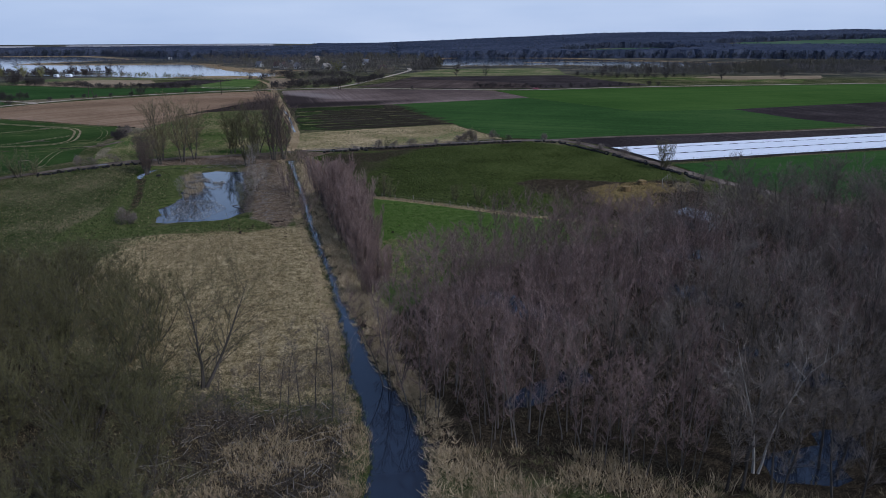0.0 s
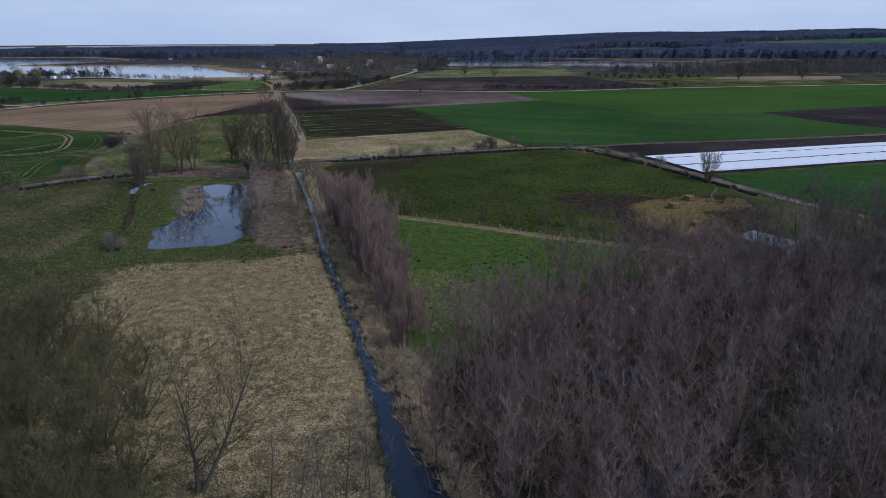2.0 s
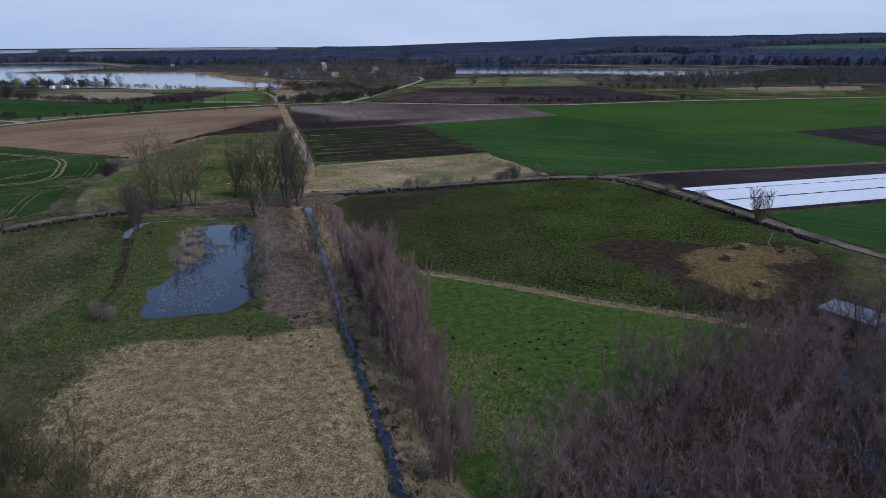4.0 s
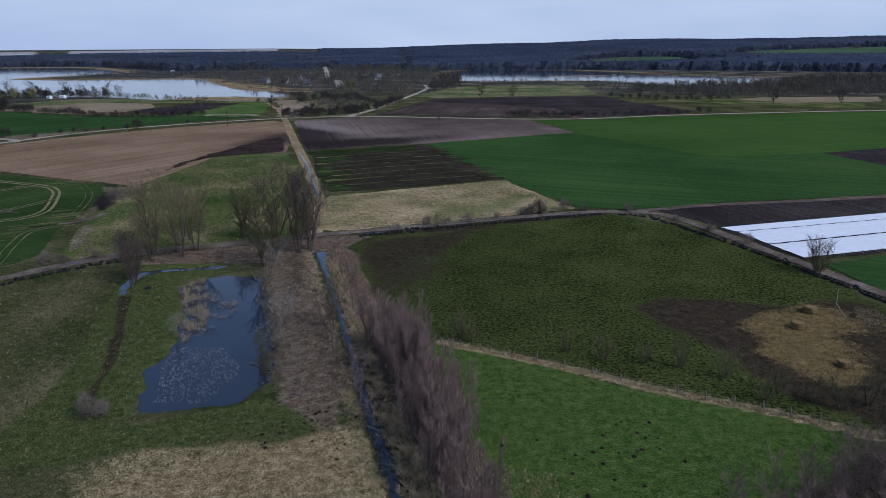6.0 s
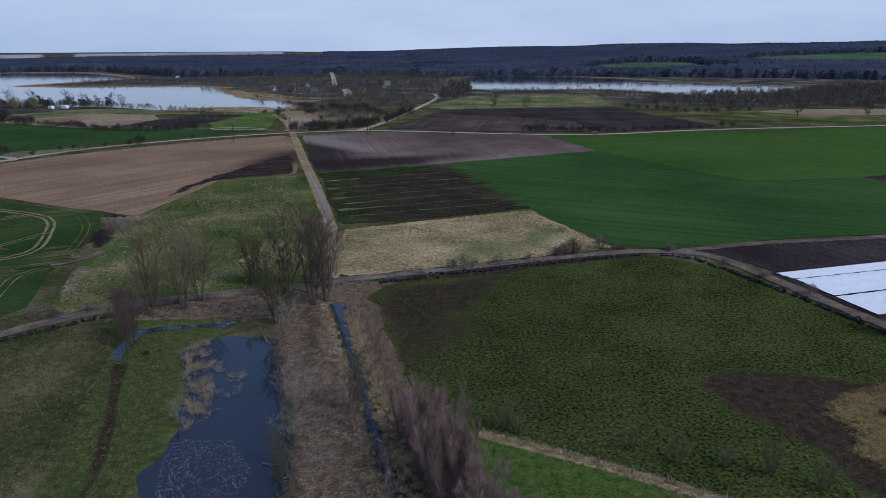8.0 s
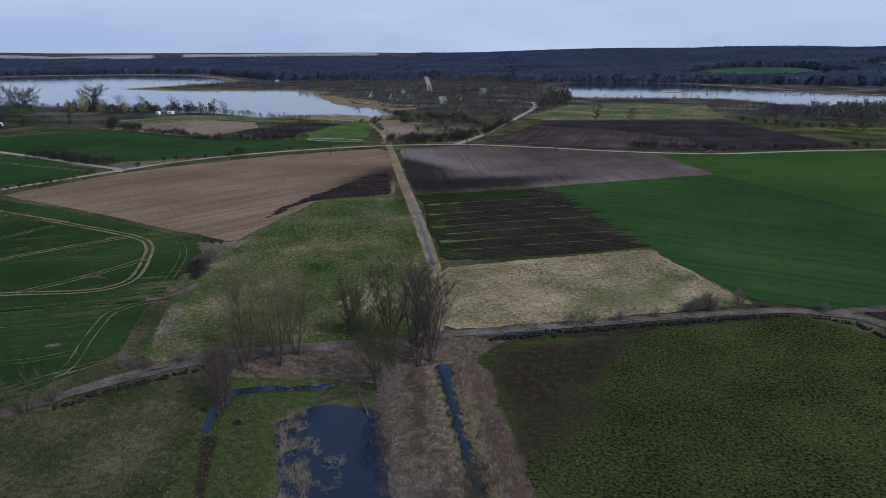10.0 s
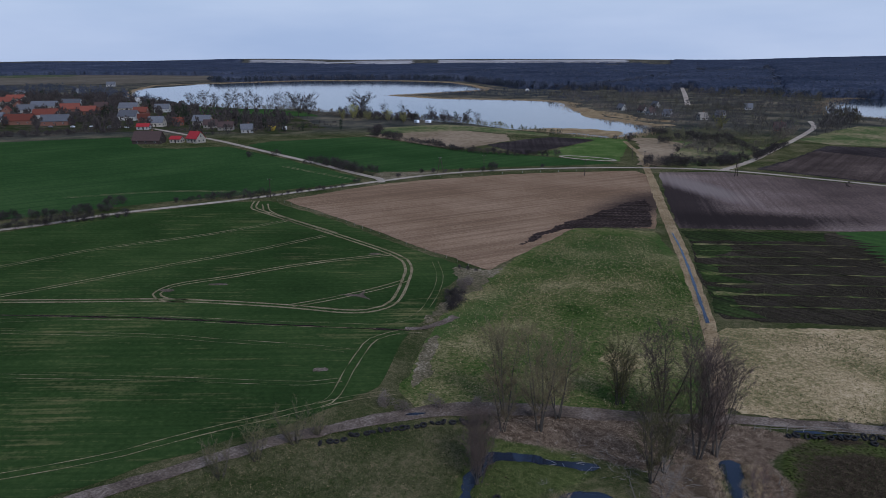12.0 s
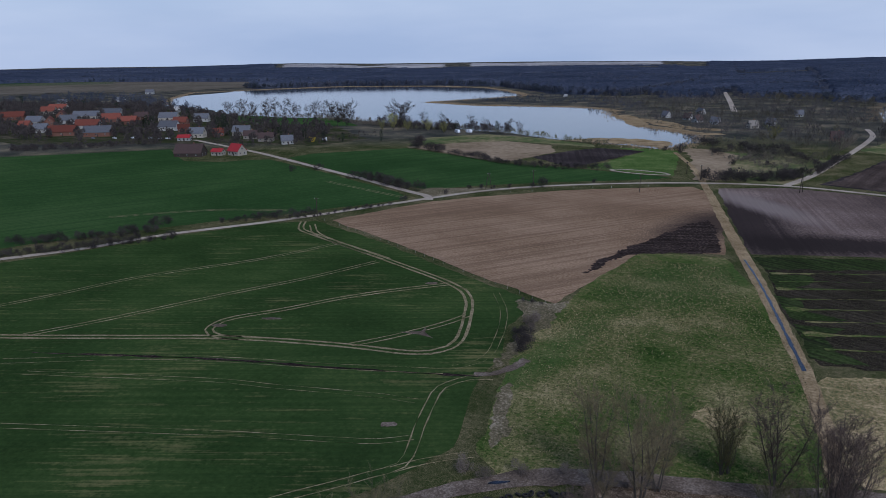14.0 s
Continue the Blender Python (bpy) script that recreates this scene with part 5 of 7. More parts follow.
tufts("meadow_tussocks", random_in([(-28, 130), (-40, 136), (-57, 131), (-60, 150), (-72, 186), (-84, 199), (-104, 192), (-122, 160), (-110, 100), (-66, 96), (-52, 120)], 9000, 29, clear_of_water), 0.3, 3, DARKTUFT,
      "dark rough tussocks round the pond", "grass", wide=0.11, lean=0.5)
tufts("straw_tufts", random_in([(-28, 130), (-40, 136), (-57, 131), (-60, 150), (-72, 186), (-84, 199), (-104, 192), (-122, 160), (-110, 100), (-66, 96), (-52, 120)], 5000, 3, clear_of_water), 0.3, 3, STRAWTUFT,
      "pale dead grass tufts in rough meadow", "grass", wide=0.08, lean=0.5)
tufts("pasture_tussocks", random_in([(-34, 212), (-27, 178), (-17, 157), (-8, 152), (12, 141.5), (40, 126), (60, 160), (50, 205), (38, 233), (28, 239), (11, 234), (-13, 225)], 15000, 4,
                                    lambda x, y, g: g.random(len(x)) < smooth01(20, -2, x + 6 * fade(x, y, 12, 4)) + 0.04), 0.22, 3, DARKTUFT, "dark grazed grass tussocks of the pasture", "grass", wide=0.09, lean=0.6)
tufts("lush_grass", random_in([(-17, 152), (-8, 148), (12, 137), (33, 125), (24, 112), (8, 100), (-4, 84), (-10, 98), (-14, 120)], 9000, 5), 0.2, 4, GREENTUFT, "fresh green meadow grass blades", "grass", wide=0.045, lean=0.8)
tufts("litter_stalks", random_in([(-29, 132), (-38, 137), (-41, 146), (-48, 176), (-54, 194), (-48, 204), (-42, 194), (-37, 178), (-32, 156), (-28, 140)], 3000, 6, clear_of_water), 0.2, 4, STRAWTUFT,
      "cut brown stalks and litter between pond and stream", "litter", wide=0.04, lean=1.2)
tufts("wood_chips", random_in([(-29, 132), (-38, 137), (-41, 146), (-48, 176), (-54, 194), (-60, 205), (-48, 206), (-42, 194), (-37, 178), (-32, 156), (-28, 140)], 1000, 81, clear_of_water), 0.17, 3, DEADWOOD,
      "pale wood chips and cut sticks on bare ground", "wood chips", wide=0.1, lean=3.0)
tufts("bank_brush", random_in([(-40, 210), (-36, 204), (-32.5, 190), (-28.5, 175), (-25, 164), (-28, 160), (-32, 172), (-37, 190), (-42, 206)], 900, 82, clear_of_water), 0.7, 8, twig_mat("russet_stalks", (0.13, 0.085, 0.055), (0.25, 0.175, 0.12)),
      "russet dead stalks on the stream bank", "brush", wide=0.04, lean=0.6)
tufts("pond_bank_brush", random_in([(-41.5, 142), (-44.5, 158), (-49.5, 175), (-54.5, 192), (-52.5, 193), (-47.5, 176), (-42.5, 158), (-39.5, 143)], 420, 83), 1.1, 9, twig_mat("pale_brush", (0.075, 0.06, 0.045), (0.15, 0.125, 0.097)),
      "pale bare brush overhanging the pond", "brush", wide=0.04, lean=0.8)

g = random.Random(91)
mv, mf = [], []
for _ in range(64):
    x, y = g.choice(((-3, 117), (-1, 110), (4, 122), (-6, 125), (8, 128), (-38, 133), (-34, 135), (-31, 132), (-33, 129)))
    x, y, s = x + g.gauss(0, 2.5), y + g.gauss(0, 3.0), g.uniform(0.15, 0.36)
    o, z = len(mv), land_at(x, y)
    mv += [Vector((x, y, z + 0.28 * s / 0.4))] + [Vector((x + s * rr * math.cos(k * 0.9 + rr) * g.uniform(0.8, 1.2), y + s * rr * math.sin(k * 0.9 + rr) * g.uniform(0.8, 1.2), z + hh)) for rr, hh in ((0.55, 0.2 * s / 0.4), (1.0, -0.04)) for k in range(7)]
    mf += [(o, o + 1 + k, o + 1 + (k + 1) % 7) for k in range(7)] + [(o + 1 + k, o + 8 + k, o + 8 + (k + 1) % 7, o + 1 + (k + 1) % 7) for k in range(7)]
tagged(piece("molehills", mesh_from("molehills", mv, mf), PLOUGH_DARK), "dark earth molehills in the fresh meadow", "molehills", kind="stuff")


MEADOW = [(-82, 340), (-112, 338), (-114, 262), (-104, 208), (-66, 217), (-49, 223), (-56, 270)]
tufts("sedge_straw", random_in(MEADOW, 8500, 16, lambda x, y, g: fade(x, y, 14, 6) + g.normal(0, 0.5, len(x)) > -0.1), 0.42, 3, STRAWTUFT, "pale dead sedge tufts in the meadow", "grass", wide=0.14, lean=0.4)
tufts("sedge_green", random_in(MEADOW, 5500, 17), 0.4, 3, GREENTUFT, "green sedge tufts in the meadow", "grass", wide=0.13, lean=0.4)
tufts("sedge_dark", random_in(MEADOW, 7000, 20), 0.4, 3, DARKTUFT, "dark sedge tussocks in the meadow", "grass", wide=0.15, lean=0.4)
tufts("dry_meadow_tufts", random_in([(-50, 264), (3, 288), (20, 250), (-2, 239), (-33, 228.5), (-46, 226)], 6500, 18), 0.4, 3, STRAWTUFT, "bleached tufts of the dry grass field", "grass", wide=0.14, lean=0.4)
tufts("dry_meadow_green", random_in([(-50, 264), (3, 288), (20, 250), (-2, 239), (-33, 228.5), (-46, 226)], 3800, 28, lambda x, y, g: fade(x, y, 9, 3) + g.normal(0, 0.4, len(x)) > 0.1), 0.36, 3, GREENTUFT, "green tufts among the bleached grass", "grass", wide=0.14, lean=0.4)


def along(line, n, seed, lo, hi, y0=-1e9, y1=1e9):
    """Random points beside a line, lo to hi metres from it, on both sides."""
    r = random.Random(seed)
    out = []
    pts = [p for p in line if y0 <= p[1] <= y1]
    for _ in range(n):
        i = r.randrange(len(pts) - 1)
        a, b = pts[i], pts[i + 1]
        t = r.random()
        d = Vector((b[0] - a[0], b[1] - a[1])).normalized()
        o = (stream_half(a[1]) + r.uniform(lo, hi)) * r.choice((-1, 1))
        out.append((a[0] + (b[0] - a[0]) * t - d.y * o, a[1] + (b[1] - a[1]) * t + d.x * o))
    return out


tufts("bank_sedge", along(STREAM_C, 2800, 7, 0.05, 2.4), 0.62, 13, REED, "drooping dry sedge tussocks along the stream", "sedge", wide=0.036, lean=0.8)
tufts("bank_tussocks", [(x, y) for x, y in along(STREAM_C, 1900, 19, -0.2, 2.6) if x > np.interp(y, [p[1] for p in STREAM_C], [p[0] for p in STREAM_C])], 1.05, 26, REED, "large drooping straw-coloured sedge tussocks on the bank", "sedge", wide=0.065, lean=1.0)
tufts("bank_growth", [(x, y) for x, y in along(STREAM_C, 2600, 31, -0.3, 0.7) if x < np.interp(y, [p[1] for p in STREAM_C], [p[0] for p in STREAM_C])], 0.4, 6, DARKTUFT, "dark wet growth along the stream edge", "grass", wide=0.07, lean=0.7)
tufts("bank_grass", along(STREAM_C, 1700, 8, -0.35, 0.5), 0.34, 7, GREENTUFT, "green growth at the stream edge", "grass", wide=0.045, lean=0.6)
NEAR_EDGE = [(1, 44), (2, 54), (12, 54), (26, 48), (40, 45), (44, 34), (4, 34)]
tufts("near_reeds", random_in(NEAR_EDGE, 1700, 9, lambda x, y, g: fade(x, y, 2.2, 3) > -0.1), 1.15, 11, REED, "tangled pale dry reeds at the wood edge", "reed", wide=0.055, lean=0.55)
tufts("near_sedge", random_in(NEAR_EDGE, 900, 15, lambda x, y, g: fade(x, y, 2.2, 3) < 0.25), 0.7, 9, twig_mat("sedge_blade", (0.06, 0.06, 0.025), (0.13, 0.12, 0.055)), "olive sedge and bramble at the wood edge", "sedge", wide=0.06, lean=0.8)
tufts("willow_reeds", random_in([(-24, 40), (-22, 52), (-12, 60), (-6, 58), (-6, 40)], 1300, 10, lambda x, y, g: fade(x, y, 2.5, 6) + g.normal(0, 0.2, len(x)) > 0), 0.9, 6, REED, "broken dry reeds on the near bank", "reed", wide=0.055, lean=0.6)
tufts("undergrowth", random_in([(-38, 40), (-36, 66), (-22, 70), (-12, 66), (-7, 56), (-7, 40)], 2000, 14, lambda x, y, g: fade(x, y, 3.5, 2) + g.normal(0, 0.3, len(x)) + smooth01(62, 50, y) > 0.45), 0.8, 7, DARKBARK, "dark bramble and dead undergrowth on wet ground", "undergrowth", wide=0.05, lean=0.9)
tufts("lush_straw", random_in([(-10, 106), (-12.5, 122), (-2, 121), (6, 113), (2, 102), (-6, 97)], 1500, 33, lambda x, y, g: fade(x, y, 3.5, 2) + g.normal(0, 0.3, len(x)) > 0), 0.34, 4, STRAWTUFT, "pale dead tufts at the edge of the fresh meadow", "grass", wide=0.07, lean=0.7)
tufts("meadow_brush", random_in([(-25, 66), (-20, 74), (-12, 76), (-8.5, 66), (-8, 58), (-24, 56)], 1500, 27, lambda x, y, g: clear_of_water(x, y, g) & (fade(x, y, 3, 4) + g.normal(0, 0.4, len(x)) > 0)), 0.95, 7, SHRUB,
      "thin purplish stalks of seedling brush in straw", "brush", wide=0.014, lean=0.35)
tufts("pond_reeds", random_in([(-68, 186), (-62, 168), (-58.5, 158), (-56.5, 161), (-58, 170), (-62, 180), (-65, 189)], 300, 11, lambda x, y, g: fade(x, y, 1.6, 3) > 0.05), 1.3, 9, REED, "dry reed bed standing in the pond", "reed", wide=0.035, lean=0.4)
tufts("pond_debris", random_in([(-70, 190), (-66, 191), (-62, 182), (-54.5, 176), (-53.5, 168), (-57, 160), (-60, 160), (-63, 172), (-67, 179)], 420, 71, lambda x, y, g: fade(x, y, 1.8, 5) > 0.15), 0.8, 4, twig_mat("grey_reed_litter", (0.16, 0.145, 0.12), (0.32, 0.3, 0.26)), "pale broken reeds floating in the pond", "reed", wide=0.06, lean=2.6, floor=-0.36)
tufts("pond_stubble", random_in([(-59, 156), (-58, 148), (-55, 138), (-48, 138), (-46, 148), (-51, 156)], 1500, 12), 0.3, 4, twig_mat("stubble_reed", (0.2, 0.18, 0.15), (0.38, 0.35, 0.3)), "short dead reed stubble in the pond", "reed", wide=0.06, lean=0.9)
tufts("fence_grass", [(x + random.Random(i).gauss(0, 0.5), y + random.Random(i + 9).gauss(0, 0.5)) for i, (x, y) in enumerate(resample(PASTURE_FENCE, 0.07))], 0.55, 5, REED,
      "uncut dead grass under the pasture fence", "grass", wide=0.08, lean=0.9)
tufts("carr_floor", random_in(CARR, 4200, 13), 0.65, 5, twig_mat("carr_sedge", (0.07, 0.058, 0.034), (0.15, 0.125, 0.075)), "dead sedge on the wet floor of the wood", "sedge", wide=0.07, lean=0.8)
DITCH = [(-48, 223), (-50.5, 242), (-55, 266), (-61, 290), (-73, 336), (-89, 394), (-104, 451), (-112, 480), (-120, 510), (-131, 545), (-152, 600)]
tufts("ditch_reeds", [(x + (1 if i % 2 else -1) * random.Random(i).uniform(0.7, 1.9), y) for i, (x, y) in enumerate(resample(DITCH[1:8], 0.1))], 0.55, 4, REED, "dry reeds along the straight ditch", "reed", wide=0.06, lean=0.7)
band("bank_ditch", DITCH, lambda u: 2.8 + 1.3 * math.sin(math.pi * min(1.0, 1.2 * u)), 0.10, REEDBANK, "bleached grass banks of the straight ditch", "bank", wob=0.4)
band("water_ditch", [(-55.5, 268), (-61, 290), (-67, 314), (-73, 336), (-78, 352)], lambda u: 0.85 - 0.3 * u, 0.16, POND, "narrow water of the straight ditch", "ditch", wob=0.22, step=1.2)


def far_wood(name, spots, sizes, material, label, seed, blades=22, wide=0.05, low=0.15):
    """A wood seen from far: every tree a stem and a loose crown of twig slivers, all one mass."""
    g = np.random.default_rng(seed)
    n = len(spots)
    pos = np.array(spots)
    z = land(pos[:, 0], pos[:, 1])
    h = np.array(sizes)
    k = blades + 1
    u = g.normal(size=(n, k, 3))
    u /= np.linalg.norm(u, axis=2, keepdims=True)
    rad = g.uniform(0.35, 1.0, (n, k, 1))
    cen = np.stack([pos[:, 0], pos[:, 1], z + h * (0.5 + low / 2)], 1)[:, None, :]
    ell = np.stack([h * 0.34, h * 0.34, h * (0.5 - low / 2)], 1)[:, None, :]
    tip = cen + u * rad * ell
    root = cen + u * rad * ell * 0.8 - np.stack([0 * h, 0 * h, h * 0.15], 1)[:, None, :] * g.uniform(0.3, 1.5, (n, k, 1))
    root[:, :, 2] = np.maximum(root[:, :, 2], z[:, None] - 0.2)
    side = np.cross(tip - root, g.normal(size=(n, k, 3)))
    side /= np.linalg.norm(side, axis=2, keepdims=True) + 1e-9
    side *= (h * wide * 1.25)[:, None, None] * g.uniform(0.6, 1.5, (n, k, 1))
    mid = (root + tip) / 2
    # the first sliver of each tree is its stem
    foot = np.stack([pos[:, 0], pos[:, 1], z - 0.5], 1)
    root[:, 0], tip[:, 0], mid[:, 0] = foot, foot + np.stack([0 * h, 0 * h, h * (0.75 if low > 0.01 else 0.3)], 1), foot
    turn = g.uniform(0, 6.28, n)
    side[:, 0] = np.stack([np.cos(turn), np.sin(turn), 0 * h], 1) * (h * 0.012)[:, None]
    verts = np.stack([root - side * 0.4, mid + side * 1.5, tip], 2).reshape(-1, 3)
    o = np.arange(n * k) * 3
    faces = np.stack([o, o + 1, o + 2], 1)
    me = mesh_from(name, verts.tolist(), faces.tolist())
    tagged(piece(name, me, material), label, "woodland", kind="stuff")


def wood_in(name, pts, gap, lo, hi, material, label, seed, blades=22, keep=None, wide=0.05, low=0.15, most=9000):
    g = random.Random(seed)
    area = abs(sum(a[0] * b[1] - b[0] * a[1] for a, b in zip(pts, pts[1:] + pts[:1]))) / 2
    n = min(most, int(area / gap / gap))
    spots = random_in(pts, n, seed, keep)
    far_wood(name, spots, [g.uniform(lo, hi) for _ in spots], material, label, seed, blades, wide, low)


def canopy(name, pts, step, lo, hi, label, seed, keep):
    """The closed mass of a far wood: lumpy crowns side by side, falling to the ground at its edges."""
    g = np.random.default_rng(seed)
    xs, ys = [p[0] for p in pts], [p[1] for p in pts]
    X, Y = np.meshgrid(np.arange(min(xs), max(xs), step), np.arange(min(ys), max(ys), step))
    X, Y = X + g.uniform(-0.35, 0.35, X.shape) * step, Y + g.uniform(-0.35, 0.35, Y.shape) * step
    ok = inside(X, Y, pts) & keep(X, Y, g)
    inner = ok.copy()
    for sx in (-1, 0, 1):
        for sy in (-1, 0, 1):
            inner &= np.roll(np.roll(ok, sx, 0), sy, 1)
    Z = land(X.ravel(), Y.ravel()).reshape(X.shape)
    tall = 0.5 + 0.5 * fade(X, Y, 55, seed * 0.37)
    top = lo + (hi - lo) * (0.55 * tall + 0.45 * g.random(X.shape)) - 0.3 * lo * (g.random(X.shape) < 0.3)
    Z = np.where(inner, Z + top, Z - 0.6)
    idx = np.arange(X.size).reshape(X.shape)
    quads = np.stack([idx[:-1, :-1], idx[:-1, 1:], idx[1:, 1:], idx[1:, :-1]], -1)[ok[:-1, :-1] & ok[:-1, 1:] & ok[1:, 1:] & ok[1:, :-1]]
    used, back = np.unique(quads, return_inverse=True)
    co = np.stack([X.ravel()[used], Y.ravel()[used], Z.ravel()[used]], 1)
    me = mesh_from(name, co.tolist(), back.reshape(-1, 4).tolist())
    whole = inner.ravel()[quads].all(1)
    me.polygons.foreach_set("use_smooth", whole)
    tagged(piece(name, me, HAZE_CANOPY), label, "woodland", kind="stuff")
    # single trees stand along the edge
    edge = np.flatnonzero((ok & ~inner).ravel())
    edge = np.concatenate([edge, edge])
    spots = np.stack([X.ravel()[edge], Y.ravel()[edge]], 1) + g.normal(0, step * 0.3, (len(edge), 2))
    far_wood(name, spots.tolist(), g.uniform(lo * 0.7, hi * 1.05, len(edge)).tolist(), HAZEWOOD, label, seed, 18, wide=0.06, low=0.05)


def off_roads(x, y, g):
    return (line_dist(x, y, [(-77, 499), (-66, 540), (-56, 600), (-45, 665), (-35, 745), (-38, 800)]) > 6) & (line_dist(x, y, [(-160, 935), (-190, 1112), (-222, 1290)]) > 9)


def off_fields(x, y, g):
    d = np.minimum(area_dist(x, y, HILL_A), area_dist(x, y, HILL_B))
    return (d > 10) & off_roads(x, y, g) & (area_dist(x, y, VILLAGE_FIELD) > 8) & (area_dist(x, y, LAKE) > 22)


def polar(az0, az1, r0, r1, n=8):
    """An outline between two bearings and two distances."""
    a = [radians(az0 + (az1 - az0) * i / n) for i in range(n + 1)]
    return [(r0 * math.sin(t), r0 * math.cos(t)) for t in a] + [(r1 * math.sin(t), r1 * math.cos(t)) for t in a[::-1]]


wood_in("alder_wood_east", [(-28, 800), (40, 842), (140, 842), (200, 762), (275, 775), (350, 830), (440, 900), (520, 800), (420, 640), (320, 624), (215, 626), (150, 655), (118, 700), (122, 788), (40, 792), (-25, 778)], 7.6, 2.2, 6.5, CARRWOOD,
        "bare alder wood before the reed lake", 21, 40, lambda x, y, g: off_roads(x, y, g) & ((x > 300) | (y < 720) | (g.random(len(x)) < 0.45)), wide=0.026)
wood_in("alder_wood_east", [(140, 662), (215, 628), (320, 626), (420, 642), (520, 800), (440, 890), (350, 826), (275, 772), (200, 758), (158, 716)], 6.2, 4, 9.5, CARRWOOD, "dense dark alder wood beside the reed lake", 34, 34, wide=0.034)
wood_in("shore_scrub_east", [(100, 915), (165, 962), (282, 962), (380, 850), (372, 838), (280, 935), (165, 940)], 8, 2, 5, CARRWOOD, "scrub on a strip in the reed lake", 22, 34, wide=0.025)
COTTAGE_AREA = [(-150, 705), (-60, 640), (-48, 668), (-38, 790), (-28, 860), (-30, 1100), (-60, 1180), (-200, 1200), (-360, 1130), (-330, 960), (-262, 880), (-215, 790)]
wood_in("cottage_wood", COTTAGE_AREA, 13, 6, 12, CARRWOOD, "bare small trees about the lake cottages", 23, 44, wide=0.022, keep=lambda x, y, g: off_roads(x, y, g) & (fade(x, y, 60, 2) + g.normal(0, 0.3, len(x)) > -0.2))
wood_in("cottage_scrub", COTTAGE_AREA, 8.5, 1.8, 4.5, SCRUB, "brown and olive scrub about the lake cottages", 24, 26, wide=0.045, low=0.0, keep=lambda x, y, g: off_roads(x, y, g) & (fade(x, y, 35, 6) + g.normal(0, 0.3, len(x)) > -0.1))
wood_in("scrub_lake_end", [(-140, 640), (-128, 590), (-100, 560), (-72, 520), (-60, 560), (-52, 640), (-100, 690), (-160, 670)], 3.6, 1.6, 4.6, SCRUB, "dark round scrub bushes at the lake end", 26, 26,
        lambda x, y, g: off_roads(x, y, g) & (fade(x, y, 22, 4) + g.normal(0, 0.12, len(x)) > 0.02), low=0.0, wide=0.06)
wood_in("verge_trees", [(-62, 590), (-52, 590), (-42, 650), (-34, 720), (-42, 722), (-56, 660)], 5, 4, 9, SCRUB, "bare roadside bushes and small trees", 44, 30, off_roads, wide=0.04)
wood_in("roadside_wood", [(-38, 680), (-28, 760), (-24, 860), (-8, 860), (-2, 780), (-22, 700)], 6.0, 8, 16, CARRWOOD, "tall bare trees beside the road", 25, 44, off_roads, wide=0.02)
wood_in("spit_scrub", [(-500, 1085), (-520, 1010), (-470, 965), (-370, 970), (-300, 950), (-270, 900), (-260, 980), (-340, 1120), (-460, 1150)], 9, 3, 7, HAZEWOOD, "low bare scrub on the lake spit", 26, 20, wide=0.04)
FAR_SHORE = [(-460, 1180), (-560, 1290), (-640, 1370), (-790, 1385), (-960, 1325), (-1060, 1170), (-1130, 1200), (-1250, 1500), (-1000, 1900), (-500, 1900), (-300, 1500), (-330, 1160)]
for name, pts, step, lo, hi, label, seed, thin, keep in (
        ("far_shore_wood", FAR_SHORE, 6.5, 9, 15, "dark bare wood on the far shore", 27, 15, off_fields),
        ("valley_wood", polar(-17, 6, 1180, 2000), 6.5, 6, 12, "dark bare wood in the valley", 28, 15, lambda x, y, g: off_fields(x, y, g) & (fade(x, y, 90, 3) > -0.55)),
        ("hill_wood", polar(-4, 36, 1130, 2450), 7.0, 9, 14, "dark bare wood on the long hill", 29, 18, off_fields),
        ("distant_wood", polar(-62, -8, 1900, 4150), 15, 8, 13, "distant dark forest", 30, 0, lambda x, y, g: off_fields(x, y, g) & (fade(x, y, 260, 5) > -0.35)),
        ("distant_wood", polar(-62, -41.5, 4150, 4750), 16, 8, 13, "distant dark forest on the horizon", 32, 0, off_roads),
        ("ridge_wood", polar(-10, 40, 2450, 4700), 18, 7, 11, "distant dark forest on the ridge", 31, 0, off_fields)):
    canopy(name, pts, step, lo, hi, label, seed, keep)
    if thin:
        wood_in(name, pts, thin, hi * 0.75, hi * 1.2, HAZEWOOD, label, seed, 17, keep, wide=0.032)

far_reeds = []
for ring, n in ((LAKE, 9000),):
    pts = resample(ring, 3.0, True)
    g = random.Random(41)
    for _ in range(n):
        x, y = pts[g.randrange(len(pts))]
        if x < -215 and y < 800:
            continue
        w = 3.0 if x < -560 else 5.0
        far_reeds.append((x + g.gauss(0, w), y + g.gauss(0, w)))
tufts("lake_reeds", far_reeds, 1.5, 4, REEDFAR, "belt of dry tan reeds round the lake", "reed", wide=0.3, lean=0.4)
band("reed_belt", [(-556, 962), (-510, 946), (-465, 933), (-410, 940), (-357, 946), (-310, 938), (-276, 905)], lambda u: 13.0, 0.2, REEDBANK, "tan reed belt along the lake spit", "reed", wob=2.5, step=6)
band("reed_belt", [(-262, 860), (-238, 815), (-216, 764), (-186, 742), (-158, 716), (-140, 722)], lambda u: 20.0 - 6 * u, 0.2, REEDBANK, "tan reed belt before the cottages", "reed", wob=3, step=6)
band("reed_belt", [(-500, 1075), (-484, 1130), (-520, 1190), (-600, 1290), (-700, 1345), (-800, 1352), (-960, 1292), (-1048, 1142)], lambda u: 12.0, 0.2, REEDBANK, "tan reed belt on the far shore", "reed", wob=2.5, step=8)
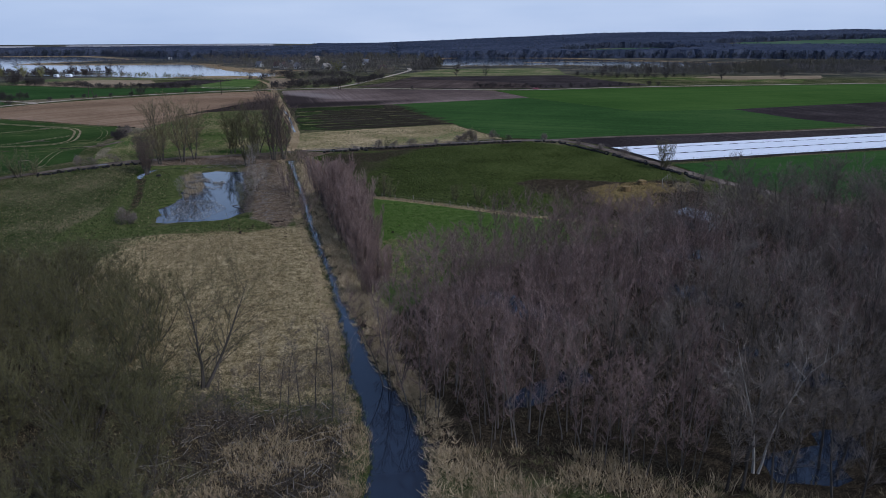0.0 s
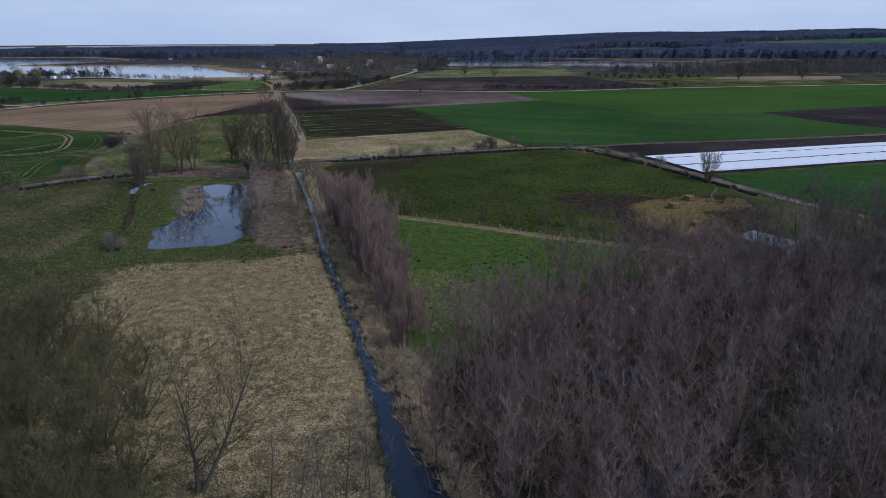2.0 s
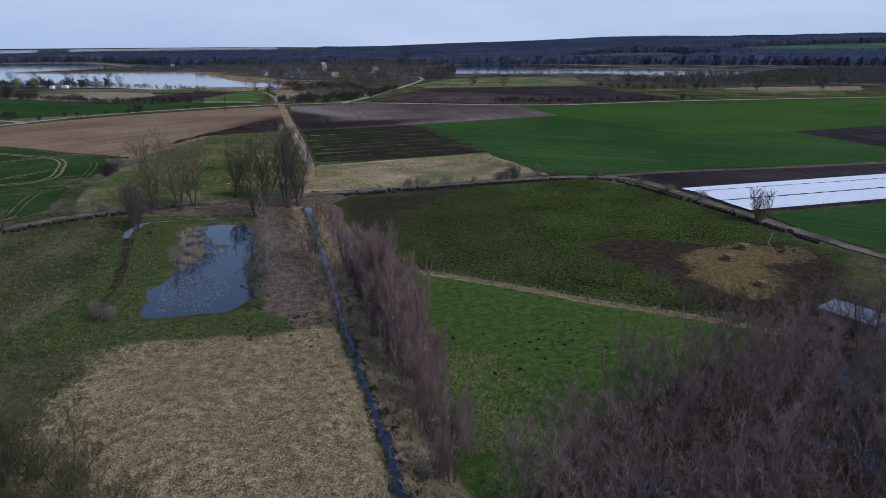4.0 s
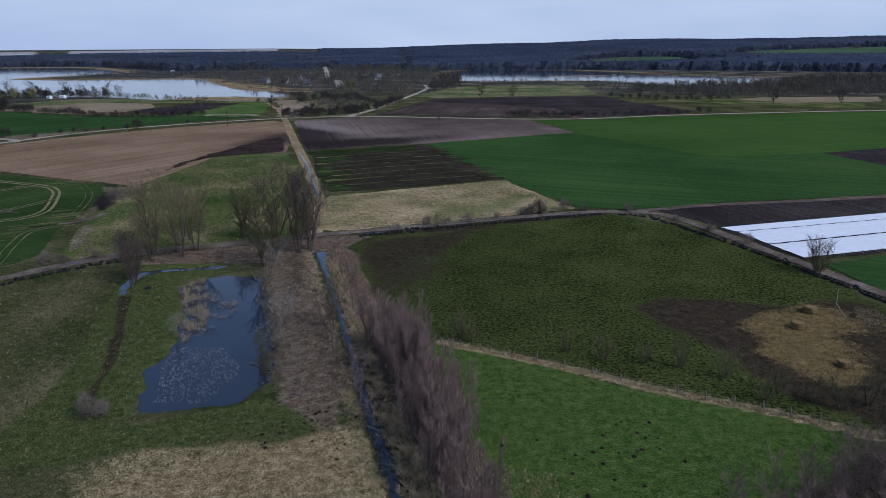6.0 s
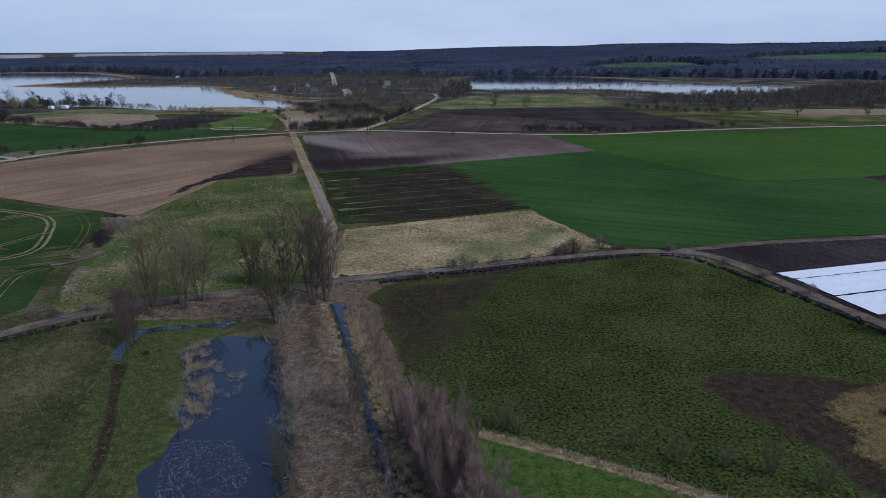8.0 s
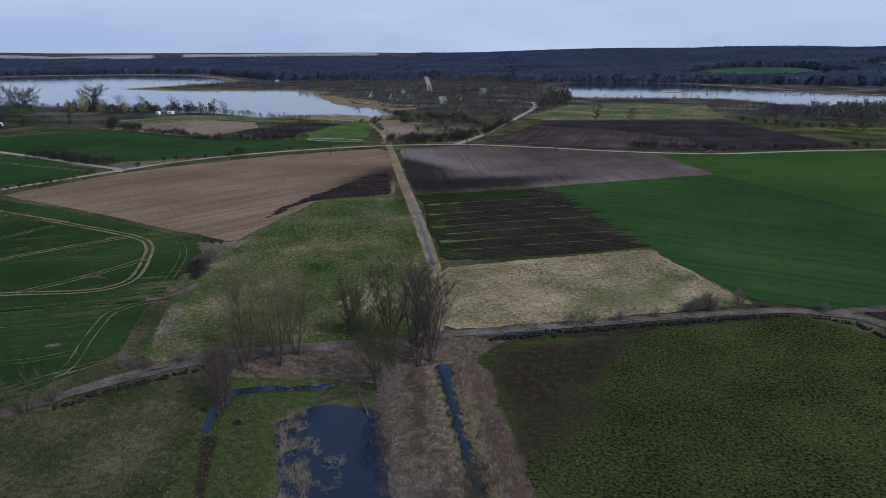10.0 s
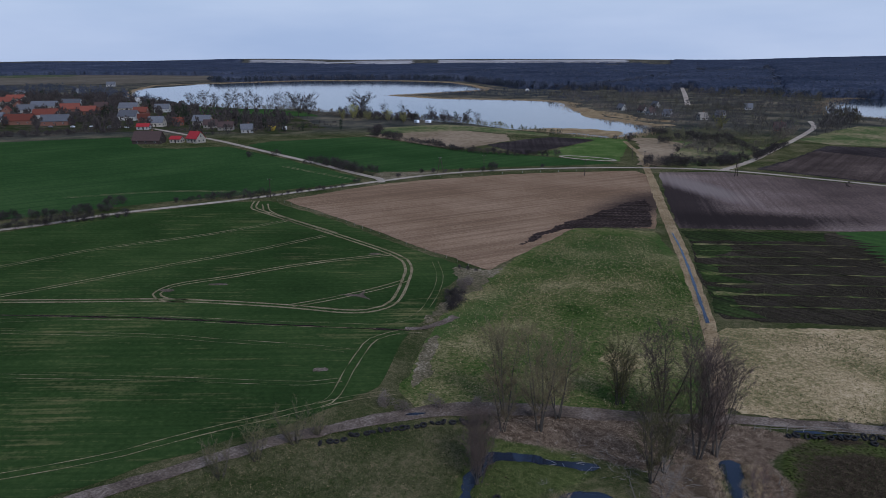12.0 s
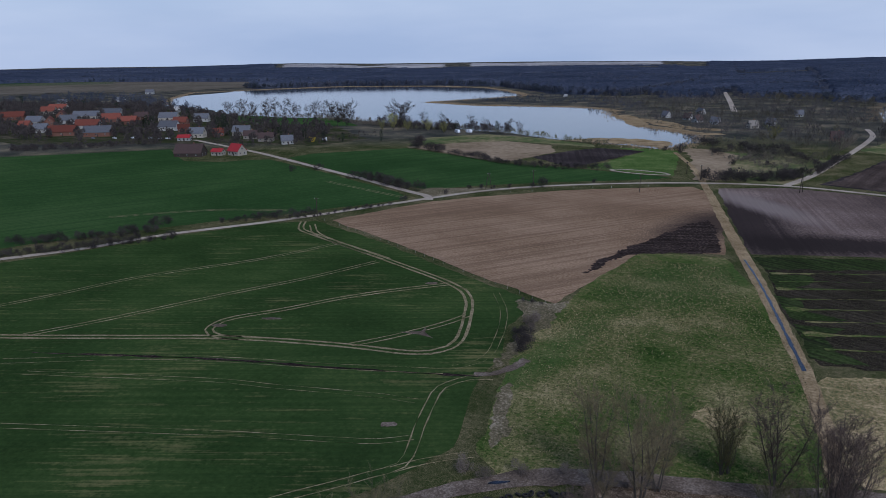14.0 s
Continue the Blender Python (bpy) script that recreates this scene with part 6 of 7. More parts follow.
band("reed_belt", [(-40, 1160), (33, 1166), (100, 1140), (170, 1116), (275, 980), (335, 912), (405, 912)], lambda u: 13.0, 0.2, REEDBANK, "tan reed belt behind the shallow lake", "reed", wob=3, step=8)
band("reed_belt", [(100, 930), (165, 962), (240, 966), (300, 940), (378, 862)], lambda u: 8.0, 0.22, REEDBANK, "tan reed strip in the shallow lake", "reed", wob=2, step=6)
EAST = [(-25, 872), (34, 851), (151, 851), (204, 768), (271, 782), (349, 837), (400, 905), (330, 905), (269, 975), (163, 1111), (33, 1157), (-9, 1114), (-25, 1024)]
g = random.Random(42)
pts = resample(EAST, 3.0, True)
tufts("east_reeds", [(pts[i][0] + g.gauss(0, 8), pts[i][1] + g.gauss(0, 8)) for i in [g.randrange(len(pts)) for _ in range(3500)]], 1.5, 4, REEDFAR, "belt of dry tan reeds round the shallow lake", "reed", wide=0.3, lean=0.4)

# ---- trees and hedges of the middle distance ----
hedge_bush = Kind("hedge_bush", range(201, 206), DARKBARK, HEDGE, "rounded bare hedge bush beside the fields", "shrub", "hedge bushes",
                  height=3.3, spread=2.2, slivers=440, length=0.75, wide=0.13)


def hedge(pts, gap, lo, hi, seed):
    r = random.Random(seed)
    for x, y in resample(pts, gap):
        hedge_bush.put(x + r.uniform(-1, 1), y + r.uniform(-1, 1), r.uniform(lo, hi))


hedge([(-320, 253), (-308, 266), (-297, 277), (-290, 290)], 3.0, 0.8, 1.3, 1)
hedge([(-300, 297), (-296, 303)], 3.0, 0.9, 1.2, 2)
hedge([(-276, 314), (-262, 331), (-252, 345)], 3.2, 0.5, 1.1, 3)
hedge([(-290, 427), (-276, 424), (-264, 418), (-252, 412), (-246, 412)], 3.2, 0.9, 1.7, 4)
hedge([(-329, 556), (-322, 551)], 3.5, 2.0, 2.5, 5)
hedge([(-312, 545), (-296, 537)], 4.0, 1.3, 1.9, 6)
hedge([(-282, 529), (-262, 521), (-252, 518)], 4.0, 1.0, 1.6, 7)
hedge([(-250, 514), (-236, 507), (-214, 503), (-194, 505), (-172, 512)], 4.4, 0.9, 1.3, 8)
hedge([(-116, 497), (-112, 496)], 3.0, 1.2, 1.5, 9)
hedge([(-106, 503), (-96, 504)], 3.0, 1.3, 1.7, 10)
hedge([(-90, 508), (-78, 514), (-70, 530)], 3.4, 1.2, 1.9, 11)
hedge([(-64, 545), (-58, 580), (-52, 610)], 5.0, 1.0, 1.6, 12)
hedge([(-119, 260), (-116, 256), (-114, 250)], 1.8, 0.5, 0.9, 15)
hedge([(-127, 282), (-121, 281)], 2.6, 0.3, 0.5, 16)
hedge([(-308, 241), (-296, 256), (-284, 272), (-275, 286)], 2.6, 0.6, 1.1, 18)
hedge([(-256, 332), (-248, 340), (-242, 356), (-232, 374)], 3.4, 0.3, 0.8, 19)
hedge([(22, 498), (45, 497), (66, 493)], 3.2, 0.6, 1.2, 20)
hedge([(62, 486), (100, 498), (150, 510)], 7.0, 0.5, 1.1, 13)
hedge([(118, 640), (150, 600), (200, 610)], 9.0, 0.7, 1.3, 14)
for x, y, s in ((-238, 409, 1.6), (-222, 408, 0.8), (-217, 424, 0.7), (-206, 430, 0.6), (-190, 442, 0.8), (-186, 446, 1.5), (-166, 468, 0.7), (-338, 429, 1.1), (-327, 440, 1.2), (-200, 436, 0.7), (-212, 428, 0.8), (-232, 386, 0.8), (-148, 596, 1.2),
                (-152, 612, 1.4), (-160, 606, 1.0)):
    hedge_bush.put(x, y, s)
r = random.Random(31)
for x, y, s in ((-117, 508, 1.5), (-107, 508, 1.7), (-102, 508, 1.9), (-97, 509, 1.6), (-80, 521, 1.9), (-75, 524, 1.6), (-124, 602, 1.5), (-128, 606, 1.2), (-156, 664, 1.6), (-89, 629, 1.8), (-95, 622, 1.9), (-102, 612, 1.7), (-108, 622, 2.0), (-114, 632, 1.8),
                (-84, 612, 1.7), (-78, 600, 1.5), (-72, 585, 1.6), (-92, 604, 1.4), (-120, 622, 1.5), (-134, 640, 1.8), (-142, 648, 1.6), (-98, 588, 1.2), (-110, 560, 0.9), (-90, 560, 1.1), (-66, 570, 1.4)):
    hedge_bush.put(x, y, s, squash=1.25)
lone = Kind("bare_tree", range(211, 216), DARKBARK, HEDGE, "bare broad-crowned deciduous tree by the lake", "tree", "trees of the middle distance",
            height=13.5, stems=1, stem_r=0.26, lean=0.04, low=0.18, limbs=30, limb_len=0.36, limb_up=0.32, twigs=66, twig_len=1.3, twig_w=0.1, sub=2, twig_up=0.05)
for x, y, s in ((11, 626, 0.85), (36, 627, 0.7), (140, 641, 0.8), (-416, 672, 1.45), (-424, 680, 1.4), (-408, 668, 1.5), (-476, 655, 1.25), (-462, 650, 1.15), (-340, 668, 0.9), (-328, 672, 0.7), (-300, 660, 0.8), (-290, 658, 0.7), (-440, 694, 1.1),
                (-395, 680, 0.9), (-370, 672, 0.9), (-20, 470, 0.25), (165, 590, 0.7), (178, 585, 0.6), (215, 565, 0.8), (260, 560, 0.7)):
    lone.put(x, y, s)
r = random.Random(8)
for x, y in resample([(-668, 706), (-620, 706), (-581, 704), (-530, 716), (-490, 702)], 9.5):
    lone.put(x + r.uniform(-3, 3), y + r.uniform(-4, 4) - 4, r.uniform(0.9, 1.35), label="bare tree in a row along the lake shore")
budding = Kind("willow_tree", range(221, 223), BARK, SPRINGLEAF, "rounded willow in yellow-green spring leaf", "tree", "trees of the middle distance",
               height=11.0, stems=4, stem_r=0.2, lean=0.06, low=0.15, limbs=16, limb_len=0.36, limb_up=0.9, twigs=26, twig_len=1.0, twig_w=0.2, splay=0.3)
for x, y, s in ((-408, 648, 1.2), (-415, 640, 0.8), (-392, 645, 0.75), (-372, 648, 0.85), (-352, 640, 0.8), (-100, 690, 1.0)):
    budding.put(x, y, s)
forsythia = Kind("flowering_shrub", [225], BARK, plain_mat("yellow_blossom", (0.4, 0.3, 0.03), (0.55, 0.43, 0.06), 3, 0.8), "yellow flowering garden shrub", "shrub", "", height=4.0, stems=8, stem_r=0.05, lean=0.25, low=0.1, limbs=8,
                 limb_len=0.3, twigs=18, twig_len=0.6, twig_w=0.16, splay=0.4)
forsythia.put(-418, 547, 1.0)
spruce = Kind("spruce_tree", range(231, 234), BARK, CONIFER, "dark narrow evergreen spruce in a garden", "tree", "garden evergreens",
              height=11.0, stems=1, stem_r=0.2, lean=0.01, low=0.06, limbs=70, limb_len=0.15, limb_up=0.05, twigs=9, twig_len=0.9, twig_w=0.32, twig_up=-0.15)
for x, y, s in ((-625, 560, 1.25), (-621, 562, 1.2), (-632, 563, 1.1), (-553, 579, 1.3), (-548, 582, 1.4), (-545, 577, 1.2), (-524, 563, 0.9), (-452, 548, 1.0), (-506, 566, 0.8), (-674, 652, 1.1), (-815, 568, 1.1), (-724, 535, 0.9),
                (-634, 540, 0.8), (-915, 698, 1.3), (-1053, 699, 1.4), (-729, 495, 0.9), (-831, 683, 1.2), (-843, 772, 1.2), (-372, 575, 0.8), (-437, 560, 0.9), (-345, 650, 0.7), (-312, 662, 0.9), (-395, 556, 0.7), (-410, 552, 0.8)):
    spruce.put(x, y, s)
VILLAGE = [(-980, 560), (-800, 500), (-640, 452), (-590, 470), (-540, 500), (-440, 505), (-400, 540), (-470, 640), (-600, 660), (-680, 700), (-860, 770), (-1000, 760), (-1150, 700)]
wood_in("village_back", [(-700, 700), (-800, 770), (-880, 800), (-1000, 890), (-1200, 900), (-1200, 740), (-1000, 740), (-860, 740)], 12, 8, 13, HAZEWOOD, "bare trees behind the village", 52, 24, wide=0.035)
wood_in("village_hedge", [(-592, 408), (-545, 452), (-522, 488), (-530, 494), (-556, 462), (-600, 418)], 2.8, 3.5, 6.5, HEDGE, "brown hedge below the village", 53, 30, low=0.0)
wood_in("shore_bushes", [(-640, 690), (-560, 706), (-470, 672), (-400, 655), (-360, 655), (-290, 646), (-240, 624), (-205, 612), (-200, 622), (-240, 636), (-290, 668), (-350, 680), (-440, 700), (-540, 728), (-640, 712)], 3.8, 2.0, 6, SCRUB, "low bare bushes along the lake shore", 54, 24, low=0.0)
wood_in("shore_thicket", [(-445, 668), (-400, 658), (-352, 660), (-300, 660), (-302, 668), (-352, 674), (-400, 676), (-440, 690)], 5.0, 5, 11, HEDGE, "dark thicket of bare bushes on the lake shore", 56, 70, wide=0.035, low=0.0)
wood_in("garden_bushes", [(-470, 560), (-400, 556), (-380, 580), (-400, 620), (-460, 610)], 9, 2, 5, HEDGE, "bare garden bushes and small trees", 55, 24, low=0.0)


# ---- buildings ----
def house(x, y, turn, long, wide, eave, ridge, wall, roof, label, windows=3, chimney=True, name="house", group="village houses", z=0.0):
    """A gabled house: walls with gables, two roof slopes with eaves, chimney, windows and a door."""
    thing = base(name, Matrix.Translation((x, y, z)) @ Matrix.Rotation(radians(turn), 4, "Z"), label, "house" if name == "house" else name, group)
    L2, W2 = long / 2, wide / 2
    bm = bmesh.new()
    prof = [(-W2, 0), (W2, 0), (W2, eave), (0, ridge), (-W2, eave)]
    ends = [[bm.verts.new((sx * L2, py, pz)) for py, pz in prof] for sx in (-1, 1)]
    bm.faces.new(ends[0][::-1])
    bm.faces.new(ends[1])
    for i in range(5):
        j = (i + 1) % 5
        bm.faces.new((ends[0][i], ends[0][j], ends[1][j], ends[1][i]))
    bmesh.ops.recalc_face_normals(bm, faces=bm.faces)
    part("wall", bm, wall, thing)
    slope = (ridge - eave) / W2
    for side in (-1, 1):
        bm = bmesh.new()
        o, t = 0.45, 0.18
        top, low_z = ridge + 0.12, eave - slope * o + 0.12
        quad = [(-L2 - o, 0, top), (L2 + o, 0, top), (L2 + o, side * (W2 + o), low_z), (-L2 - o, side * (W2 + o), low_z)]
        a = [bm.verts.new(v) for v in quad]
        b = [bm.verts.new((v[0], v[1], v[2] + t)) for v in quad]
        bm.faces.new(a)
        bm.faces.new(b)
        for i in range(4):
            j = (i + 1) % 4
            bm.faces.new((a[i], a[j], b[j], b[i]))
        bmesh.ops.recalc_face_normals(bm, faces=bm.faces)
        part("roof", bm, roof, thing)
    if chimney:
        part("chimney", box_bm((L2 * 0.3, 0.4, ridge + 0.4), (0.7, 0.7, 1.6), bevel=0.05), BRICKWALL, thing)
    for i in range(windows):
        u = -L2 + long * (i + 0.5) / windows
        for side in (-1, 1):
            win = part("window", box_bm((u, side * (W2 + 0.02), eave * 0.55), (1.15, 0.08, 1.3)), WHITEWALL, thing)
            part("pane", box_bm((u, side * (W2 + 0.06), eave * 0.55), (0.95, 0.06, 1.1)), GLASS, win)
    for sx in (-1, 1):
        for v, hz in ((-W2 * 0.45, eave * 0.5), (W2 * 0.45, eave * 0.5), (0, eave + (ridge - eave) * 0.35)):
            win = part("window", box_bm((sx * (L2 + 0.02), v, hz), (0.08, 1.1, 1.3)), WHITEWALL, thing)
            part("pane", box_bm((sx * (L2 + 0.06), v, hz), (0.06, 0.9, 1.1)), GLASS, win)
    part("door", box_bm((L2 * 0.1, -W2 - 0.03, 1.05), (1.0, 0.1, 2.1)), DARKWOOD, thing)
    return thing


HOUSES = [  # x, y, turn, length, width, eave, ridge, wall, roof, label
    (-421, 469, -6, 10.5, 8, 3.2, 7.6, PLASTER, BRIGHT_RED, "cream house with bright red tiled roof"),
    (-448, 452, 24, 19, 11, 2.6, 8.2, DARKWOOD, BROWN_ROOF, "long dark barn with brown roof"),
    (-433, 463, 16, 8, 6, 2.6, 4.4, PLASTER, BRIGHT_RED, "low cream annex with bright red roof"),
    (-658, 497, 40, 23, 12, 3.8, 8.8, BRICKWALL, RED_TILE, "brick barn with red tiled roof among bare gardens"),
    (-623, 507, 34, 23, 12, 3.8, 8.8, BRICKWALL, GREY_ROOF, "brick barn with grey slate roof among bare gardens"),
    (-690, 545, 34, 22, 12, 3.8, 8.8, WHITEWALL, RED_TILE, "white barn with red tiled roof among bare gardens"),
    (-766, 555, -40, 14, 9, 3.8, 8.2, BRICKWALL, RED_TILE, "brick house with red tiled roof among bare gardens"),
    (-781, 549, 22, 17, 11, 3.8, 8.8, WHITEWALL, GREY_ROOF, "white house with grey slate roof among bare gardens"),
    (-763, 527, 28, 11, 8, 2.9, 6.6, BRICKWALL, RED_TILE, "brick cottage with red tiled roof among bare gardens"),
    (-865, 576, 40, 24, 12, 3.8, 8.8, BRICKWALL, RED_TILE, "brick barn with red tiled roof among bare gardens"),
    (-931, 673, 30, 22, 12, 3.8, 8.8, PLASTER, RED_TILE, "cream plaster barn with red tiled roof among bare gardens"),
    (-760, 572, 46, 17, 11, 3.8, 8.8, WHITEWALL, GREY_ROOF, "white house with grey slate roof among bare gardens"),
    (-789, 613, 30, 28, 12, 3.8, 8.8, PLASTER, GREY_ROOF, "cream plaster barn with grey slate roof among bare gardens"),
    (-793, 648, 28, 22, 12, 3.8, 8.8, WHITEWALL, GREY_ROOF, "white barn with grey slate roof among bare gardens"),
    (-731, 601, 40, 19, 12, 3.8, 8.8, BRICKWALL, RED_TILE, "brick house with red tiled roof among bare gardens"),
    (-690, 591, 30, 15, 9, 3.8, 8.2, BRICKWALL, RED_TILE, "brick house with red tiled roof among bare gardens"),
    (-721, 631, 30, 14, 9, 3.8, 8.2, BRICKWALL, BROWN_ROOF, "brick house with dark brown roof among bare gardens"),
    (-601, 565, 22, 17, 11, 3.8, 8.8, WHITEWALL, GREY_ROOF, "white house with grey slate roof among bare gardens"),
    (-681, 633, 28, 19, 12, 3.8, 8.8, PLASTER, GREY_ROOF, "cream plaster house with grey slate roof among bare gardens"),
    (-629, 603, 22, 14, 9, 3.8, 8.2, BRICKWALL, RED_TILE, "brick house with red tiled roof among bare gardens"),
    (-580, 563, 46, 10, 8, 2.9, 6.6, BRICKWALL, RED_TILE, "brick cottage with red tiled roof among bare gardens"),
    (-524, 514, 30, 10, 6, 2.6, 4.6, WHITEWALL, BRIGHT_RED, "white cottage with bright red roof among bare gardens"),
    (-532, 535, 22, 13, 8, 3.8, 8.2, PLASTER, GREY_ROOF, "cream plaster house with grey slate roof among bare gardens"),
    (-523, 550, 46, 9, 8, 2.9, 6.6, BRICKWALL, RED_TILE, "brick cottage with red tiled roof among bare gardens"),
    (-506, 561, 22, 15, 9, 3.8, 8.2, GREYWOOD, GREY_ROOF, "grey wooden house with grey slate roof among bare gardens"),
    (-430, 531, 46, 9, 8, 2.9, 6.6, WHITEWALL, GREY_ROOF, "white cottage with grey slate roof among bare gardens"),
    (-458, 538, 34, 12, 8, 2.9, 6.6, GREYWOOD, BROWN_ROOF, "grey wooden house with dark brown roof among bare gardens"),
    (-482, 546, 34, 11, 8, 2.9, 6.6, GREYWOOD, BROWN_ROOF, "grey wooden cottage with dark brown roof among bare gardens"),
    (-765, 715, 34, 9, 8, 2.9, 6.6, WHITEWALL, WHITEWALL, "white cottage with white roof among bare gardens"),
    (-1060, 764, 28, 12, 8, 2.9, 6.6, WHITEWALL, GREY_ROOF, "white house with grey slate roof among bare gardens"),
    (-1015, 828, 28, 12, 8, 2.9, 6.6, WHITEWALL, GREY_ROOF, "white house with grey slate roof among bare gardens"),
    (-1139, 982, 34, 14, 9, 3.8, 8.2, WHITEWALL, GREY_ROOF, "white house with grey slate roof among bare gardens"),
    (-700, 504, 30, 13, 8, 3.8, 8.2, WHITEWALL, GREY_ROOF, "white house with grey slate roof among bare gardens"),
    (-830, 610, -40, 16, 10, 3.8, 8.2, BRICKWALL, RED_TILE, "brick house with red tiled roof among bare gardens"),
    (-900, 640, 30, 17, 11, 3.8, 8.8, PLASTER, RED_TILE, "cream plaster house with red tiled roof among bare gardens"),
    (-640, 640, 28, 15, 9, 3.8, 8.2, WHITEWALL, GREY_ROOF, "white house with grey slate roof among bare gardens"),
]
for x, y, turn, long, wide, eave, ridge, wall, roof, label in HOUSES:
    house(x, y, turn, long, wide, eave, ridge, wall, roof, label)


def behind_houses(x, y, g):
    """Gardens on the field side of the houses are open; trees stand behind and between."""
    ok = np.ones(np.shape(x), bool)
    for hx, hy, _, long, *_ in HOUSES:
        ok &= line_dist(x, y, [(hx, hy), (hx + 42, hy - 30)]) > 0.4 * long
    return ok


wood_in("village_trees", VILLAGE, 11.5, 6, 12, HEDGE, "tall bare garden and street trees of the village", 51, 44, behind_houses, wide=0.06, low=0.1)
wood_in("village_bushes", VILLAGE, 7.5, 1.5, 4.5, HEDGE, "dark bare garden bushes of the village", 57, 26, behind_houses, wide=0.06, low=0.0)
COTTAGES = [(-213, 850, -35, WHITEWALL, GREY_ROOF, "white lakeside cottage with steep grey roof"), (-188, 832, -30, WHITEWALL, BROWN_ROOF, "white lakeside cottage with dark roof"),
            (-188, 899, -40, WHITEWALL, GREY_ROOF, "white cottage with dark gable among scrub"), (-158, 800, -20, WHITEWALL, GREY_ROOF, "small white cottage in the wood"),
            (-124, 777, 40, PLASTER, GREYWOOD, "cream cottage with pale roof"), (-112, 806, -25, WHITEWALL, GREY_ROOF, "white cottage with blue-grey roof"), (-59, 713, 10, BRICKWALL, BROWN_ROOF, "dark red cottage beside the road"),
            (-96, 905, 10, WHITEWALL, GREY_ROOF, "long low white cottage in the scrub"), (-415, 1118, 0, WHITEWALL, WHITEWALL, "small white hut on the far shore"), (-176, 812, 60, WHITEWALL, BROWN_ROOF, "small white outbuilding beside the cottages")]
for x, y, turn, wall, roof, label in COTTAGES:
    k = 0.45 if "hut" in label else 0.8
    house(x, y, turn, 10 * k, 8 * k, 3.0 * k, 8.0 * k, wall, roof, label, windows=2, group="lakeside cottages")

# tin-roofed shed at the wood edge
shed = base("shed", Matrix.Translation((48.2, 129.5, -0.1)) @ Matrix.Rotation(radians(-58), 4, "Z"), "low shed with pale corrugated roof among trees", "shed")
part("wall", box_bm((0, 0, 1.1), (8, 3.6, 2.2)), GREYWOOD, shed)
bm = bmesh.new()
n = 40
lo_row, hi_row = [], []
for i in range(n + 1):
    xx = -4.3 + 8.6 * i / n
    lo_row.append(bm.verts.new((xx, -2.2, 2.3 + 0.06 * (i % 2))))
    hi_row.append(bm.verts.new((xx, 2.2, 2.75 + 0.06 * (i % 2))))
for i in range(n):
    bm.faces.new((lo_row[i], lo_row[i + 1], hi_row[i + 1], hi_row[i]))
part("roof", bm, METAL, shed, "pale corrugated sheet roof")
part("door", box_bm((4.03, 0, 1.0), (0.1, 2.8, 1.9)), METAL, shed, "pale sheet end wall")


# ---- the white film field ----
film_lines = [((53.7, 226.4), (166, 259.0)), ((56.3, 222), (160, 250.8)), ((59.4, 210.9), (148, 237.6)), ((62.4, 200.2), (140, 223.4))]
for i in range(3):
    (a, b), (c, d) = film_lines[i], film_lines[i + 1]
    bm = bmesh.new()
    n, k = 60, 5
    rows = []
    for u in range(n + 1):
        row = []
        for v in range(k + 1):
            f, e = u / n, (0.01, 0.004, 0.022)[i] + (0.975, 0.976, 0.97)[i] * v / k
            x = (a[0] + (b[0] - a[0]) * f) * (1 - e) + (c[0] + (d[0] - c[0]) * f) * e
            y = (a[1] + (b[1] - a[1]) * f) * (1 - e) + (c[1] + (d[1] - c[1]) * f) * e
            row.append(bm.verts.new((x, y, 0.26 + 0.06 * math.sin(u * 1.9 + v) * math.sin(v * 2.1 + i) + 0.08 * (v % 2))))
        rows.append(row)
    for u in range(n):
        for v in range(k):
            bm.faces.new((rows[u][v], rows[u + 1][v], rows[u + 1][v + 1], rows[u][v + 1]))
    bmesh.ops.recalc_face_normals(bm, faces=bm.faces)
    tagged(part("crop_film", bm, FILM), "white plastic crop film spread over seed beds", "crop film", "strips of crop film")
sheet("film_bed", [(52.8, 227.3), (168, 260.5), (142, 222), (62, 199)], 0.06, PEAT, "dark soil between the strips of film", "field", wob=0.3)


# ---- fences, tyres, poles ----
def stake(name, x, y, h, r0, material, label, group, tilt=0.0, turn=0.0, category="post", z=None):
    bm = bmesh.new()
    bmesh.ops.create_cone(bm, cap_ends=True, segments=6, radius1=r0, radius2=r0 * 0.85, depth=h + 0.3, matrix=Matrix.Translation((0, 0, (h - 0.3) / 2)))
    ob = part(name, bm, material)
    ob.matrix_basis = Matrix.Translation((x, y, land_at(x, y) if z is None else z)) @ Euler((tilt, 0, turn)).to_matrix().to_4x4()
    return tagged(ob, label, category, group)


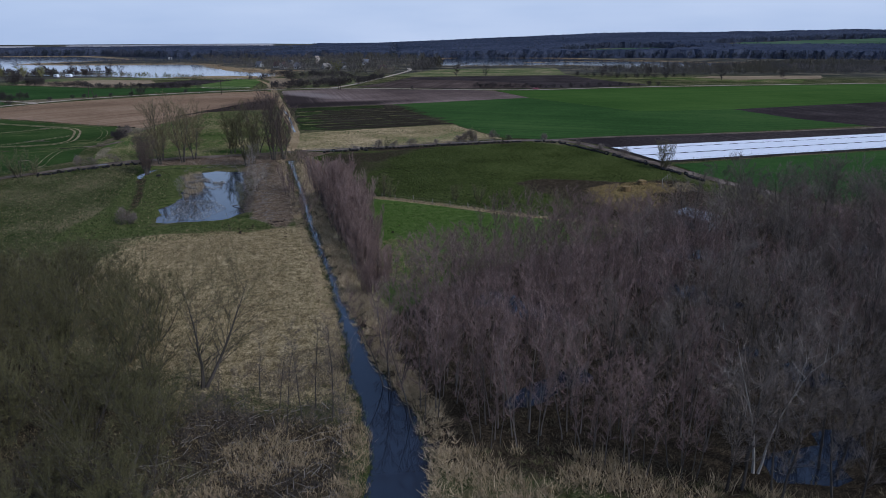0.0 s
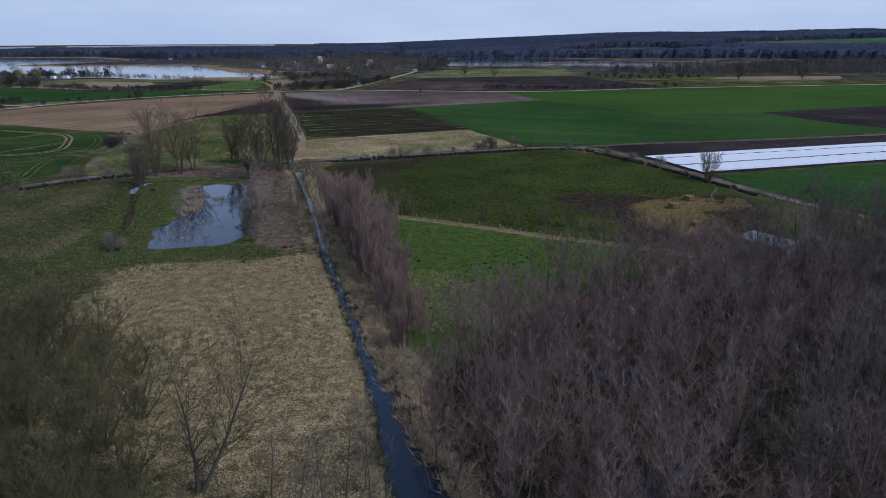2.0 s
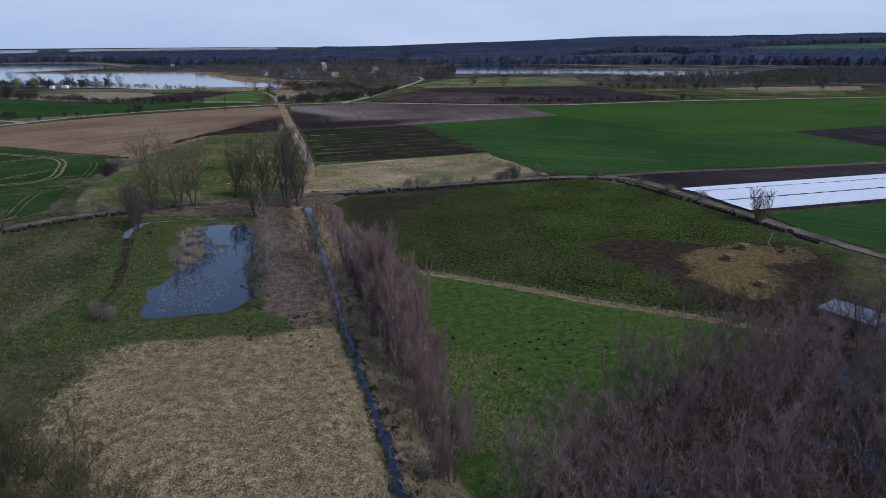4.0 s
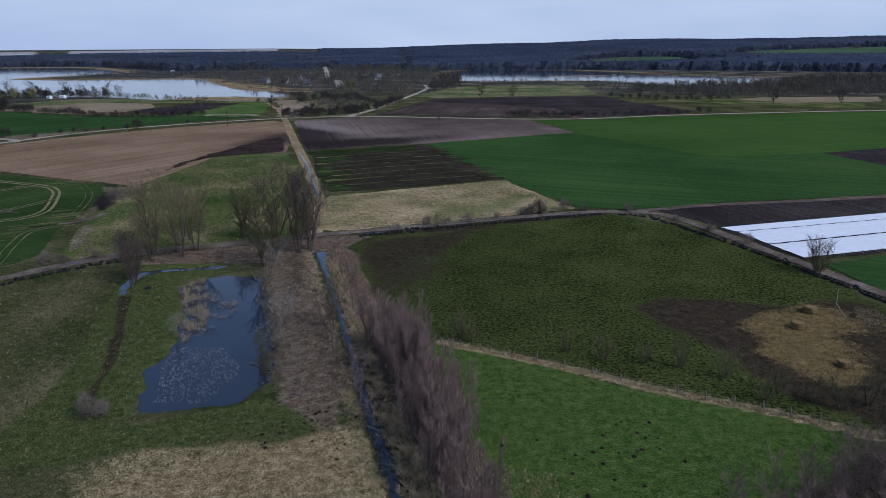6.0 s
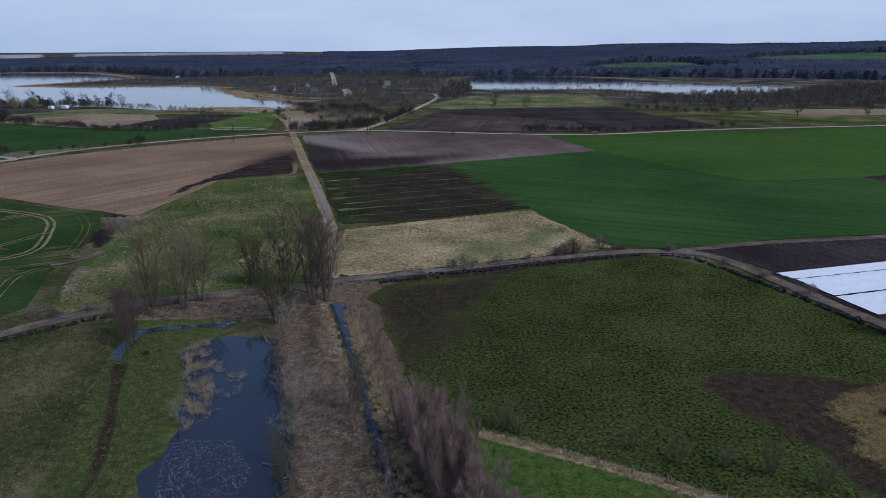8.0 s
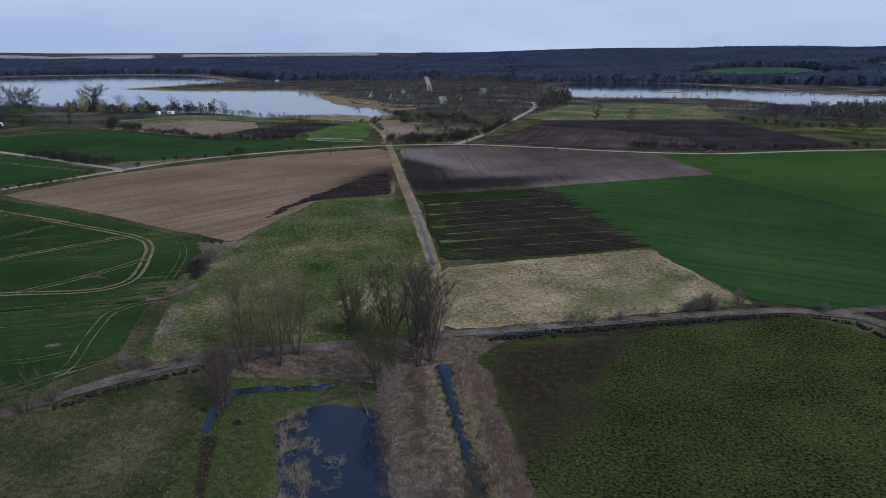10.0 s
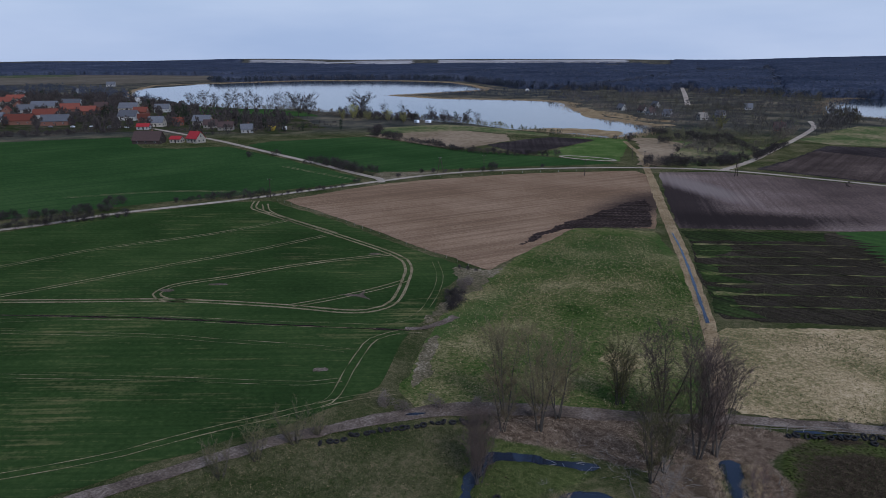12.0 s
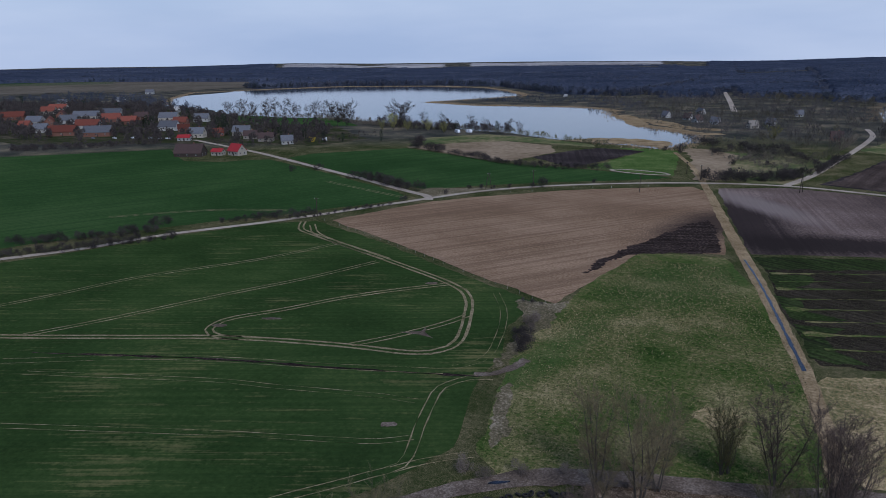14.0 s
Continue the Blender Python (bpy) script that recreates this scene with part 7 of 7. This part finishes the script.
def wire_fence(pts, gap, h, label, group, rails=0, post=0.06, lean=0.05, seed=1, z0=None):
    """Posts with wires or rails between, as one fence."""
    r = random.Random(seed)
    line = resample(pts, gap)
    thing = base("fence", Matrix.Identity(4), label, "fence", group)
    bm0 = bmesh.new()
    bmesh.ops.create_cone(bm0, cap_ends=True, segments=6, radius1=post, radius2=post * 0.85, depth=h + 0.3, matrix=Matrix.Translation((0, 0, (h - 0.3) / 2)))
    me = bpy.data.meshes.new("post")
    bm0.to_mesh(me)
    bm0.free()
    tops = []
    for x, y in line:
        z = land_at(x, y) if z0 is None else z0
        ob = piece("post", me, GREYWOOD, thing)
        ob.matrix_basis = Matrix.Translation((x, y, z)) @ Euler((r.gauss(0, lean), r.gauss(0, lean), r.uniform(0, 3))).to_matrix().to_4x4() @ Matrix.Diagonal((1, 1, r.uniform(0.85, 1.1), 1))
        tops.append(Vector((x, y, z)))
    for level in ((0.45, 0.85) if not rails else [h * (i + 1) / (rails + 0.3) for i in range(rails)]):
        for a, b in zip(tops[:-1], tops[1:]):
            v, f = [], []
            up = Vector((0, 0, level))
            tube(v, f, [a + up, b + up], [0.05, 0.045] if rails else [0.012, 0.012], 4 if rails else 3)
            piece("rail" if rails else "wire", mesh_from("rail", v, f), GREYWOOD, thing)
    return thing


wire_fence(PASTURE_FENCE, 4.2, 1.25, "weathered post and wire fence across the pasture", "", seed=2, post=0.1)
wire_fence(STREAM_FENCE, 2.6, 1.2, "leaning wooden posts and wire beside the stream", "", lean=0.16, seed=3)
wire_fence([(-42, 220.2), (-32, 224.2), (-14, 230.3), (1, 235.4), (11, 238.6), (20, 241.2)], 2.8, 1.2, "weathered wooden rail fence beside the track", "", rails=2, seed=4, z0=0.0)
wire_fence([(31, 240.6), (37, 239.6), (41.5, 235.4)], 3.0, 1.2, "wooden rail fence at the track bend", "", rails=2, seed=5, z0=0.0)
wire_fence([(67, 200.6), (92, 208), (138, 221.6)], 5.0, 0.9, "low stake fence beside the crop film", "", seed=6, z0=0.05)
wire_fence([(58, 178), (54, 171), (52, 164)], 2.5, 1.2, "slanting wooden gate fence of the feed yard", "", rails=1, seed=7)
for i, (x, y) in enumerate(resample([(-240, 336), (-212, 325), (-185, 313), (-150, 296.5), (-121, 283)], 5.6)):
    stake("marker_stake", x, y, 1.0, 0.055, GREYWOOD, "short pale stake on the field edge", "white field stakes", z=0.05)
for i, (x, y) in enumerate(resample([(-228, 392), (-205, 421), (-172, 451), (-140, 473)], 11)):
    stake("road_stake", x + 2, y - 3, 0.8, 0.07, WHITEWALL, "short white roadside stake", "white roadside stakes", z=0.05)


def tyre_mesh(r_out=0.62, r_in=0.36, wide=0.42):
    """A tyre lying flat: rounded wall, tread blocks, open middle."""
    prof = [(r_in, 0.06), (r_in + 0.1, 0.0), (r_out - 0.08, 0.0), (r_out, 0.08), (r_out, wide - 0.08), (r_out - 0.08, wide), (r_in + 0.1, wide), (r_in, wide - 0.06)]
    v, f, n, k = [], [], 16, len(prof)
    for i in range(n):
        a = 2 * math.pi * i / n
        lug = 1.03 if i % 2 else 1.0
        v += [(rr * (lug if rr > r_out - 0.02 else 1) * math.cos(a), rr * (lug if rr > r_out - 0.02 else 1) * math.sin(a), zz) for rr, zz in prof]
    for i in range(n):
        for j in range(k):
            a, b = i * k + j, i * k + (j + 1) % k
            c, d = ((i + 1) % n) * k + (j + 1) % k, ((i + 1) % n) * k + j
            f.append((a, d, c, b))
    return mesh_from("tyre", v, f)


TYRE = tyre_mesh()
r = random.Random(4)
TYRE_LINES = [([(-105.6, 183.5), (-102.5, 187.8), (-99, 191.5), (-95.3, 194.8), (-91.5, 198), (-88.3, 200.2), (-85, 201.6)], 1.35), ([(-37, 220.6), (-28, 224), (-14, 228.9), (1, 233.9)], 1.35),
              ([(1, 233.9), (16.5, 239), (26, 241.3)], 1.2), ([(32, 241.6), (38.9, 238), (43.9, 229.1), (47.9, 219.4), (51.7, 211.4), (54.9, 203.6), (57.4, 195.9), (59.9, 188.5), (62.0, 182.0), (65, 173)], 1.2)]
for line, gap in TYRE_LINES:
    for x, y in resample(line, gap):
        ob = piece("tyre", TYRE, RUBBER)
        s = r.uniform(0.75, 1.1)
        stand = r.random() < 0.25
        ob.matrix_basis = Matrix.Translation((x + r.gauss(0, 0.2), y + r.gauss(0, 0.2), 0.0 if not stand else 0.25)) @ Euler((r.gauss(0, 0.12) + (0.9 if stand else 0), r.gauss(0, 0.12), r.uniform(0, 6))).to_matrix().to_4x4() @ Matrix.Scale(s, 4)
        tagged(ob, "old black tyre laid along the track edge", "tyre", "tyres along the track")
for x, y in ((-74, 183), (-24, 224)):
    ob = piece("tyre", TYRE, RUBBER)
    ob.matrix_basis = Matrix.Translation((x, y, land_at(x, y)))
    tagged(ob, "single old tyre lying in the grass", "tyre")


def pole(x, y, h, legs=1, turn=0.0):
    """A wooden power pole; with two legs an A-frame."""
    thing = base("power_pole", Matrix.Translation((x, y, 0)) @ Matrix.Rotation(radians(turn), 4, "Z"), "wooden power pole with crossarm" if legs == 1 else "wooden A-frame power pole", "power pole", "power poles")
    for s in ([0] if legs == 1 else [-1, 1]):
        v, f = [], []
        tube(v, f, [Vector((s * 1.7, 0, -0.5)), Vector((s * 0.15, 0, h))], [0.2, 0.13], 7)
        piece("shaft", mesh_from("shaft", v, f), DARKWOOD, thing)
    part("crossarm", box_bm((0, 0, h - 0.5), (1.8, 0.14, 0.16)), DARKWOOD, thing)
    for s in (-0.75, 0, 0.75):
        bm = bmesh.new()
        bmesh.ops.create_cone(bm, cap_ends=True, segments=6, radius1=0.1, radius2=0.06, depth=0.3, matrix=Matrix.Translation((s, 0, h - 0.28)))
        part("insulator", bm, WHITEWALL, thing)
    return thing


for x, y, h, legs, turn in ((-138, 452, 8.5, 1, 20), (-69, 484, 9.5, 2, 70), (-118, 500, 8, 1, 60), (-247, 340, 8.5, 1, 20), (-208, 428, 8.5, 2, 30), (-192, 448, 8, 1, 30), (-128, 515, 7, 1, 0)):
    pole(x, y, h, legs, turn)


# ---- vehicles and farm things ----
def wheel(parent, x, y, rad):
    bm = bmesh.new()
    bmesh.ops.create_cone(bm, cap_ends=True, segments=14, radius1=rad, radius2=rad, depth=0.22, matrix=Matrix.Translation((x, y, rad)) @ Matrix.Rotation(math.pi / 2, 4, "X"))
    w = part("wheel", bm, RUBBER, parent)
    bm = bmesh.new()
    bmesh.ops.create_cone(bm, cap_ends=True, segments=12, radius1=rad * 0.6, radius2=rad * 0.6, depth=0.25, matrix=Matrix.Translation((x, y, rad)) @ Matrix.Rotation(math.pi / 2, 4, "X"))
    part("rim", bm, METAL, w)


def vehicle(x, y, turn, paint, label, kind="car"):
    thing = base(kind, Matrix.Translation((x, y, 0.12)) @ Matrix.Rotation(radians(turn), 4, "Z"), label, kind)
    if kind == "car":
        part("body", box_bm((0, 0, 0.62), (4.2, 1.7, 0.62), bevel=0.15), paint, thing)
        bm = box_bm((-0.2, 0, 1.15), (2.3, 1.5, 0.55), bevel=0.14)
        part("cabin", bm, paint, thing)
        for sx in (-1, 1):
            part("window", box_bm((-0.2, sx * 0.76, 1.17), (1.8, 0.03, 0.34)), GLASS, thing)
        part("windscreen", box_bm((0.96, 0, 1.15), (0.04, 1.2, 0.36)), GLASS, thing)
        for wx in (-1.3, 1.3):
            for wy in (-0.78, 0.78):
                wheel(thing, wx, wy, 0.32)
    else:
        part("body", box_bm((0, 0, 1.55), (6.2, 2.3, 2.2), bevel=0.25), paint, thing)
        part("roof_bulge", box_bm((1.6, 0, 2.75), (2.6, 2.1, 0.5), bevel=0.2), paint, thing)
        for sx in (-1, 1):
            for u in (-1.6, 0.4):
                part("window", box_bm((u, sx * 1.15, 1.85), (1.1, 0.04, 0.6)), GLASS, thing)
        for wy in (-1.0, 1.0):
            wheel(thing, -1.6, wy, 0.36)
            wheel(thing, 1.9, wy, 0.36)
    return thing


vehicle(61, 479, 8, CARRED, "dark red car driving on the country road")
vehicle(-342, 646, -35, FILM, "white camper van parked by the lake", "camper")
vehicle(-333, 650, -20, FILM, "white caravan parked by the lake", "camper")
vehicle(-414, 557, -35, FILM, "white caravan in a garden", "camper")
for x, y, turn in ((-560, 510, 20), (-552, 512, 30), (-575, 505, 10), (-545, 515, 15), (-590, 498, 10), (-530, 520, 40), (-607, 490, 0)):
    vehicle(x, y, turn, FILM if turn % 20 else METAL, "pale car parked at the village edge")

r = random.Random(17)
for x, y, s in ((43, 162, 1.0), (48.5, 169, 1.0), (43, 147.5, 0.8)):
    thing = base("hay_feeder", Matrix.Translation((x, y, land_at(x, y))), "brown hay bale feeder on trampled straw", "hay feeder", "hay feeders")
    bm = bmesh.new()
    bmesh.ops.create_cone(bm, cap_ends=True, segments=18, radius1=1.15 * s, radius2=1.0 * s, depth=1.1 * s, matrix=Matrix.Translation((0, 0, 0.55 * s)))
    for v in bm.verts:
        v.co += Vector((r.gauss(0, 0.05), r.gauss(0, 0.05), r.gauss(0, 0.05)))
    part("hay", bm, HAY, thing)
    for hz in (0.25, 0.75):
        v, f = [], []
        ring = [Vector((1.35 * s * math.cos(2 * math.pi * i / 16), 1.35 * s * math.sin(2 * math.pi * i / 16), hz * s)) for i in range(17)]
        tube(v, f, ring, [0.04] * 17, 4)
        piece("ring", mesh_from("ring", v, f), DARKWOOD, thing)
tufts("yard_straw", random_in([(33, 153), (35, 165), (41, 170), (47, 172), (54, 171), (53, 163), (47, 157), (46, 148), (42, 142), (36, 144)], 2600, 61), 0.35, 4, twig_mat("yellow_straw", (0.13, 0.095, 0.035), (0.27, 0.205, 0.085)),
      "trampled yellow straw of the feed yard", "straw", wide=0.1, lean=1.4)
tufts("rick_straw", random_in([(54, 164), (58, 172), (61, 170), (60, 163), (56, 160)], 500, 62), 0.35, 4, STRAWTUFT, "pale trampled straw patch beside the gate", "straw", wide=0.1, lean=1.4)

# felled wood and sticks
pale_tree = Kind("bare_tree", range(241, 243), BARK, DEADWOOD, "pale spreading bare tree leaning over the pond", "tree", "trees at the pond", height=8.5, stems=3, stem_r=0.1, lean=0.15, low=0.25, limbs=16, limb_len=0.34, limb_up=0.7, twigs=26,
                 twig_len=0.9, twig_w=0.035, splay=0.35, wander=0.09, sub=2)
for x, y, s in ((-43.5, 163, 0.8), (-52, 192, 0.75), (-42.5, 156, 0.6), (-60.5, 160, 0.45)):
    pale_tree.put(x, y, s)
fallen = Kind("fallen_branch", range(301, 304), BARK, SHRUB, "bare fallen tree limb lying in the pond", "branch", "fallen branches", height=8.0, stems=1, stem_r=0.13, low=0.25, limbs=12, limb_len=0.25, limb_up=0.9, twigs=8, twig_len=0.8, twig_w=0.03)
for x, y, turn, s in ((-54.5, 189, 200, 1.2), (-42.5, 158, 100, 0.9), (-43, 163, 80, 0.8), (-45, 150, 60, 0.7), (-41.5, 147, 120, 0.8)):
    thing = fallen.put(x, y, s)
    thing.matrix_basis = Matrix.Translation((x, y, -0.35)) @ Euler((radians(80), 0, radians(turn))).to_matrix().to_4x4() @ Matrix.Scale(s, 4)
sticks_v, sticks_f = [], []
r = random.Random(23)
for _ in range(760):
    x, y = (lambda v: (-27 - 0.27 * (v - 124) + r.gauss(-4.5, 1.8), v))(r.uniform(136, 200)) if r.random() < 0.35 else (r.uniform(-34, -24), r.uniform(38, 58)) if r.random() < 0.3 else ((r.gauss(-62, 6), r.gauss(199, 3)) if r.random() < 0.35 else (r.uniform(-24, -8), r.uniform(44, 62)))
    a, ln = r.uniform(0, 3.14), r.uniform(0.3, 2.2)
    d = Vector((math.cos(a), math.sin(a), r.gauss(0, 0.08))) * ln
    p = Vector((x, y, max(land_at(x, y), -0.45) + 0.12))
    tube(sticks_v, sticks_f, [p, p + d * 0.5 + Vector((0, 0, 0.03)), p + d], [0.035, 0.03, 0.012], 3)
tagged(piece("brushwood", mesh_from("brushwood", sticks_v, sticks_f), DEADWOOD), "pale broken sticks and brushwood on wet ground", "brushwood", kind="stuff")
for a, b, w in (((-36, 222.6), (-31, 224.3), 1.0), ((-30, 224.3), (-26, 225.4), 0.9), ((-98, 198.4), (-95, 200.5), 0.9)):
    band("puddle", [a, ((a[0] + b[0]) / 2, (a[1] + b[1]) / 2), b], lambda u, w=w: w * math.sin(math.pi * (0.08 + 0.84 * u)), 0.13, POND, "shallow puddle in the dirt track", "puddle", wob=0.15, step=0.8)
